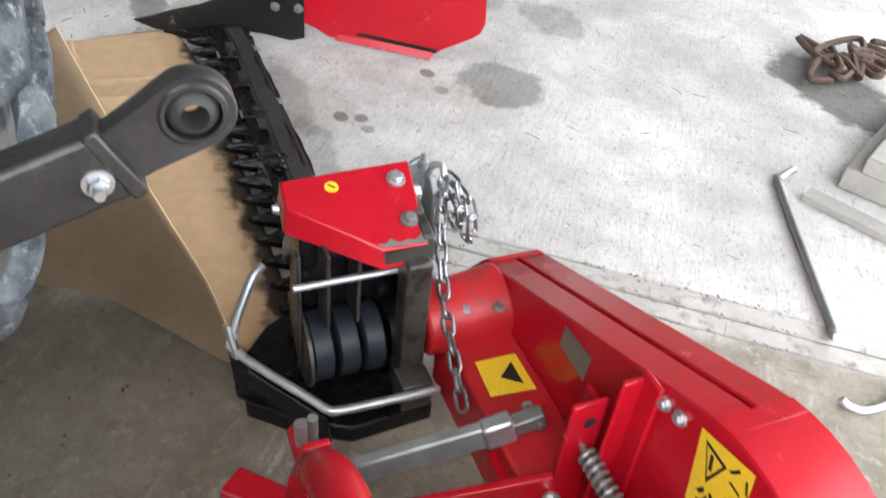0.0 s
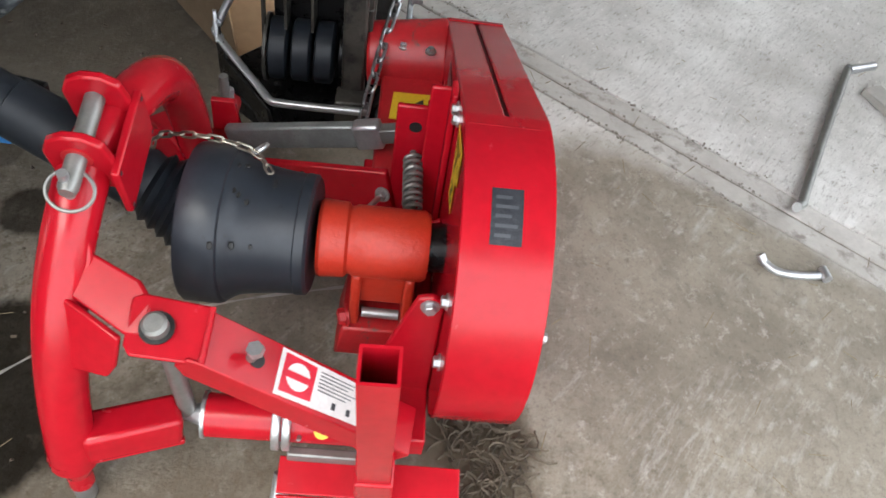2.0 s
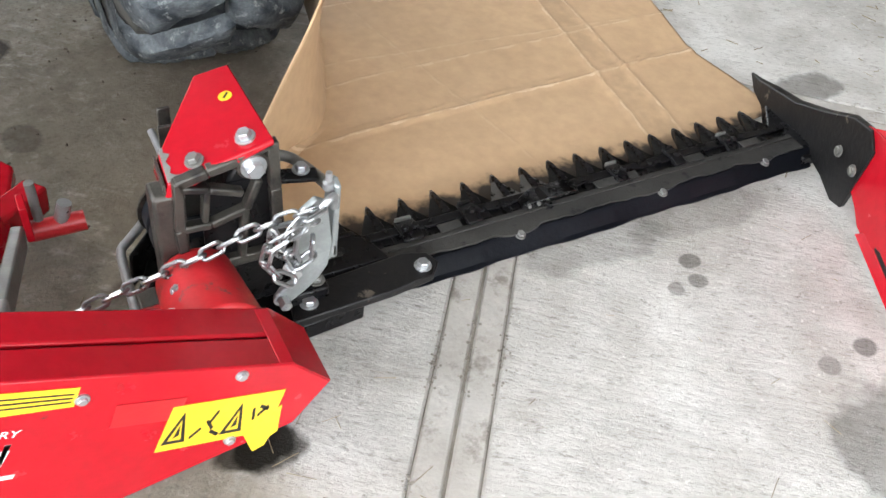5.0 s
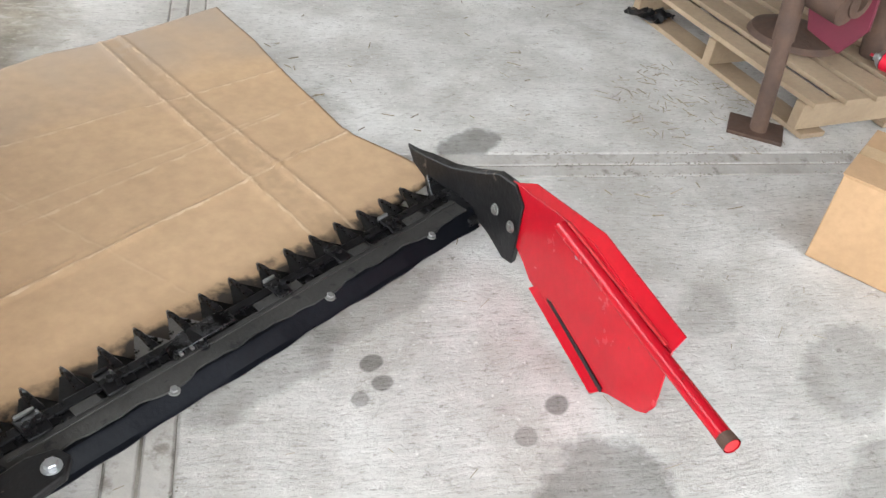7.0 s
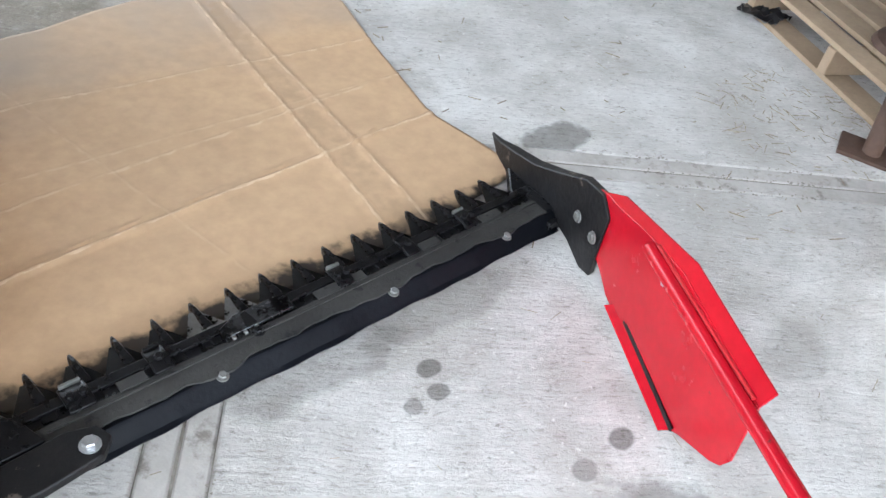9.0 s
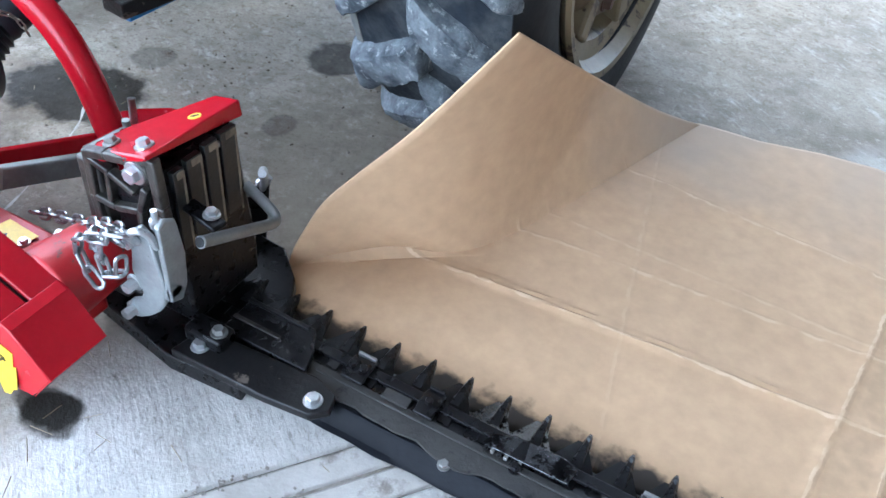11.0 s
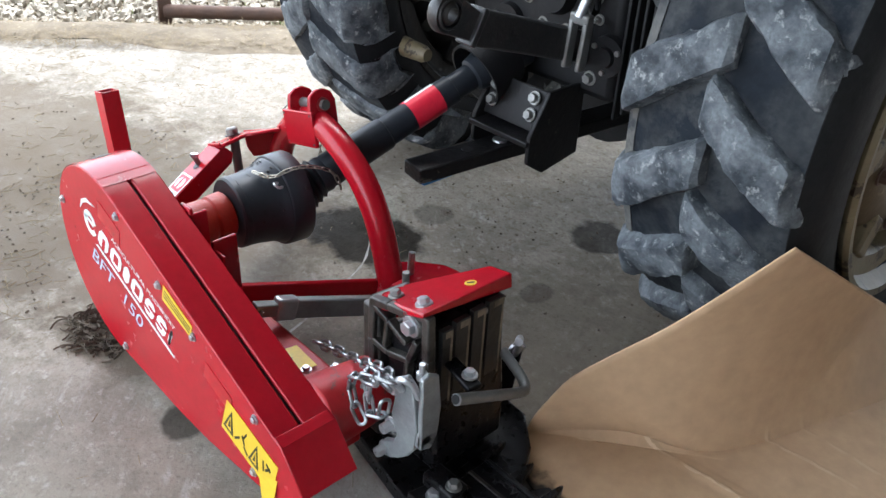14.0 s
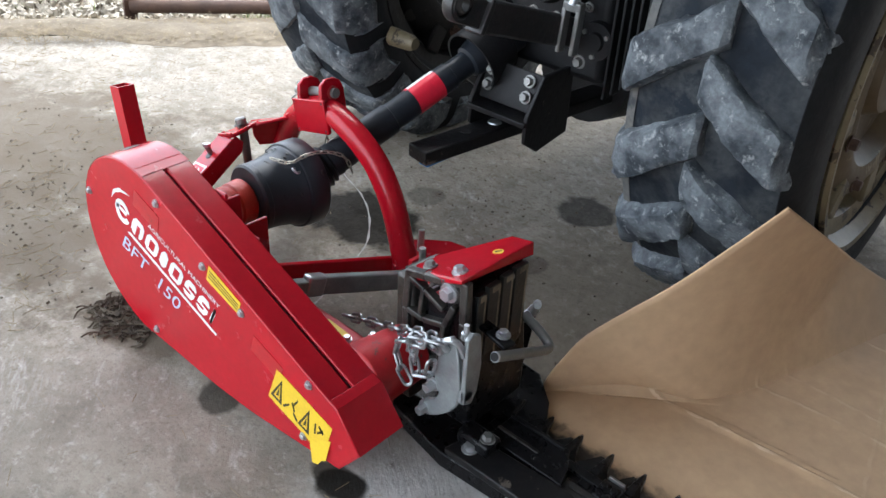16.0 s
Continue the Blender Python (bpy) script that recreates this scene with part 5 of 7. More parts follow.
part("clamp_bolt", tube(B(), [(-0.850, -0.222, 0.182), (-0.850, -0.275, 0.181)], 0.0075, 10), ZINC, hous)
part("clamp_nut", bolt(B(), (-0.852, -0.200, 0.172), (-0.3, 1, 0), 0.012, 0.012), RED_WORN, hous)

bell = part("shaft_bell", lathe(B(), [(0, 0.03), (0.0, 0.078), (0.004, 0.083), (0.016, 0.084), (0.018, 0.0825), (0.050, 0.085), (0.085, 0.091), (0.098, 0.096), (0.104, 0.1005), (0.109, 0.1015), (0.111, 0.106), (0.116, 0.108), (0.160, 0.109), (0.163, 0.107), (0.163, 0.102), (0.13, 0.1), (0.1, 0.06)], (PX + 0.002, -0.150, PZ), (0.06, 1, -0.02), 56), BELL, mower, "blue-black plastic shaft guard bell with oil spots")
BAX = Vector((0.06, 1, -0.02)).normalized()
for k in range(15):
    # drops of oil that have run down the plastic
    rb = random.Random(60 + k)
    a, d = radians(rb.uniform(20, 190)), rb.uniform(0.012, 0.155)
    rad = 0.1095 if d > 0.116 else 0.0835 + max(0, d - 0.05) * 0.29
    out = Vector((-math.cos(a), 0, math.sin(a)))
    c = Vector((PX + 0.002, -0.150, PZ)) + BAX * d + out * rad
    lathe_b = lathe(B(), [(-0.001, 0), (-0.001, 1.0), (0.0012, 0.8), (0.0018, 0)], (0, 0, 0), (0, 0, 1), 10)
    side = BAX.cross(out).normalized()
    r = rb.uniform(0.0022, 0.0042)
    m3 = Matrix((BAX * r, side * r * rb.uniform(1.0, 1.9), out)).transposed().to_4x4()
    bmesh.ops.transform(lathe_b, matrix=Matrix.Translation(c) @ m3, verts=lathe_b.verts)
    part("oil_drop", lathe_b, BLACK_INK_SHADE, bell)
J0, J1 = Vector((-0.80, -0.02, 0.288)), Vector((-0.685, 0.516, 0.532))
SD = (J1 - J0).normalized()
boot = []
for k in range(7):
    boot += [(k * 0.016, 0.075 - k * 0.004), (k * 0.016 + 0.008, 0.066 - k * 0.004)]
part("boot", lathe(B(), [(-0.02, 0.08)] + boot + [(0.12, 0.045), (0.13, 0.04)], J0, SD, 36), BLACK_RUBBER, bell)
shaft = part("drive_shaft", lathe(B(), [(0.10, 0.036), (0.13, 0.042), (0.30, 0.041), (0.302, 0.037), (0.50, 0.037), (0.502, 0.033), (0.56, 0.033), (0.565, 0.042), (0.60, 0.05), (0.63, 0.056), (0.72, 0.056), (0.72, 0)], J0, SD, 36), BLACK_RUBBER, mower, "black plastic guarded drive shaft")
U = Vector((-1, 0, 0))
U = (U - SD * U.dot(SD)).normalized()
W = SD.cross(U)
for mat, a0, a1, nm in ((WHITE_FILM, -60, 80, "white label with red edge"), (RED_INK, 80, 300, "worn red label with scuffed white print")):
    lb = B()
    rows = []
    for d in (0.375, 0.46):
        rows.append([lb.verts.new(J0 + SD * d + (U * math.cos(radians(a)) + W * math.sin(radians(a))) * 0.0385) for a in range(a0, a1 + 1, 10)])
    for k in range(len(rows[0]) - 1):
        lb.faces.new((rows[0][k], rows[0][k + 1], rows[1][k + 1], rows[1][k]))
    lo = part("shaft_label", lb, mat, shaft, nm)
    if mat is WHITE_FILM:
        rows = []
        eb = B()
        for d in (0.370, 0.377):
            rows.append([eb.verts.new(J0 + SD * d + (U * math.cos(radians(a)) + W * math.sin(radians(a))) * 0.0390) for a in range(a0, a1 + 1, 10)])
        for k in range(len(rows[0]) - 1):
            eb.faces.new((rows[0][k], rows[0][k + 1], rows[1][k + 1], rows[1][k]))
        part("label_edge", eb, RED_INK, lo)


def chain(name, pts, link_len, wire, width, mat, parent, label, twist=0.0):
    """Separate oval links, each square to the next, along a line of places."""
    line = smooth_line(pts, 10)
    acc = [0.0]
    for a, b in zip(line, line[1:]):
        acc.append(acc[-1] + (b - a).length)
    pitch = link_len - 2.1 * wire
    n = max(1, int(acc[-1] / pitch))

    def at(s):
        for k in range(len(acc) - 1):
            if acc[k + 1] >= s:
                return line[k].lerp(line[k + 1], (s - acc[k]) / max(1e-6, acc[k + 1] - acc[k]))
        return line[-1]
    holder = None
    for i in range(n):
        a, b = at(i * pitch), at(min(acc[-1], (i + 1) * pitch))
        mid, d = (a + b) / 2, (b - a).normalized()
        ref = d.cross(Vector((0.21, 0.3, 0.93))).normalized()
        oth = d.cross(ref)
        ang = twist + (0.2 if i % 2 == 0 else 0.2 + math.pi / 2)
        side = ref * math.cos(ang) + oth * math.sin(ang)
        L, R = link_len / 2 - width / 2, width / 2 - wire / 2
        loop = []
        for k in range(7):
            t = -math.pi / 2 + math.pi * k / 6
            loop.append(mid + d * (L + R * math.cos(t)) + side * R * math.sin(t))
        for k in range(7):
            t = math.pi / 2 + math.pi * k / 6
            loop.append(mid + d * (-L + R * math.cos(t)) + side * R * math.sin(t))
        bm = tube(B(), loop, wire / 2, 7, closed=True)
        if holder is None:
            holder = part(name, bm, mat, parent, label)
        else:
            part("chain_link", bm, mat, holder)
    return holder


BRASS = material("dull_zinc_safety_chain", (0.46, 0.43, 0.36), 0.35, 0.9, (0.26, 0.24, 0.2), 40, 0.6)
chain("safety_chain", [(-0.797, -0.09, 0.390), (-0.757, -0.066, 0.384), (-0.748, -0.02, 0.394), (-0.738, 0.03, 0.388), (-0.722, 0.075, 0.365), (-0.712, 0.095, 0.31)], 0.026, 0.0032, 0.011, BRASS, bell, "thin zinc safety chain")
chain("hanging_chain", [(-0.872, 0.142, 0.43), (-0.880, 0.152, 0.35), (-0.884, 0.156, 0.27), (-0.886, 0.154, 0.20)], 0.026, 0.0032, 0.011, BRASS, mower, "thin chain end hanging from the arch")
part("chain_hook", tube(B(), smooth_line([(-0.745, -0.06, 0.372), (-0.735, -0.075, 0.38), (-0.725, -0.07, 0.372), (-0.735, -0.055, 0.365)]), 0.003, 6), ZINC, bell)

# headstock arch with its top link clevis, which stands square to the leaning top of the tube
arch_line = smooth_line([(-0.498, 0.080, 0.090), (-0.520, 0.082, 0.170), (-0.561, 0.083, 0.293), (-0.613, 0.083, 0.375), (-0.678, 0.084, 0.424), (-0.750, 0.090, 0.449),
                         (-0.808, 0.100, 0.455), (-0.868, 0.111, 0.442), (-0.94, 0.118, 0.398), (-1.0, 0.124, 0.330), (-1.04, 0.128, 0.240), (-1.062, 0.131, 0.150), (-1.068, 0.133, 0.100)], 5)
arch = part("headstock_arch", tube(B(), arch_line, 0.031, 22), RED, mower, "bent red steel tube headstock")
part("leg_neck", tube(B(), [(-1.0668, 0.133, 0.118), (-1.069, 0.1335, 0.082), (-1.0705, 0.134, 0.066)], [0.031, 0.022, 0.0165], 18), RED, arch)
CM = Matrix.Translation((-0.842, 0.108, 0.474)) @ Matrix.Rotation(radians(-14), 4, "Y")


def clevis_part(name, bm, mat, parent, label="", bevel=0.0):
    bmesh.ops.transform(bm, matrix=CM, verts=bm.verts)
    return part(name, bm, mat, parent, label, bevel)


EAR = [(-0.038, -0.045), (0.034, -0.045), (0.037, 0.020), (0.028, 0.040), (0.010, 0.050), (-0.014, 0.050), (-0.032, 0.038), (-0.038, 0.012)]
clevis = clevis_part("top_clevis", box(B(), (-0.061, -0.046, -0.078), (0.061, -0.036, 0.006)), RED, mower, "red welded clevis plates with a steel pin", bevel=0.0025)
for x in (-0.048, 0.036):
    clevis_part("ear", slab(B(), EAR, "x", x, x + 0.012), RED, clevis, bevel=0.003)
    clevis_part("pin_washer", lathe(B(), [(0, 0.0118), (0, 0.0175), (0.0015, 0.0175), (0.0015, 0.0118), (0, 0.0118)], (x if x < 0 else x + 0.012, 0.0, 0.014), (-1 if x < 0 else 1, 0, 0), 20), RED_WORN, clevis)
clevis_part("clevis_pin", tube(B(), [(-0.095, 0, 0.014), (-0.088, 0, 0.014), (0.060, 0, 0.014)], [0.009, 0.0118, 0.0118], 16), DULL_STEEL, clevis)
clevis_part("linch_pin", tube(B(), [(-0.082, 0.002, 0.036), (-0.085, 0.004, -0.016), (-0.088, 0.005, -0.03)], [0.006, 0.006, 0.004], 10), ZINC, clevis)
ringpts = [(-0.084 + 0.020 * math.cos(t), 0.002 + 0.027 * math.sin(t), 0.002 + 0.012 * math.cos(t)) for t in (k * math.pi / 14 for k in range(28))]
clevis_part("pin_ring", tube(B(), ringpts, 0.0022, 7, closed=True), DULL_STEEL, clevis)
for x, z in ((-0.053, -0.070), (0.053, -0.070), (-0.053, -0.002), (0.053, -0.002)):
    clevis_part("plate_hole", lathe(B(), [(0, 0), (0, 0.003), (0.0006, 0.003), (0.0006, 0)], (x, -0.0462, z), (0, -1, 0), 8), BLACK_INK_SHADE, clevis)

# bent gusset between the near leg and the pivot
gs = B()
plate(gs, [(-0.945, 0.115, 0.395), (-0.994, 0.118, 0.366), (-1.045, 0.036, 0.362), (-1.046, 0.014, 0.366), (-1.009, 0.010, 0.376), (-0.985, 0.030, 0.384)], -0.009)
plate(gs, [(-0.994, 0.118, 0.364), (-1.034, 0.118, 0.276), (-1.049, 0.060, 0.284), (-1.052, 0.046, 0.312), (-1.046, 0.036, 0.360)], 0.009)
part("gusset", gs, RED, arch, bevel=0.003)
part("weld_bead", tube(B(), smooth_line([(-0.951, 0.093, 0.402), (-0.965, 0.090, 0.388), (-0.985, 0.092, 0.372)], 4), 0.004, 7), RED, arch)

# upper arm: a flat eye over the pivot that bends down into a sloping channel
ua = B()
plate(ua, [(-1.000, 0.020, 0.381), (-1.006, 0.032, 0.381), (-1.055, 0.034, 0.357), (-1.066, 0.026, 0.352), (-1.066, -0.050, 0.344), (-1.001, -0.056, 0.368)], -0.010)
upper_arm = part("upper_arm", ua, RED, mower, "red folded steel upper arm", bevel=0.003)
A0, A1 = Vector((-1.033, -0.053, 0.352)), Vector((-1.036, -0.305, 0.180))
ad = (A1 - A0).normalized()
asd = Vector((1, 0, 0))
asd = (asd + Vector((0, 0, 0.20)) - ad * (asd + Vector((0, 0, 0.20))).dot(ad)).normalized()
atop = asd.cross(ad).normalized()
if atop.z < 0:
    atop = -atop


def on_arm(u, v, lift):
    return A0 + ad * u + asd * v + atop * lift


LEN = (A1 - A0).length
ch = B()
plate(ch, [on_arm(0, -0.034, 0), on_arm(0, 0.034, 0), on_arm(LEN, 0.034, 0), on_arm(LEN, -0.034, 0)], 0.006)
if (ch.verts[:][4].co - ch.verts[:][0].co).dot(atop) > 0:
    for v in ch.verts:
        v.co -= atop * 0.006
for v0 in (-0.034, 0.029):
    vs = [ch.verts.new(on_arm(u, v, w)) for v in (v0, v0 + 0.005) for u, w in ((-0.012, -0.004), (-0.016, -0.030), (0.004, -0.046), (LEN, -0.046), (LEN, -0.001), (0.0, -0.001))]
    ch.faces.new(vs[:6])
    ch.faces.new(vs[6:][::-1])
    for k in range(6):
        j = (k + 1) % 6
        ch.faces.new((vs[k], vs[k + 6], vs[j + 6], vs[j]))
part("channel", ch, RED, upper_arm, bevel=0.002)
part("bend_weld", tube(B(), [(-1.003, -0.056, 0.369), (-1.064, -0.053, 0.346)], 0.0035, 8), RED, upper_arm)
part("pivot_pin", tube(B(), [(-1.004, -0.004, 0.135), (-1.030, -0.001, 0.366)], 0.0118, 16), DULL_STEEL, upper_arm)
part("pin_washer", lathe(B(), [(0, 0), (0, 0.020), (0.002, 0.020), (0.002, 0)], (-1.036, 0.0, 0.3665), (-0.30, 0.0, 1), 22), BLACK_INK_SHADE, upper_arm)
part("pin_head", lathe(B(), [(0, 0), (0, 0.0148), (0.013, 0.0148), (0.017, 0.011), (0.017, 0)], (-1.037, 0.0, 0.3685), (-0.30, 0.0, 1), 20), DULL_STEEL, upper_arm)
part("bolt_slot", lathe(B(), [(0, 0), (0, 0.010), (0.0012, 0.010), (0.0012, 0)], on_arm(0.066, 0.0, 0.0002), atop, 18), BLACK_INK_SHADE, upper_arm)
part("arm_bolt", tube(B(), [on_arm(0.066, 0, -0.03), on_arm(0.0675, -0.001, 0) + Vector((-0.003, 0, 0.026))], 0.0068, 12), DULL_STEEL, upper_arm)
part("bolt_head", lathe(B(), [(0, 0), (0, 0.0105), (0.009, 0.0105), (0.009, 0)], on_arm(0.0675, -0.001, 0) + Vector((-0.003, 0, 0.024)), (-0.1, 0.15, 1), 6), ZINC, upper_arm)


def arm_film(name, pts, mat, lift, parent, label=""):
    q = B()
    q.faces.new([q.verts.new(on_arm(u, v, lift)) for u, v in pts])
    return part(name, q, mat, parent, label)


# white maker's label on the arm's sloping top
lbl = arm_film("maker_label", ((0.096, -0.030), (0.218, -0.026), (0.218, 0.024), (0.213, 0.027), (0.094, 0.030)), WHITE_FILM, 0.001, upper_arm, "white and red paper label")
arm_film("label_square", ((0.101, -0.024), (0.146, -0.022), (0.146, 0.024), (0.100, 0.026)), RED_INK, 0.0016, lbl)
arm_film("label_disc", [(0.123 + 0.017 * math.cos(k * 0.3927), 0.001 + 0.018 * math.sin(k * 0.3927)) for k in range(16)], WHITE_FILM, 0.0022, lbl)
arm_film("label_band", ((0.104, -0.004), (0.142, -0.004), (0.142, 0.005), (0.104, 0.005)), RED_INK, 0.0028, lbl)
for k in range(6):
    v = 0.020 - k * 0.0048
    arm_film("text_bar", ((0.152, v), (0.209 - 0.007 * (k % 3), v), (0.209 - 0.007 * (k % 3), v + 0.0016), (0.152, v + 0.0016)), TYRE_LUG, 0.0016, lbl)
for u in (0.176, 0.198):
    arm_film("text_bar", ((u, -0.020), (u + 0.006, -0.020), (u + 0.006, -0.011), (u, -0.011)), PLATE_DARK, 0.0016, lbl)

la = B()
beam(la, (-1.062, 0.118, 0.142), (-1.014, 0.004, 0.130), 0.050, 0.056)
lower = part("lower_arm", la, RED, mower, "red lower arm with pivot sleeve", bevel=0.008)
part("lower_rib", beam(B(), (-1.078, 0.112, 0.116), (-1.032, -0.002, 0.106), 0.012, 0.012), RED, lower, bevel=0.003)
SLV = Vector((0.02, -1, -0.02)).normalized()
SP = Vector((-1.006, -0.028, 0.130))
part("pivot_sleeve", lathe(B(), [(0, 0), (0, 0.0300), (0.24, 0.0300), (0.24, 0)], SP, SLV, 26), RED, lower)
part("sleeve_tip", lathe(B(), [(-0.030, 0), (-0.030, 0.008), (0, 0.018), (0, 0)], SP, SLV, 18), ZINC, lower)
part("washer", lathe(B(), [(-0.004, 0), (-0.004, 0.0325), (0.001, 0.0325), (0.001, 0)], SP, SLV, 26), ZINC, lower)
for d in (0.090, 0.104):
    part("sleeve_ring", lathe(B(), [(d, 0.029), (d, 0.0405), (d + 0.002, 0.042), (d + 0.009, 0.042), (d + 0.011, 0.0405), (d + 0.011, 0.029)], SP, SLV, 30), ZINC, lower)
part("grease_disc", lathe(B(), [(0, 0), (0, 0.011), (0.001, 0.011), (0.001, 0)], SP + SLV * 0.158 + Vector((-0.0245, 0, 0.0180)), (-0.80, 0, 0.60), 20), YELLOW, lower, "round yellow grease point sticker")
part("grease_nipple", bolt(B(), SP + SLV * 0.128 + Vector((-0.027, 0, 0.008)), (-1, 0, 0.2), 0.0035, 0.008, washer=False), ZINC, lower)
part("sleeve_bracket", box(B(), (-1.045, -0.262, 0.088), (-1.030, -0.140, 0.106)), DULL_STEEL, lower, bevel=0.003)
part("hitch_pin", tube(B(), [(-1.0702, 0.134, 0.062), (-1.0715, 0.134, 0.004)], 0.0150, 16), DULL_STEEL, lower)
part("pin_collar", tube(B(), [(-1.0700, 0.134, 0.084), (-1.0708, 0.134, 0.040)], 0.0172, 16), RED, lower)

# stand: square tube in a socket with a foot plate
S_TOP, S_BOT = Vector((-1.152, -0.247, 0.505)), Vector((-1.070, -0.262, 0.078))
sdn = (S_BOT - S_TOP).normalized()
sy = (Vector((0, 1, 0)) - sdn * sdn.y).normalized()
sx = sy.cross(sdn)
st = B()
SLEN = (S_BOT - S_TOP).length
loops = [[st.verts.new(S_TOP + sdn * d + sx * (i * h) + sy * (j * h)) for i, j in ((-1, -1), (1, -1), (1, 1), (-1, 1))] for h, d in ((0.0205, SLEN), (0.0205, 0.0), (0.0172, 0.0), (0.0172, 0.12))]
for p, q in zip(loops, loops[1:]):
    for k in range(4):
        st.faces.new((p[k], p[(k + 1) % 4], q[(k + 1) % 4], q[k]))
st.faces.new(loops[0])
st.faces.new(loops[-1])
stand = part("stand_tube", st, RED, mower, "red square steel stand tube, open at the top")
part("tube_bottom", beam(B(), S_TOP + sdn * 0.121, S_TOP + sdn * 0.13, 0.034, 0.034, sy), BLACK_INK_SHADE, stand)
part("socket", beam(B(), S_TOP + sdn * 0.335, S_BOT, 0.050, 0.050, sy), RED, stand, bevel=0.003)
part("socket_bolt", bolt(B(), S_TOP + sdn * 0.352 - sx * 0.025 + sy * 0.008, -sx, 0.008, 0.010), ZINC, stand)
for d in (0.17, 0.26):
    part("stand_hole", lathe(B(), [(0, 0), (0, 0.005), (0.0008, 0.005), (0.0008, 0)], S_TOP + sdn * d - sx * 0.0207, -sx, 12), BLACK_INK_SHADE, stand)
ft = B()
plate(ft, [(-1.036, -0.130, 0.084), (-1.036, -0.380, 0.082), (-1.084, -0.380, 0.068), (-1.082, -0.130, 0.066)], -0.006)
plate(ft, [(-1.083, -0.130, 0.067), (-1.083, -0.380, 0.069), (-1.089, -0.378, 0.052), (-1.088, -0.132, 0.048)], -0.005)
foot = part("foot_plate", ft, RED, mower, "red steel angle foot with bolt holes", bevel=0.0015)
part("foot_rod", tube(B(), [(-1.05, -0.135, 0.06), (-1.10, -0.128, 0.002)], 0.012, 12), ZINC, foot)
for y in (-0.152, -0.357):
    part("foot_hole", lathe(B(), [(0, 0), (0, 0.007), (0.0008, 0.007), (0.0008, 0)], (-1.063, y, 0.0753), (-0.33, 0, 1), 14), GREY_WOOD, foot)

# tower, spring and rear frame between case and headstock
tw = B()
box(tw, (-0.615, -0.300, 0.14), (-0.606, -0.246, 0.377))
box(tw, (-0.606, -0.300, 0.14), (-0.570, -0.292, 0.360))
box(tw, (-0.66, -0.328, 0.12), (-0.50, -0.2, 0.16))
tower = part("tower", tw, RED, mower, "red welded tower plates", bevel=0.003)
fb = B()
box(fb, (-0.672, -0.327, 0.15), (-0.634, -0.318, 0.448))
box(fb, (-0.640, -0.327, 0.15), (-0.632, -0.290, 0.436))
part("folded_bracket", fb, RED, tower, bevel=0.003)
part("tower_hole", lathe(B(), [(0, 0), (0, 0.0095), (0.001, 0.0095), (0.001, 0)], (-0.6152, -0.276, 0.339), (-1, 0, 0), 16), BLACK_INK_SHADE, tower)
coil = []
S0, S1 = Vector((-0.624, -0.278, 0.286)), Vector((-0.728, -0.282, 0.271))
sdir = (S1 - S0).normalized()
su = sdir.orthogonal().normalized()
sv = sdir.cross(su)
for k in range(133):
    t = k / 132
    coil.append(S0.lerp(S1, t) + (su * math.cos(t * 2 * math.pi * 9) + sv * math.sin(t * 2 * math.pi * 9)) * (0.0125 if 0.06 < t < 0.94 else 0.011))
part("spring", tube(B(), coil, 0.0036, 7), DULL_STEEL, tower, "grey steel coil spring")
part("spring_rod", tube(B(), [S0 - sdir * 0.01, S1 + sdir * 0.045], 0.0055, 10), DULL_STEEL, tower)
bk = B()
slab(bk, [(-0.327, 0.12), (-0.327, 0.325), (-0.312, 0.338), (-0.292, 0.332), (-0.285, 0.310), (-0.235, 0.14), (-0.235, 0.12)], "x", -0.936, -0.926)
slab(bk, [(-0.327, 0.11), (-0.327, 0.25), (-0.2, 0.16), (-0.2, 0.11)], "x", -0.72, -0.71)
box(bk, (-1.02, -0.326, 0.085), (-0.60, -0.23, 0.125))
part("frame", bk, RED, mower, "red welded base frame", bevel=0.003)
part("frame_bolt", bolt(B(), (-0.937, -0.309, 0.320), (-1, 0, 0), 0.009, 0.009), ZINC, mower)

rb = part("side_rail", beam(B(), (-0.62, -0.25, 0.205), (-0.54, 0.06, 0.125), 0.014, 0.085), RED, mower, "red flat side rail", bevel=0.003)
part("rail_tail", beam(B(), (-0.54, 0.06, 0.135), (-0.42, 0.17, 0.12), 0.05, 0.055), RED, rb, bevel=0.006)
part("tail_pin", tube(B(), [(-0.535, 0.155, 0.13), (-0.54, 0.165, 0.20)], 0.008, 10), ZINC, rb)
part("tail_plate", slab(B(), [(-0.55, 0.065), (-0.60, 0.165), (-0.568, 0.205), (-0.515, 0.248), (-0.465, 0.258), (-0.446, 0.232), (-0.465, 0.15), (-0.475, 0.07)], "z", 0.112, 0.146), RED, rb, bevel=0.006)
part("rail_bolt", bolt(B(), (-0.632, -0.236, 0.206), (-1, 0.5, 0.2), 0.009, 0.01, stud=0.03), ZINC, rb)
lk = B()
plate(lk, [(-0.455, 0.02, 0.15), (-0.455, 0.07, 0.15), (-0.455, 0.07, 0.215), (-0.455, 0.03, 0.215)], 0.012)
part("lug", lk, RED, rb, bevel=0.002)
part("lug_pin", tube(B(), [(-0.43, 0.05, 0.17), (-0.43, 0.05, 0.25)], 0.008, 12), DULL_STEEL, rb)
part("hitch_stub", tube(B(), [(-0.45, 0.056, 0.14), (-0.36, 0.056, 0.14)], 0.018, 16), RED_WORN, rb)
part("stub_pin", lathe(B(), [(0, 0), (0, 0.012), (0.05, 0.012), (0.05, 0)], (-0.40, 0.056, 0.14), (0.3, 0, 1), 12), ZINC, rb)
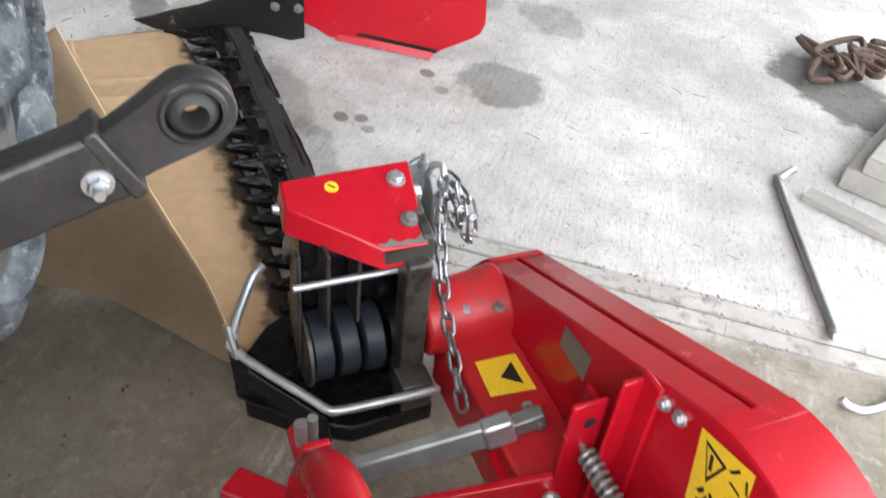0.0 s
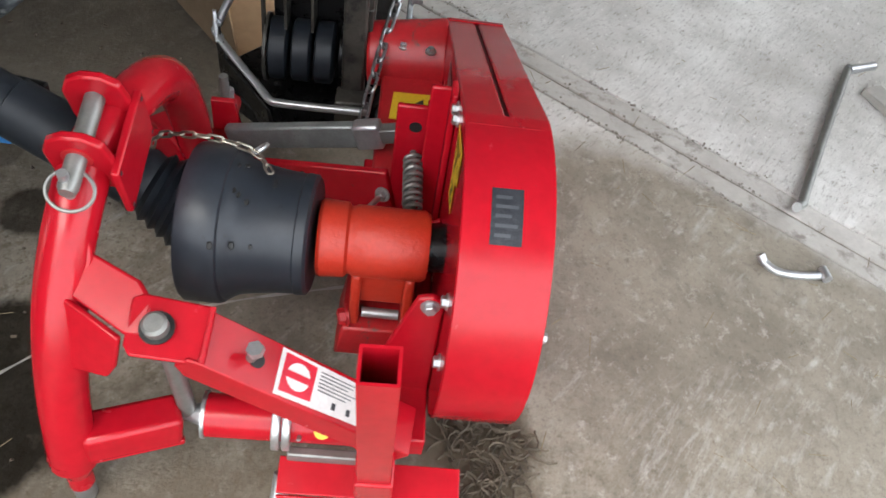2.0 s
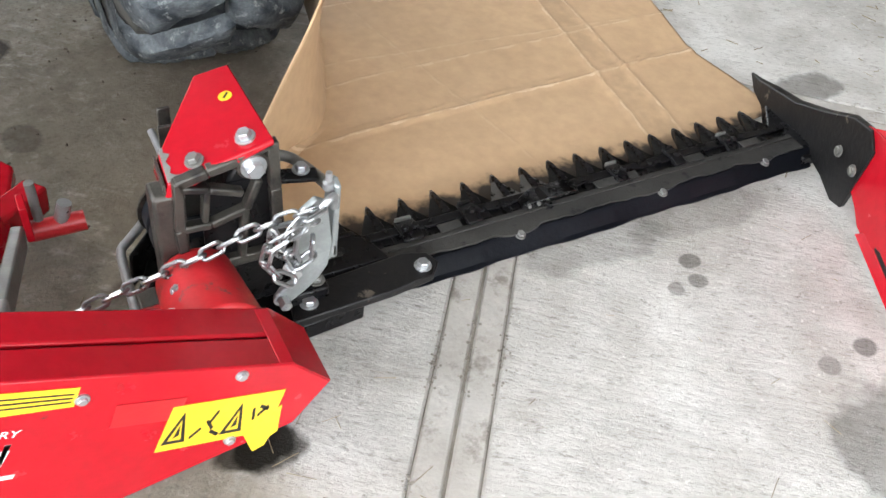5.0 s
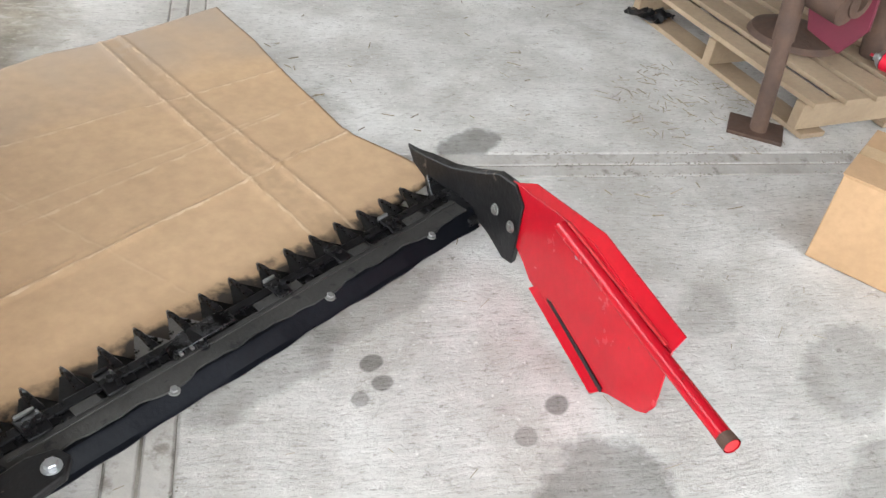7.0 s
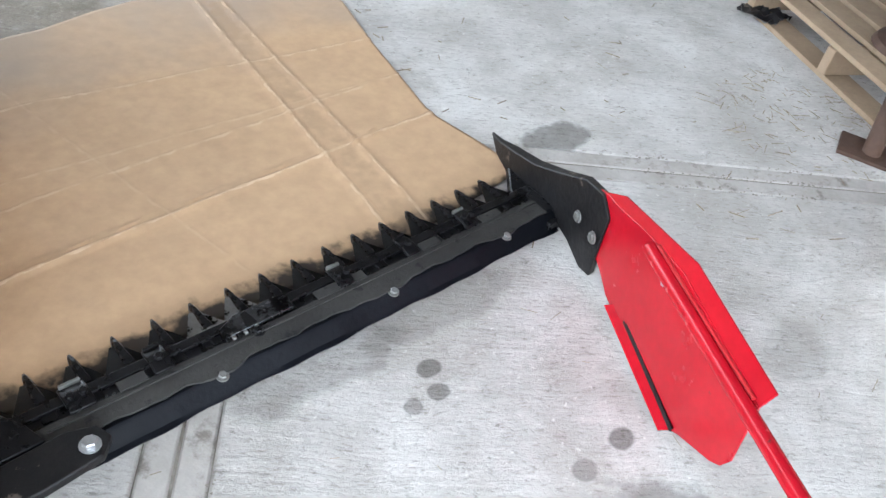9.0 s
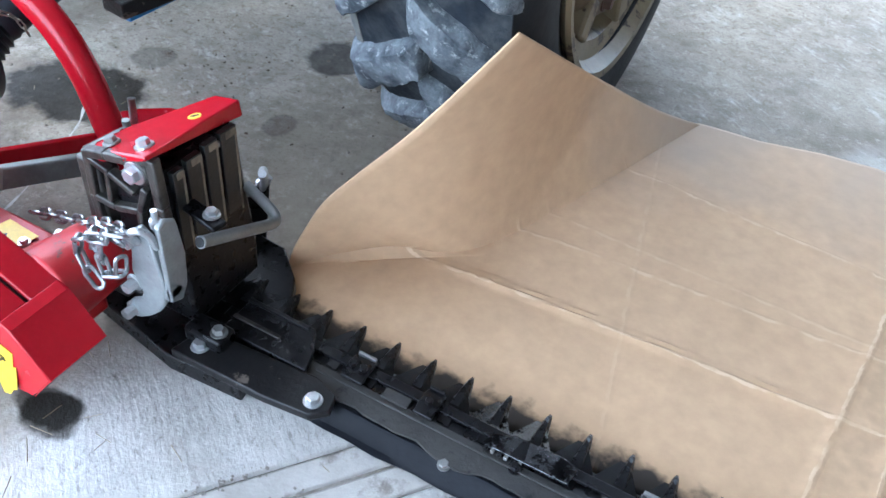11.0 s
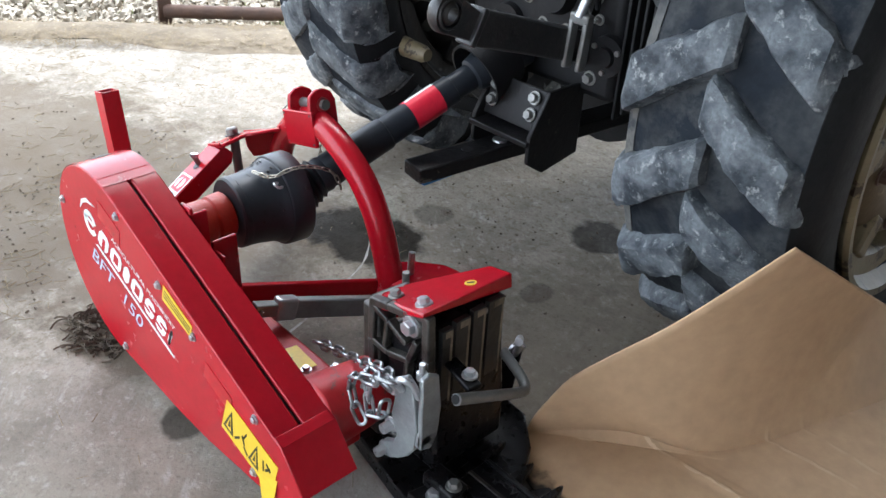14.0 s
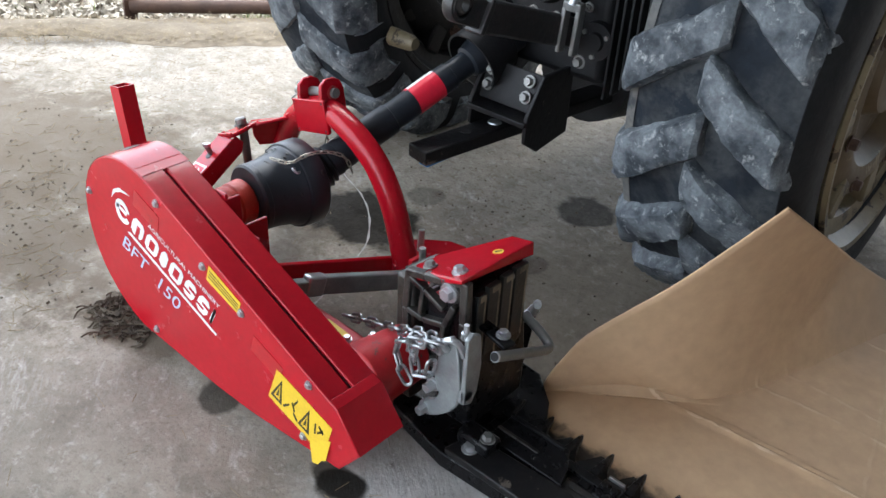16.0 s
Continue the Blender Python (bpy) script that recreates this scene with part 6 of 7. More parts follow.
gv = part("strut", beam(B(), (-0.513, -0.20, 0.226), (-0.466, 0.04, 0.148), 0.020, 0.045), GALV, mower, "galvanised flat strut with a forked end", bevel=0.004)
part("strut_sleeve", beam(B(), (-0.517, -0.228, 0.235), (-0.511, -0.182, 0.220), 0.028, 0.050), ZINC, gv, bevel=0.006)
part("strut_fork", beam(B(), (-0.523, -0.272, 0.249), (-0.516, -0.22, 0.232), 0.024, 0.028), DULL_STEEL, gv, bevel=0.003)
part("fork_pin", tube(B(), [(-0.542, -0.26, 0.245), (-0.500, -0.263, 0.245)], 0.005, 10), DULL_STEEL, gv)

# red arm that carries the knife head
ra = B()
tube(ra, [(-0.24, -0.335, 0.205), (-0.24, -0.185, 0.195)], [0.072, 0.06], 28)
slab(ra, [(-0.33, 0.06), (-0.33, 0.20), (-0.215, 0.19), (-0.215, 0.06)], "x", -0.60, -0.25)
arm = part("knife_arm", ra, RED_WORN, mower, "red arm with scuffed paint and grease", bevel=0.006)
plate_pts = [(-0.44, -0.31, 0.2015), (-0.36, -0.31, 0.2015), (-0.355, -0.24, 0.1965), (-0.43, -0.235, 0.196)]
part("warning_label", plate(B(), plate_pts, 0.001), YELLOW, arm, "torn yellow warning sticker")
q = B()
q.faces.new([q.verts.new(p) for p in ((-0.425, -0.295, 0.2028), (-0.375, -0.295, 0.2028), (-0.40, -0.265, 0.2008))])
part("pictogram", q, BLACK_INK_SHADE, arm)
for p in ((-0.30, -0.30, 0.255), (-0.28, -0.25, 0.245), (-0.47, -0.28, 0.203)):
    part("arm_screw", bolt(B(), p, (0, 0, 1), 0.007, 0.008), ZINC, arm)

# knife head block and its cap
hb = B()
slab(hb, [(-0.175, 0.075), (-0.175, 0.36), (-0.16, 0.385), (-0.125, 0.396), (-0.106, 0.39), (-0.10, 0.28), (-0.085, 0.16), (-0.085, 0.075)], "y", -0.172, 0.004)
head = part("knife_head", hb, BLACK_OIL, mower, "black greasy knife drive head with bare castings", bevel=0.006)
sp = B()
for pts, w in ((((-0.250, 0.386), (-0.205, 0.398), (-0.160, 0.408), (-0.108, 0.428)), 0.016), (((-0.108, 0.43), (-0.104, 0.34), (-0.097, 0.20)), 0.018), (((-0.095, 0.206), (-0.245, 0.206)), 0.02),
               (((-0.247, 0.392), (-0.252, 0.30), (-0.246, 0.20)), 0.016), (((-0.248, 0.378), (-0.205, 0.366), (-0.155, 0.345)), 0.012), (((-0.208, 0.366), (-0.214, 0.305)), 0.010),
               (((-0.253, 0.30), (-0.205, 0.296), (-0.150, 0.312), (-0.130, 0.365)), 0.013), (((-0.152, 0.312), (-0.160, 0.21)), 0.012)):
    rib = B()
    for p, q in zip(pts, pts[1:]):
        beam(rib, (p[0], -0.182, p[1]), (q[0], -0.182, q[1]), 0.018, w)
    part("casting_rib", rib, CASTING, head, bevel=0.003)
lathe(sp, [(0, 0), (0, 0.026), (0.019, 0.024), (0.019, 0)], (-0.139, -0.173, 0.396), (0, -1, 0), 24)
part("bolt_boss", sp, CASTING, head, "bare grey ribbed casting", bevel=0.004)
part("casting_web", box(B(), (-0.215, -0.176, 0.20), (-0.10, -0.172, 0.36)), BLACK_OIL, head)
part("side_bolt", bolt(B(), (-0.139, -0.193, 0.396), (0, -1, 0), 0.014, 0.014), ZINC, head)
for y, hw, zt in ((-0.148, 0.012, 0.392), (-0.112, 0.017, 0.398), (-0.072, 0.015, 0.402), (-0.030, 0.019, 0.404)):
    lf = part("leaf", box(B(), (-0.106, y - hw, 0.10), (-0.0945, y + hw, zt)), LEAF, head, bevel=0.001)
    part("worn_edge", box(B(), (-0.0955, y + hw - 0.005, 0.17 + 0.3 * abs(y + 0.09)), (-0.0936, y + hw - 0.0005, zt - 0.004)), LEAF_EDGE, lf)
    part("worn_top", box(B(), (-0.0955, y - hw * 0.4, zt - 0.016), (-0.0934, y + hw - 0.005, zt - 0.003)), LEAF_EDGE, lf)
for y in (-0.118, -0.05, -0.012):
    part("leaf_bolt", bolt(B(), (-0.103, y, 0.385), (1, 0, 0), 0.006, 0.006, washer=False), DULL_STEEL, head)
for k in range(3):
    y0 = 0.006 - k * 0.044
    part("roller", lathe(B(), [(0, 0), (0, 0.054), (-0.004, 0.060), (-0.033, 0.060), (-0.037, 0.054), (-0.037, 0)], (-0.215, y0, 0.165), (0, 1, 0), 32), BLACK_RUBBER, head, "black rubber disc")
part("roller_flange", lathe(B(), [(0, 0), (0, 0.066), (-0.006, 0.066), (-0.006, 0)], (-0.215, 0.013, 0.165), (0, 1, 0), 32), CASTING, head)
part("face_plate", box(B(), (-0.225, 0.014, 0.12), (-0.205, 0.02, 0.372)), CASTING, head, bevel=0.002)
part("head_pillar", box(B(), (-0.285, -0.182, 0.06), (-0.238, -0.138, 0.365)), CASTING, head, bevel=0.006)
part("head_block", box(B(), (-0.325, -0.185, 0.075), (-0.275, -0.13, 0.135)), CASTING, head, bevel=0.004)
part("drive_drum", lathe(B(), [(0, 0), (0, 0.05), (0.05, 0.05), (0.05, 0)], (-0.215, -0.13, 0.17), (0, -1, 0), 28), BLACK_OIL, head)
for k in range(2):
    part("inner_plate", box(B(), (-0.235, -0.03 - k * 0.05, 0.22), (-0.18, -0.024 - k * 0.05, 0.37)), CASTING, head, bevel=0.001)
part("cross_rod", tube(B(), [(-0.235, 0.03, 0.32), (-0.235, -0.14, 0.32)], 0.006, 10), ZINC, head)

cp = B()
topv = [(-0.107, 0.018, 0.432), (-0.108, -0.194, 0.440), (-0.259, -0.178, 0.386), (-0.253, -0.107, 0.384), (-0.162, 0.021, 0.419)]
botv = [(-0.107, 0.023, 0.398), (-0.108, -0.197, 0.432), (-0.268, -0.180, 0.356), (-0.264, -0.103, 0.350), (-0.164, 0.027, 0.372)]
tv = [cp.verts.new(p) for p in topv]
bv = [cp.verts.new(p) for p in botv]
cp.faces.new(tv)
cp.faces.new(bv[::-1])
for k in range(5):
    j = (k + 1) % 5
    cp.faces.new((tv[k], bv[k], bv[j], tv[j]))
cap = part("head_cap", cp, RED, mower, "red sheet steel cap with a chipped corner", bevel=0.003)
part("bare_edge", beam(B(), (-0.2645, -0.178, 0.370), (-0.2600, -0.108, 0.367), 0.003, 0.030), CASTING, cap, "bare metal where the paint has chipped off")
chip = [(-0.259, -0.178), (-0.253, -0.107), (-0.246, -0.100), (-0.248, -0.113), (-0.241, -0.122), (-0.250, -0.134), (-0.247, -0.150), (-0.251, -0.160), (-0.245, -0.170), (-0.232, -0.176), (-0.228, -0.181)]
cv = B()
cv.faces.new([cv.verts.new((x, y, 0.386 + (x + 0.259) * 0.372 - (y + 0.178) * 0.035 + 0.0018)) for x, y in chip])
part("bare_patch", cv, DULL_STEEL, cap, "bare grey metal with ragged paint edge")
part("cap_bolt", bolt(B(), (-0.141, -0.163, 0.430), (-0.30, 0.02, 1), 0.011, 0.011), ZINC, cap)
part("cap_bolt", bolt(B(), (-0.216, -0.161, 0.4045), (-0.34, 0.02, 1), 0.010, 0.010), DULL_STEEL, cap)
part("cap_bolt", bolt(B(), (-0.128, 0.027, 0.395), (0, 1, 0), 0.007, 0.008), ZINC, cap)
disc = part("grease_disc", lathe(B(), [(0, 0), (0, 0.011), (0.0012, 0.011), (0.0012, 0)], (-0.136, -0.058, 0.4275), (-0.28, 0.0, 1), 22), YELLOW, cap, "round yellow grease point sticker")
part("disc_mark", beam(B(), (-0.140, -0.063, 0.4285), (-0.131, -0.053, 0.4305), 0.003, 0.001), BLACK_INK_SHADE, disc)

# guard rod round the head and the inner shoe
part("guard_rod", tube(B(), smooth_line([(-0.10, 0.05, 0.262), (-0.118, 0.075, 0.245), (-0.158, 0.118, 0.165), (-0.180, 0.112, 0.145), (-0.295, 0.012, 0.118), (-0.313, -0.003, 0.115), (-0.323, -0.03, 0.115), (-0.332, -0.17, 0.123), (-0.33, -0.19, 0.122)], 6), 0.008, 12), ZINC, mower, "bent galvanised guard rod")
part("rod_plate", beam(B(), (-0.152, 0.125, 0.19), (-0.178, 0.118, 0.135), 0.008, 0.024), ZINC, mower, bevel=0.002)
for p in ((-0.165, 0.118, 0.17), (-0.176, 0.114, 0.145)):
    part("rod_bolt", bolt(B(), p, (-1, 0.3, 0.2), 0.007, 0.008), ZINC, mower)
lv = part("lever", tube(B(), smooth_line([(-0.016, -0.200, 0.323), (-0.012, -0.12, 0.287), (-0.010, -0.045, 0.252), (-0.016, -0.022, 0.246), (-0.04, -0.008, 0.25), (-0.10, 0.006, 0.264)], 4), 0.010, 14, caps=False), DULL_STEEL, mower, "bent galvanised tube handle, open at its end")
part("lever_bore", tube(B(), [(-0.0162, -0.2022, 0.3242), (-0.0135, -0.15, 0.3)], 0.0086, 12), BLACK_INK_SHADE, lv)
part("lever_rim", lathe(B(), [(0, 0.0086), (0, 0.0104), (0.003, 0.0104), (0.003, 0.0086)], (-0.016, -0.2005, 0.3233), (0.05, 1, -0.45), 16), ZINC, lv)
part("lever_bracket", beam(B(), (-0.10, -0.135, 0.318), (-0.02, -0.15, 0.314), 0.03, 0.010), BLACK_OIL, lv, bevel=0.004)
part("bracket_bolt", bolt(B(), (-0.045, -0.14, 0.324), (0, 0, 1), 0.010, 0.010), ZINC, lv)
isb = B()
slab(isb, [(-0.31, -0.05), (-0.27, 0.03), (-0.20, 0.11), (-0.10, 0.10), (-0.03, 0.04), (0.03, -0.06), (0.05, -0.225), (-0.10, -0.235), (-0.30, -0.2)], "z", 0.004, 0.045)
plate(isb, [(-0.315, -0.01, 0.02), (-0.165, 0.122, 0.02), (-0.150, 0.130, 0.185), (-0.165, 0.125, 0.185), (-0.20, 0.10, 0.115), (-0.31, -0.0, 0.085)], 0.008)
part("inner_shoe", isb, BLACK_OIL, mower, "black oily steel inner skid shoe", bevel=0.008)

# lifting chain with its hook plate
hk = B()
slab(hk, [(-0.094, 0.352), (-0.070, 0.372), (-0.052, 0.36), (-0.046, 0.315), (-0.040, 0.27), (-0.046, 0.225), (-0.062, 0.198), (-0.085, 0.176), (-0.108, 0.160), (-0.128, 0.158), (-0.136, 0.172), (-0.124, 0.192), (-0.100, 0.206), (-0.090, 0.228), (-0.098, 0.248), (-0.104, 0.270), (-0.096, 0.31)], "y", -0.264, -0.252)
slab(hk, [(-0.262, 0.235), (-0.262, 0.385), (-0.246, 0.392), (-0.226, 0.38), (-0.218, 0.31), (-0.224, 0.25), (-0.238, 0.225)], "x", -0.040, -0.030)
slab(hk, [(-0.046, 0.232), (-0.046, 0.272), (-0.030, 0.262), (-0.030, 0.24)], "y", -0.262, -0.235)
hook = part("chain_hanger", hk, GALV, mower, "galvanised chain hanger plate", bevel=0.003)
for p in ((-0.106, -0.262, 0.240), (-0.122, -0.262, 0.172), (-0.082, -0.262, 0.345)):
    part("hanger_bolt", bolt(B(), p, (0, -1, 0), 0.0105, 0.02), ZINC, hook)
chain("lift_chain", [(-0.075, -0.278, 0.368), (-0.16, -0.245, 0.322), (-0.25, -0.22, 0.265), (-0.36, -0.20, 0.215), (-0.455, -0.185, 0.17)], 0.046, 0.0068, 0.024, CHAIN, mower, "galvanised lifting chain")
chain("chain_loop", [(-0.07, -0.285, 0.372), (-0.105, -0.295, 0.365), (-0.125, -0.295, 0.33), (-0.115, -0.30, 0.285), (-0.09, -0.295, 0.29), (-0.085, -0.29, 0.34)], 0.046, 0.0068, 0.024, CHAIN, mower, "slack galvanised chain end")
chain("chain_loop", [(-0.08, -0.29, 0.355), (-0.125, -0.285, 0.35), (-0.15, -0.285, 0.34), (-0.14, -0.29, 0.305), (-0.12, -0.295, 0.30)], 0.046, 0.0068, 0.024, CHAIN, mower, "slack galvanised chain end", 0.6)
chain("chain_loop", [(-0.10, -0.30, 0.36), (-0.14, -0.305, 0.35), (-0.165, -0.30, 0.325), (-0.155, -0.305, 0.29), (-0.125, -0.31, 0.265), (-0.105, -0.305, 0.24)], 0.046, 0.0068, 0.024, CHAIN, mower, "slack galvanised chain end", 1.1)
part("shackle", tube(B(), smooth_line([(-0.072, -0.268, 0.345), (-0.072, -0.28, 0.366), (-0.058, -0.28, 0.382), (-0.044, -0.27, 0.375), (-0.04, -0.26, 0.345)]), 0.006, 9), ZINC, hook)
part("shackle_stud", lathe(B(), [(0, 0), (0, 0.009), (0.012, 0.009), (0.014, 0.005), (0.03, 0.005), (0.03, 0)], (-0.046, -0.25, 0.376), (0, 0, 1), 10), ZINC, hook)

# cutter bar: base bar, rear flange, knife, guards, clips
cb = B()
slab(cb, [(-0.165, 0.026), (-0.165, 0.046), (-0.07, 0.046), (-0.06, 0.040), (-0.06, 0.026)], "x", -0.06, 1.30)
bar = part("cutter_bar", cb, BLACK_OIL, mower, "black oiled steel cutter bar with worn grey paint", bevel=0.002)
rf = B()
prev = None
for k in range(59):
    x = 0.12 + k * 0.02
    w = 0.0025 * math.sin(x * 18) + 0.0015 * math.sin(x * 53 + 1)
    row = [rf.verts.new((x, y + w * c, z)) for y, z, c in ((-0.158, 0.046, 0), (-0.168, 0.047, 0.3), (-0.174, 0.043, 0.3), (-0.189, 0.014, 0.3), (-0.197, 0.010, 1), (-0.195, 0.005, 1), (-0.160, 0.030, 0))]
    if prev:
        for i in range(7):
            rf.faces.new((prev[i], prev[(i + 1) % 7], row[(i + 1) % 7], row[i]))
    else:
        rf.faces.new(row)
    prev = row
rf.faces.new(prev[::-1])
part("rear_flange", rf, BAR_FACE, bar, "soot black sloping rear face")
part("knife_back", box(B(), (-0.05, -0.092, 0.047), (1.27, -0.072, 0.054)), BLACK_OIL, bar, bevel=0.001)
part("rib_line", box(B(), (0.14, -0.130, 0.0512), (1.26, -0.125, 0.0545)), DUSTY_OIL, bar, bevel=0.001)
for x, l in ((0.29, 0.05), (0.69, 0.06), (0.76, 0.035), (0.95, 0.05), (1.13, 0.06)):
    part("wear_plate", box(B(), (x - l / 2, -0.118, 0.0512), (x + l / 2, -0.096, 0.055)), DUSTY_OIL, bar, bevel=0.001)
ws = []
for k in range(63):
    x = 0.02 + k * 0.02
    ws.append((x, -0.163 - 0.011 * max(0.0, math.cos((x - 0.42) * 2 * math.pi / 0.36)) ** 2 - 0.003 * math.sin(x * 47) - 0.002 * math.sin(x * 101)))
part("wear_strip", slab(B(), [(1.26, -0.115), (0.02, -0.115)] + ws, "z", 0.046, 0.0515), DUSTY_OIL, bar, "flat strip grey with dust")
part("hinge_leaf", slab(B(), [(-0.09, -0.235), (-0.075, -0.165), (0.16, -0.150), (0.205, -0.165), (0.215, -0.195), (0.19, -0.222), (0.10, -0.232)], "z", 0.047, 0.066), BLACK_PAINT, bar, "thick black hinge leaf", bevel=0.003)
for p in ((0.181, -0.195, 0.067), (-0.051, -0.203, 0.067)):
    part("leaf_bolt", bolt(B(), p, (0, 0, 1), 0.012, 0.012), ZINC, bar)
part("hinge_block", box(B(), (-0.09, -0.20, 0.06), (-0.01, -0.155, 0.092)), BLACK_OIL, bar, bevel=0.006)
part("leaf_bolt", bolt(B(), (-0.028, -0.178, 0.092), (0, 0, 1), 0.011, 0.012), DULL_STEEL, bar)
part("knife_foot", slab(B(), [(-0.05, -0.150), (-0.05, -0.062), (0.092, -0.062), (0.118, -0.105), (0.132, -0.150)], "z", 0.0465, 0.066), BLACK_OIL, bar, "black oily plate with a pointed end", bevel=0.002)
part("foot_ridge", box(B(), (-0.05, -0.118, 0.066), (0.052, -0.110, 0.0695)), CASTING, bar, bevel=0.001)
part("foot_rail", box(B(), (-0.05, -0.074, 0.066), (0.085, -0.066, 0.072)), BLACK_OIL, bar, bevel=0.001)
for x in (0.42, 0.80, 1.12):
    part("bar_bolt", bolt(B(), (x, -0.175, 0.047), (0, -0.2, 1), 0.008, 0.007), DULL_STEEL, bar)

gd = B()
rows = []
for y, w, z0, z1 in ((-0.11, 0.026, 0.022, 0.050), (-0.075, 0.024, 0.022, 0.052), (-0.055, 0.016, 0.026, 0.058), (-0.034, 0.0115, 0.032, 0.058), (-0.018, 0.0085, 0.036, 0.058), (-0.004, 0.0052, 0.041, 0.056), (0.004, 0.0015, 0.047, 0.051)):
    rows.append([gd.verts.new(q) for q in ((-w, y, z0), (w, y, z0), (w * 0.9, y, (z0 + z1) / 2 + 0.004), (w * 0.4, y, z1), (-w * 0.4, y, z1), (-w * 0.9, y, (z0 + z1) / 2 + 0.004))])
for p, q in zip(rows, rows[1:]):
    for k in range(6):
        gd.faces.new((p[k], p[(k + 1) % 6], q[(k + 1) % 6], q[k]))
gd.faces.new(rows[0])
gd.faces.new(rows[-1][::-1])
bmesh.ops.recalc_face_normals(gd, faces=gd.faces)
guard_mesh = bpy.data.meshes.new("guard")
gd.to_mesh(guard_mesh)
gd.free()
guard_mesh.materials.append(BLACK_OIL)
for k in range(-1, 17):
    g = new("guard", guard_mesh)
    g.parent = bar
    g.location = Vector((0.0747 * k + 0.0059, 0.002, -0.002)) - ORIGIN[bar]
ks = B()
slab(ks, [(-0.0372, -0.088), (0.0372, -0.088), (0.0372, -0.072), (0.008, -0.022), (-0.008, -0.022), (-0.0372, -0.072)], "z", 0.0445, 0.0475)
bmesh.ops.recalc_face_normals(ks, faces=ks.faces)
knife_mesh = bpy.data.meshes.new("knife_section")
ks.to_mesh(knife_mesh)
ks.free()
knife_mesh.materials.append(KNIFE)
bright_mesh = knife_mesh.copy()
bright_mesh.materials.clear()
bright_mesh.materials.append(BRIGHT_KNIFE)
for k in range(-1, 17):
    g = new("knife_section", bright_mesh if k in (6, 7) else knife_mesh)
    g.parent = bar
    g.location = Vector((0.0747 * k - 0.0005, 0.003, 0.0045)) - ORIGIN[bar]
for x, w, n in ((0.204, 0.022, 2), (0.345, 0.018, 1), (0.73, 0.018, 2), (0.90, 0.016, 1), (1.07, 0.018, 2)):
    c = B()
    slab(c, [(-0.118, 0.052), (-0.118, 0.058), (-0.098, 0.064), (-0.072, 0.062), (-0.060, 0.056), (-0.070, 0.055), (-0.096, 0.057), (-0.108, 0.052)], "x", x - w, x + w)
    clip = part("hold_down_clip", c, BLACK_OIL, bar, bevel=0.002)
    for k in range(n):
        part("clip_bolt", bolt(B(), (x + (k - (n - 1) / 2) * 0.022, -0.094, 0.064), (0, 0, 1), 0.0075, 0.009, washer=False), BLACK_OIL, clip)
    part("clip_lip", box(B(), (x - w * 0.8, -0.066, 0.0565), (x + w * 0.8, -0.060, 0.066)), DULL_STEEL if n == 2 else BLACK_OIL, clip, bevel=0.001)
sb = part("knife_plate", slab(B(), [(0.455, -0.114), (0.462, -0.090), (0.500, -0.072), (0.590, -0.070), (0.612, -0.082), (0.606, -0.112)], "z", 0.0545, 0.0605), SMEARED, bar, "worn silvery plate smeared with oil", bevel=0.001)
for k in range(6):
    part("plate_tooth", box(B(), (0.462 + k * 0.012, -0.121, 0.053), (0.468 + k * 0.012, -0.113, 0.0595)), DULL_STEEL if k % 2 else BLACK_OIL, sb, bevel=0.0008)
part("plate_bolt", bolt(B(), (0.522, -0.124, 0.052), (0, 0, 1), 0.009, 0.008), BLACK_OIL, sb)
part("oil_smear", slab(B(), [(0.505, -0.112), (0.512, -0.076), (0.524, -0.074), (0.530, -0.110)], "z", 0.0605, 0.0612), BLACK_OIL, sb)


# outer shoe and grass board
BD = Vector((-0.42, -0.907, 0)).normalized()
BN = Vector((BD.y, -BD.x, 0))


def bd(s, z, off=0.0):
    """A place on the upright grass board: s along it from the shoe, z up."""
    return Vector((1.255, -0.272, 0)) + BD * s + Vector((0, 0, z)) + BN * (off + 0.07 * max(0.0, s - 0.2))


def upright(bm, pts, thick):
    a = [bm.verts.new(bd(s, z, 0)) for s, z in pts]
    b = [bm.verts.new(bd(s, z, thick)) for s, z in pts]
    bm.faces.new(a)
    bm.faces.new(b[::-1])
    for k in range(len(pts)):
        j = (k + 1) % len(pts)
        bm.faces.new((a[k], b[k], b[j], a[j]))
    return bm


os_ = B()
rows = []
for (x, y, z), h, t in (((1.378, 0.138, 0.045), 0.004, 0.003), ((1.352, 0.085, 0.035), 0.03, 0.009), ((1.335, 0.02, 0.03), 0.055, 0.014), ((1.325, -0.06, 0.035), 0.065, 0.015), ((1.305, -0.15, 0.05), 0.09, 0.013), ((1.27, -0.24, 0.055), 0.14, 0.011), ((1.235, -0.31, 0.05), 0.165, 0.010), ((1.218, -0.35, 0.055), 0.13, 0.010)):
    rows.append([os_.verts.new(q) for q in ((x - t, y, z - h * 0.25), (x + t, y, z - h * 0.25), (x + t, y, z + h), (x - t, y, z + h))])
for p, q in zip(rows, rows[1:]):
    for k in range(4):
        os_.faces.new((p[k], p[(k + 1) % 4], q[(k + 1) % 4], q[k]))
os_.faces.new(rows[0])
os_.faces.new(rows[-1][::-1])
shoe = part("outer_shoe", os_, BLACK_PAINT, mower, "black pointed outer divider shoe, tip worn to bare metal", bevel=0.003)
part("shoe_sole", slab(B(), [(1.25, -0.19), (1.26, -0.05), (1.33, 0.03), (1.352, 0.06), (1.345, -0.03), (1.325, -0.19)], "z", 0.004, 0.035), BLACK_OIL, shoe, bevel=0.004)
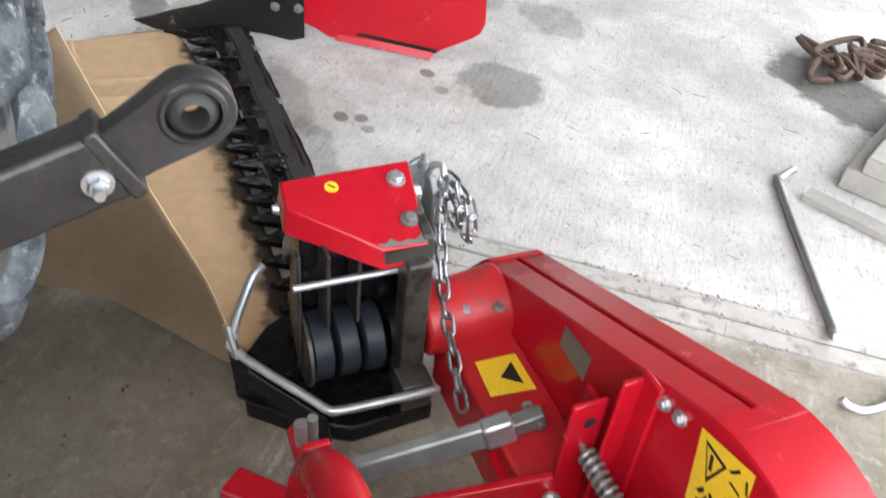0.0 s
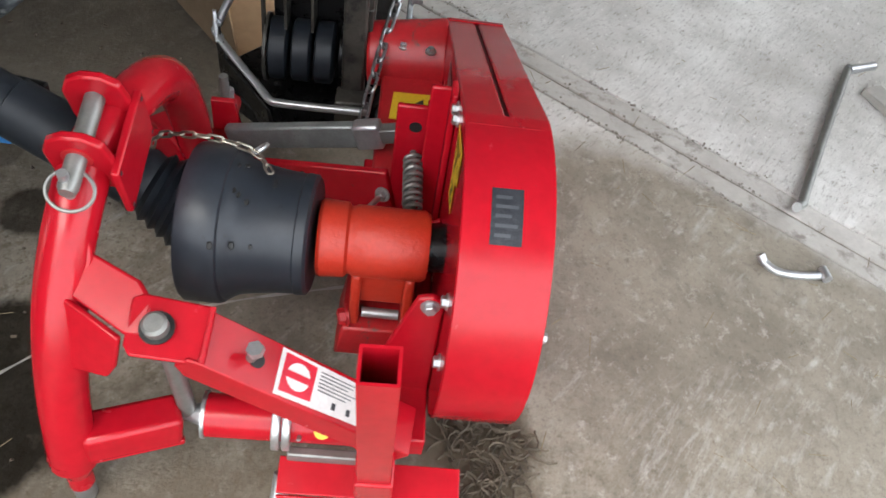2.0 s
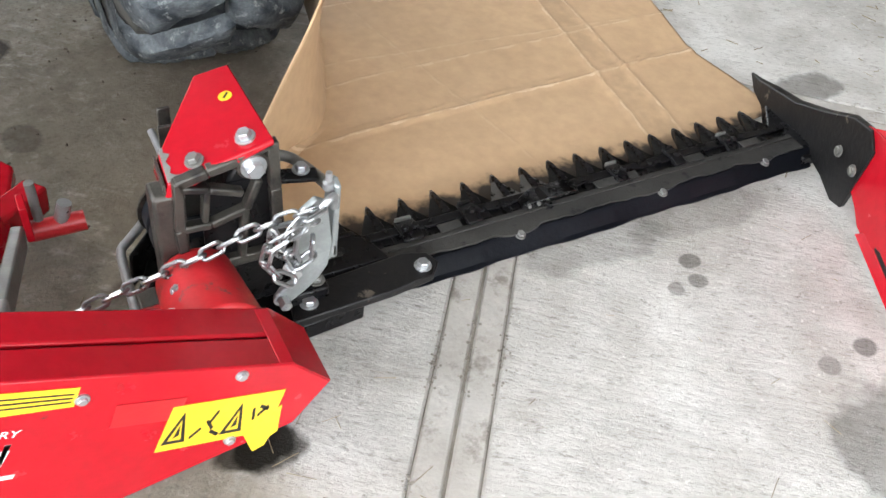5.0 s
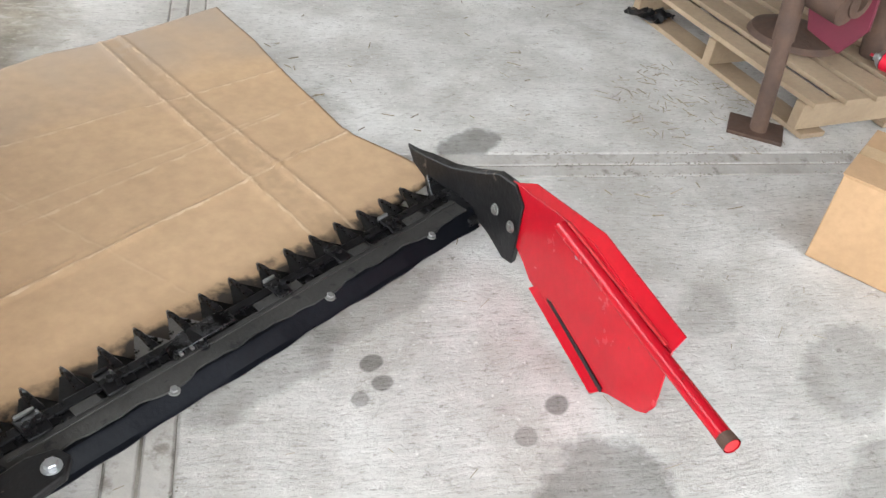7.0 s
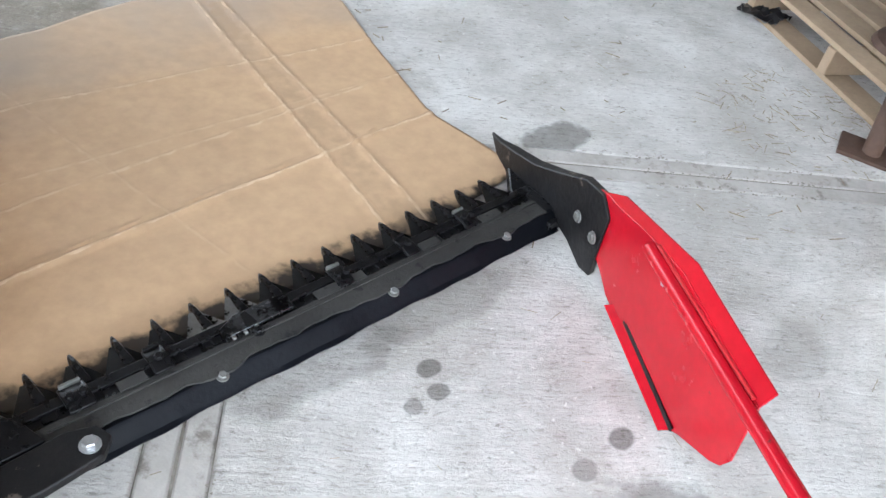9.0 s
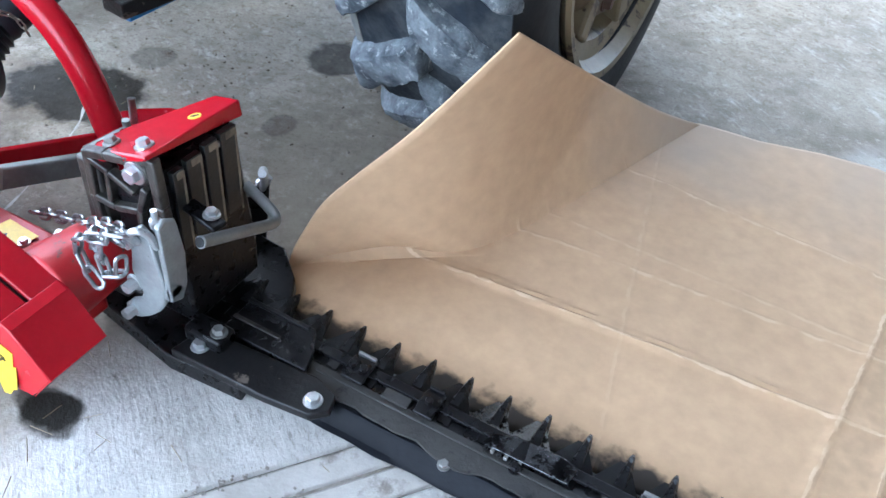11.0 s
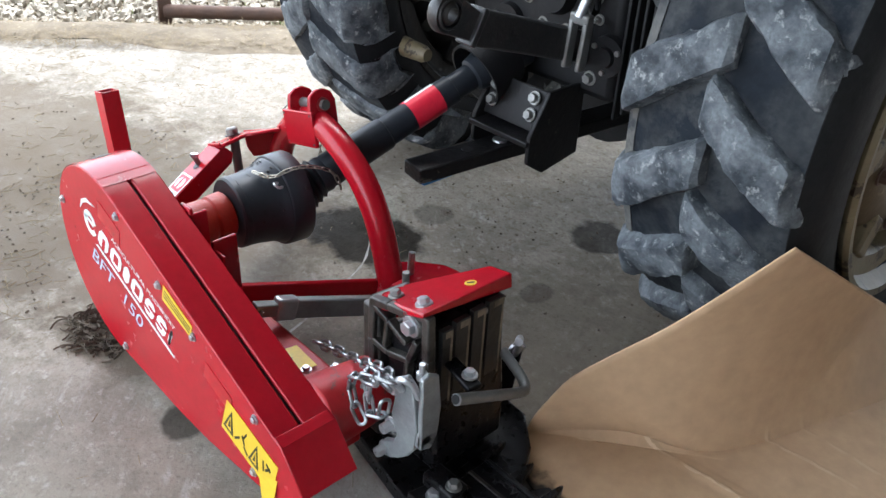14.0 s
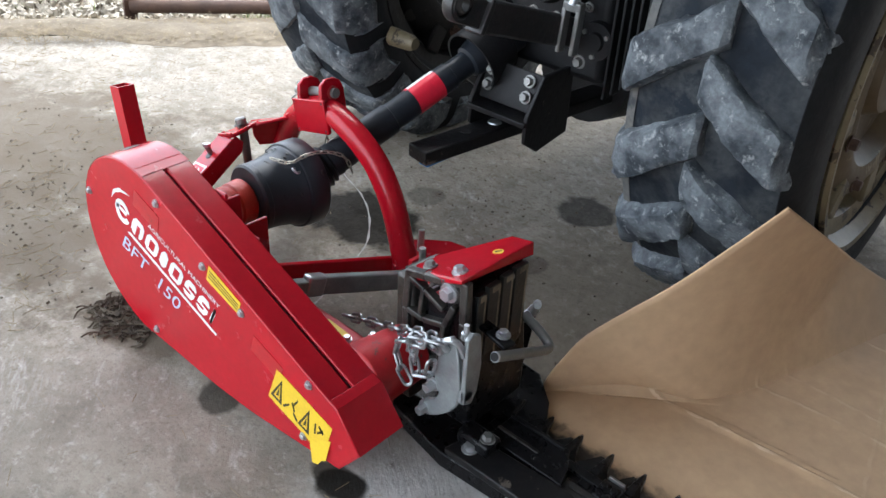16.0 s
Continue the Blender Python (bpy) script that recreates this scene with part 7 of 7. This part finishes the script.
for p in ((1.2295, -0.265, 0.122), (1.203, -0.330, 0.122)):
    part("shoe_bolt", bolt(B(), p, (-0.9, 0.42, 0), 0.010, 0.006), DULL_STEEL, shoe)
gbd = upright(B(), [(0.0, 0.07), (0.0, 0.2), (0.04, 0.218), (0.107, 0.228), (0.2, 0.250), (0.35, 0.284), (0.635, 0.272), (0.645, 0.145), (0.632, 0.112), (0.609, 0.092), (0.524, 0.044), (0.48, 0.010), (0.2, 0.030), (0.163, 0.034), (0.127, 0.055), (0.091, 0.069)], 0.004)
board = part("grass_board", gbd, RED, mower, "red sheet steel grass board standing on edge", bevel=0.001)
fl2 = B()
plate(fl2, [bd(0.045, 0.22), bd(0.107, 0.229), bd(0.2, 0.251), bd(0.35, 0.285), bd(0.635, 0.273), bd(0.64, 0.308, -0.012), bd(0.36, 0.312, -0.012), bd(0.10, 0.252, -0.008)], 0.003)
part("top_flange", fl2, RED, board)
part("bottom_edge", plate(B(), [bd(0.255, 0.052, 0.0055), bd(0.505, 0.030, 0.0055), bd(0.505, 0.041, 0.0055), bd(0.255, 0.064, 0.0055)], 0.003), BLACK_PAINT, board, "black worn lower edge")
pipe = part("stick_pipe", tube(B(), [bd(0.25, 0.252, 0.016), bd(0.628, 0.262, 0.018), (0.829, -1.000, 0.290)], 0.0140, 18, caps=False), RED, board, "red steel tube with a bare open end")
part("pipe_end", tube(B(), [(0.8385, -0.983, 0.2885), (0.829, -1.000, 0.290)], 0.0146, 18, caps=False), RUST, pipe)
part("pipe_bore", tube(B(), [(0.8385, -0.983, 0.2885), (0.8293, -0.9995, 0.28995)], 0.0122, 18), RED_WORN, pipe)
part("weld_strip", tube(B(), [bd(0.26, 0.266, 0.006), bd(0.62, 0.276, 0.006)], 0.004, 8), RED_WORN, board)
for p in (bd(0.255, 0.240, 0.005), bd(0.318, 0.228, 0.005)):
    part("board_bolt", bolt(B(), p, BN, 0.009, 0.006), ZINC, board)
part("board_bend", tube(B(), [bd(0.236, 0.21, 0.0), bd(0.232, 0.16, 0.001), bd(0.225, 0.11, 0.0)], 0.005, 8), RED_WORN, board)
part("fold_strip", plate(B(), [bd(0.20, 0.05, 0.004), bd(0.50, 0.028, 0.004), bd(0.485, 0.008, 0.016), bd(0.185, 0.03, 0.016)], 0.003), RED, board)


# ---- loose things on the floor ----
key = thing("bent_steel_bar", (-0.1, -1.2, 0), "grey steel bar with bent ends lying on the floor", "steel bar")
part("bar", tube(B(), smooth_line([(-0.372, -1.085, 0.03), (-0.352, -1.10, 0.013), (-0.334, -1.118, 0.011), (-0.31, -1.128, 0.011), (-0.1, -1.235, 0.011), (0.16, -1.372, 0.011), (0.175, -1.385, 0.012)], 5), 0.0105, 14), DULL_STEEL, key)
part("crank", tube(B(), [(0.17, -1.38, 0.013), (0.19, -1.43, 0.014), (0.20, -1.455, 0.014)], [0.012, 0.010, 0.012], 14), ZINC, key, "bright steel end")

pin = thing("bent_pin", (-0.53, -1.0, 0), "short zinc bent pin lying on the floor", "pin")
part("rod", tube(B(), smooth_line([(-0.505, -0.978, 0.02), (-0.516, -0.988, 0.010), (-0.536, -1.012, 0.008), (-0.540, -1.060, 0.008), (-0.535, -1.098, 0.008)], 5), 0.0085, 12), ZINC, pin)
part("pin_end", tube(B(), [(-0.520, -1.102, 0.012), (-0.548, -1.106, 0.012)], 0.010, 10), ZINC, pin)

blk = thing("wooden_block", (0.3, -1.72, 0), "grey weathered timber blocks lying on the floor", "timber")
part("block", beam(B(), (0.0, -1.60, 0.035), (0.28, -2.12, 0.035), 0.26, 0.066), GREY_WOOD, blk, bevel=0.004)
part("block_top", beam(B(), (-0.005, -1.60, 0.093), (0.27, -2.10, 0.093), 0.19, 0.05), GREY_WOOD, blk, bevel=0.004)
single("loose_board", beam(B(), (0.10, -1.415, 0.011), (-0.28, -1.58, 0.011), 0.055, 0.02), GREY_WOOD, "grey split board lying on the floor", "timber", bevel=0.002)
rag = B()
rnd = random.Random(8)
for k in range(9):
    a = Vector((0.72 + rnd.uniform(-0.06, 0.06), -2.14 + rnd.uniform(-0.2, 0.16), 0.02))
    pts = [a + Vector((rnd.uniform(-0.12, 0.12), rnd.uniform(-0.12, 0.12), rnd.uniform(0, 0.03))) for _ in range(5)]
    tube(rag, smooth_line(pts, 5), 0.012, 7)
single("old_rope", rag, RUST, "dirty brown rope heaped on the floor", "rope")


# ---- pallet with old implement, carton and can ----
PA = Vector((2.43, -0.57, 0))
PU = Vector((0.80, -0.40, 0)).normalized()
PV = Vector((0.42, 0.80, 0)).normalized()
PV = (PV - PU * PV.dot(PU)).normalized()
pallet = thing("pallet", PA, "weathered softwood shipping pallet lying on the floor", "pallet")


def pal(u, v, z):
    return PA + PU * u + PV * v + Vector((0, 0, z))


for u in (0.045, 0.5, 0.96):
    part("runner", beam(B(), pal(0, 0.045 if u < 0.1 else (0.5 if u < 0.6 else 0.96), 0.068), pal(1.2, 0.045 if u < 0.1 else (0.5 if u < 0.6 else 0.96), 0.068), 0.04, 0.09), WOOD, pallet, bevel=0.004)
for k in range(9):
    u = 0.05 + k * 0.137
    part("deck_board", beam(B(), pal(u, -0.005, 0.123), pal(u, 1.01, 0.123), 0.10 + 0.012 * (k % 3 - 1), 0.018), WOOD, pallet, bevel=0.002)
for k in range(4):
    u = 0.06 + k * 0.36
    part("bottom_board", beam(B(), pal(u, 0.0, 0.012), pal(u, 1.0, 0.012), 0.10, 0.018), WOOD, pallet, bevel=0.002)

imp = thing("old_implement", pal(0.45, 0.55, 0.13), "rusty old iron implement with tube legs standing on the pallet", "implement")
part("leg", tube(B(), [(2.37, -0.46, 0.004), (2.50, -0.36, 0.62)], 0.027, 16), RUST, imp)
part("leg_foot", beam(B(), (2.405, -0.53, 0.006), (2.345, -0.37, 0.006), 0.13, 0.012), RUST, imp, bevel=0.002)
part("leg_sleeve", tube(B(), [(2.425, -0.415, 0.28), (2.50, -0.36, 0.62)], 0.033, 16), RUST, imp)
part("cross_tube", tube(B(), [(2.45, -0.55, 0.42), (2.62, -0.05, 0.46)], 0.05, 16), RUST, imp)
part("disc", lathe(B(), [(0, 0), (0, 0.16), (0.02, 0.15), (0.05, 0.05), (0.05, 0)], pal(0.28, 0.42, 0.14), (0, 0, 1), 28), RUST, imp)
part("body", box(B(), (2.88, -0.40, 0.28), (3.2, 0.1, 0.7)), RUST, imp, bevel=0.03)
part("side_plate", slab(B(), [(-0.52, 0.20), (-0.40, 0.24), (-0.36, 0.36), (-0.42, 0.5), (-0.56, 0.5), (-0.58, 0.3)], "x", 2.70, 2.72), material("maroon_paint", (0.14, 0.012, 0.03), 0.5, 0, (0.08, 0.01, 0.02), 12, 0.6), imp, bevel=0.004)
for p in ((0.5, 0.25), (0.95, 0.35), (0.75, 0.75)):
    part("leg", tube(B(), [pal(p[0], p[1], 0.13), pal(p[0] - 0.05, p[1] + 0.05, 0.6)], 0.045, 14), RUST, imp)
part("hub_ring", lathe(B(), [(-0.03, 0.03), (-0.03, 0.05), (0.03, 0.05), (0.03, 0.03), (-0.03, 0.03)], (2.50, -0.54, 0.44), (0.3, 1, 0), 20), RUST, imp)

bx = thing("carton", (1.847, -0.825, 0), "brown taped cardboard carton standing on the floor", "box")
BU = Vector((0.05, -1.0, 0)).normalized()
BV = Vector((-BU.y, BU.x, 0))
if BV.x < 0:
    BV = -BV
c0 = Vector((1.847, -0.825, 0))


def bxp(u, v, z):
    return c0 + BU * u + BV * v + Vector((0, 0, z))


cb2 = B()
vs = [cb2.verts.new(bxp(u, v, z)) for z in (0.002, 0.25) for u, v in ((0, 0), (0.46, 0), (0.46, 0.30), (0, 0.30))]
for f in ((3, 2, 1, 0), (4, 5, 6, 7), (0, 1, 5, 4), (1, 2, 6, 5), (2, 3, 7, 6), (3, 0, 4, 7)):
    cb2.faces.new([vs[k] for k in f])
part("body", cb2, CARD_DARK, bx, bevel=0.004)
part("flap", plate(B(), [bxp(-0.003, -0.003, 0.252), bxp(0.463, -0.003, 0.252), bxp(0.463, 0.147, 0.254), bxp(-0.003, 0.147, 0.254)], 0.003), CARD_DARK, bx)
part("flap", plate(B(), [bxp(-0.003, 0.152, 0.254), bxp(0.463, 0.152, 0.254), bxp(0.463, 0.303, 0.252), bxp(-0.003, 0.303, 0.252)], 0.003), CARD_DARK, bx)
part("tape", plate(B(), [bxp(0.0, 0.12, 0.2585), bxp(0.46, 0.12, 0.2585), bxp(0.46, 0.18, 0.2585), bxp(0.0, 0.18, 0.2585)], 0.0008), material("clear_brown_tape", (0.46, 0.32, 0.19), 0.4, 0, (0.36, 0.24, 0.13), 20, 0.6, spec=0.3), bx, "shiny brown packing tape")

can = thing("spray_can", Vector((2.89, -0.69, 0.133)), "red and black spray can lying on the pallet", "can")
q0, q1 = Vector((2.893, -0.623, 0.167)), Vector((2.868, -0.76, 0.167))
cd = (q1 - q0).normalized()
part("can_body", lathe(B(), [(0, 0), (0.0, 0.03), (0.004, 0.033), (0.19, 0.033), (0.195, 0.03), (0.195, 0)], q0, cd, 24), BLACK_FILM, can)
part("can_band", lathe(B(), [(0.005, 0.0334), (0.08, 0.0334)], q0, cd, 24), RED_INK, can)
part("can_dome", lathe(B(), [(0, 0.032), (-0.012, 0.026), (-0.02, 0.016), (-0.022, 0.012), (-0.03, 0.012), (-0.03, 0)], q0, cd, 20), ZINC, can)
part("nozzle", lathe(B(), [(-0.03, 0), (-0.03, 0.006), (-0.045, 0.005), (-0.045, 0)], q0, cd, 12), RED_INK, can)

bag = B()
bmesh.ops.create_grid(bag, x_segments=10, y_segments=10, size=0.075)
for v in bag.verts:
    v.co += Vector((2.87, 0.23, 0.03 + 0.03 * noise.noise(v.co * 40)))
single("plastic_scrap", bag, BLACK_FILM, "crumpled black plastic film lying on the floor", "plastic")


def straw_bits(name, count, seed, spots, mat, label, thin=0.0012):
    rnd = random.Random(seed)
    verts, faces = [], []
    for _ in range(count):
        cx, cy, r = rnd.choice(spots)
        d = r * math.sqrt(rnd.random())
        a = rnd.uniform(0, 2 * math.pi)
        p = Vector((cx + d * math.cos(a), cy + d * math.sin(a), 0.0035 + rnd.uniform(0, 0.004)))
        b = rnd.uniform(0, 2 * math.pi)
        L = rnd.uniform(0.01, 0.05) if name != "dirt_crumbs" else rnd.uniform(0.002, 0.009)
        e = Vector((math.cos(b), math.sin(b), rnd.uniform(-0.02, 0.1))) * L
        s = Vector((-math.sin(b), math.cos(b), 0)) * thin
        k = len(verts)
        up = Vector((0, 0, thin * 1.4))
        verts += [p - s, p + s, p + up, p + e - s, p + e + s, p + e + up]
        faces += [(k, k + 1, k + 4, k + 3), (k + 1, k + 2, k + 5, k + 4), (k + 2, k, k + 3, k + 5), (k, k + 2, k + 1), (k + 3, k + 4, k + 5)]
    me = bpy.data.meshes.new(name)
    me.from_pydata(verts, [], faces)
    ob = new(name, me)
    finish(ob, mat)
    return tagged(ob, label, "straw", kind="stuff")


straw_bits("straw_litter", 240, 11, [(0.6, -1.0, 1.3), (2.0, -0.6, 1.0), (-0.9, -0.5, 0.8), (-1.5, 0.2, 1.0), (-0.5, -0.8, 0.6)], STRAW, "loose straw bits scattered over the concrete", 0.0007)
straw_bits("slab_edge_straw", 900, 12, [(-2.2, -0.1, 0.5), (-1.75, -0.1, 0.35), (-1.55, -0.35, 0.3), (-1.3, -0.6, 0.22), (-2.6, 0.5, 0.5), (-3.0, 0.1, 0.3), (2.35, -0.25, 0.3)], STRAW, "dry straw blown along the slab edge", 0.001)


def chaff_heap(name, cx, cy, rx, ry, h, seed):
    rnd = random.Random(seed)
    verts, faces = [], []
    for _ in range(340):
        a, d = rnd.uniform(0, 2 * math.pi), math.sqrt(rnd.random())
        top = h * (1 - d * d) * rnd.random()
        p = Vector((cx + rx * d * math.cos(a), cy + ry * d * math.sin(a), 0.003 + top))
        b = rnd.uniform(0, 2 * math.pi)
        e = Vector((math.cos(b), math.sin(b), rnd.uniform(-0.5, 0.5))) * rnd.uniform(0.006, 0.022)
        s = Vector((-math.sin(b), math.cos(b), 0)) * 0.0012
        k = len(verts)
        q = p + e
        q.z = max(q.z, 0.003)
        verts += [p - s, p + s, p + Vector((0, 0, 0.003)), q - s, q + s, q + Vector((0, 0, 0.003))]
        faces += [(k, k + 1, k + 4, k + 3), (k + 1, k + 2, k + 5, k + 4), (k + 2, k, k + 3, k + 5)]
    for _ in range(70):
        a, d = rnd.uniform(0, 2 * math.pi), math.sqrt(rnd.random()) * 1.1
        c = Vector((cx + rx * d * math.cos(a), cy + ry * d * math.sin(a), 0.004 + 2.2 * h * max(0.0, 1 - d) * rnd.random()))
        b, turn, step = rnd.uniform(0, 2 * math.pi), rnd.uniform(-0.9, 0.9), rnd.uniform(0.006, 0.012)
        prev = None
        for _ in range(7):
            w = Vector((-math.sin(b), math.cos(b), 0)) * 0.0016
            k = len(verts)
            verts += [c - w, c + w, c + Vector((0, 0, 0.0035))]
            if prev is not None:
                faces += [(prev, prev + 1, k + 1, k), (prev + 1, prev + 2, k + 2, k + 1), (prev + 2, prev, k, k + 2)]
            prev = k
            c = c + Vector((math.cos(b), math.sin(b), 0)) * step
            c.z = max(0.003, c.z + rnd.uniform(-0.003, 0.003))
            b += turn
    me = bpy.data.meshes.new(name)
    me.from_pydata(verts, [], faces)
    ob = new(name, me)
    finish(ob, DIRT)
    return tagged(ob, "dark clotted grass clippings lying under the belt case", "chaff", kind="stuff")


straw_bits("twigs", 60, 31, [(1.8, 0.25, 0.8), (2.2, 0.5, 0.8), (2.0, -0.2, 0.5)], STRAW, "dry twigs and stalks scattered on the concrete", 0.0014)
straw_bits("dirt_crumbs", 420, 32, [(-1.45, -0.45, 0.35), (-1.7, -0.15, 0.45), (-2.0, -0.3, 0.5), (-0.25, 0.6, 0.5), (-1.0, 0.6, 0.5)], DIRT, "dark crumbs of earth lying on the concrete", 0.0028)
chaff_heap("chaff_heap", -0.97, -0.43, 0.10, 0.065, 0.009, 21)
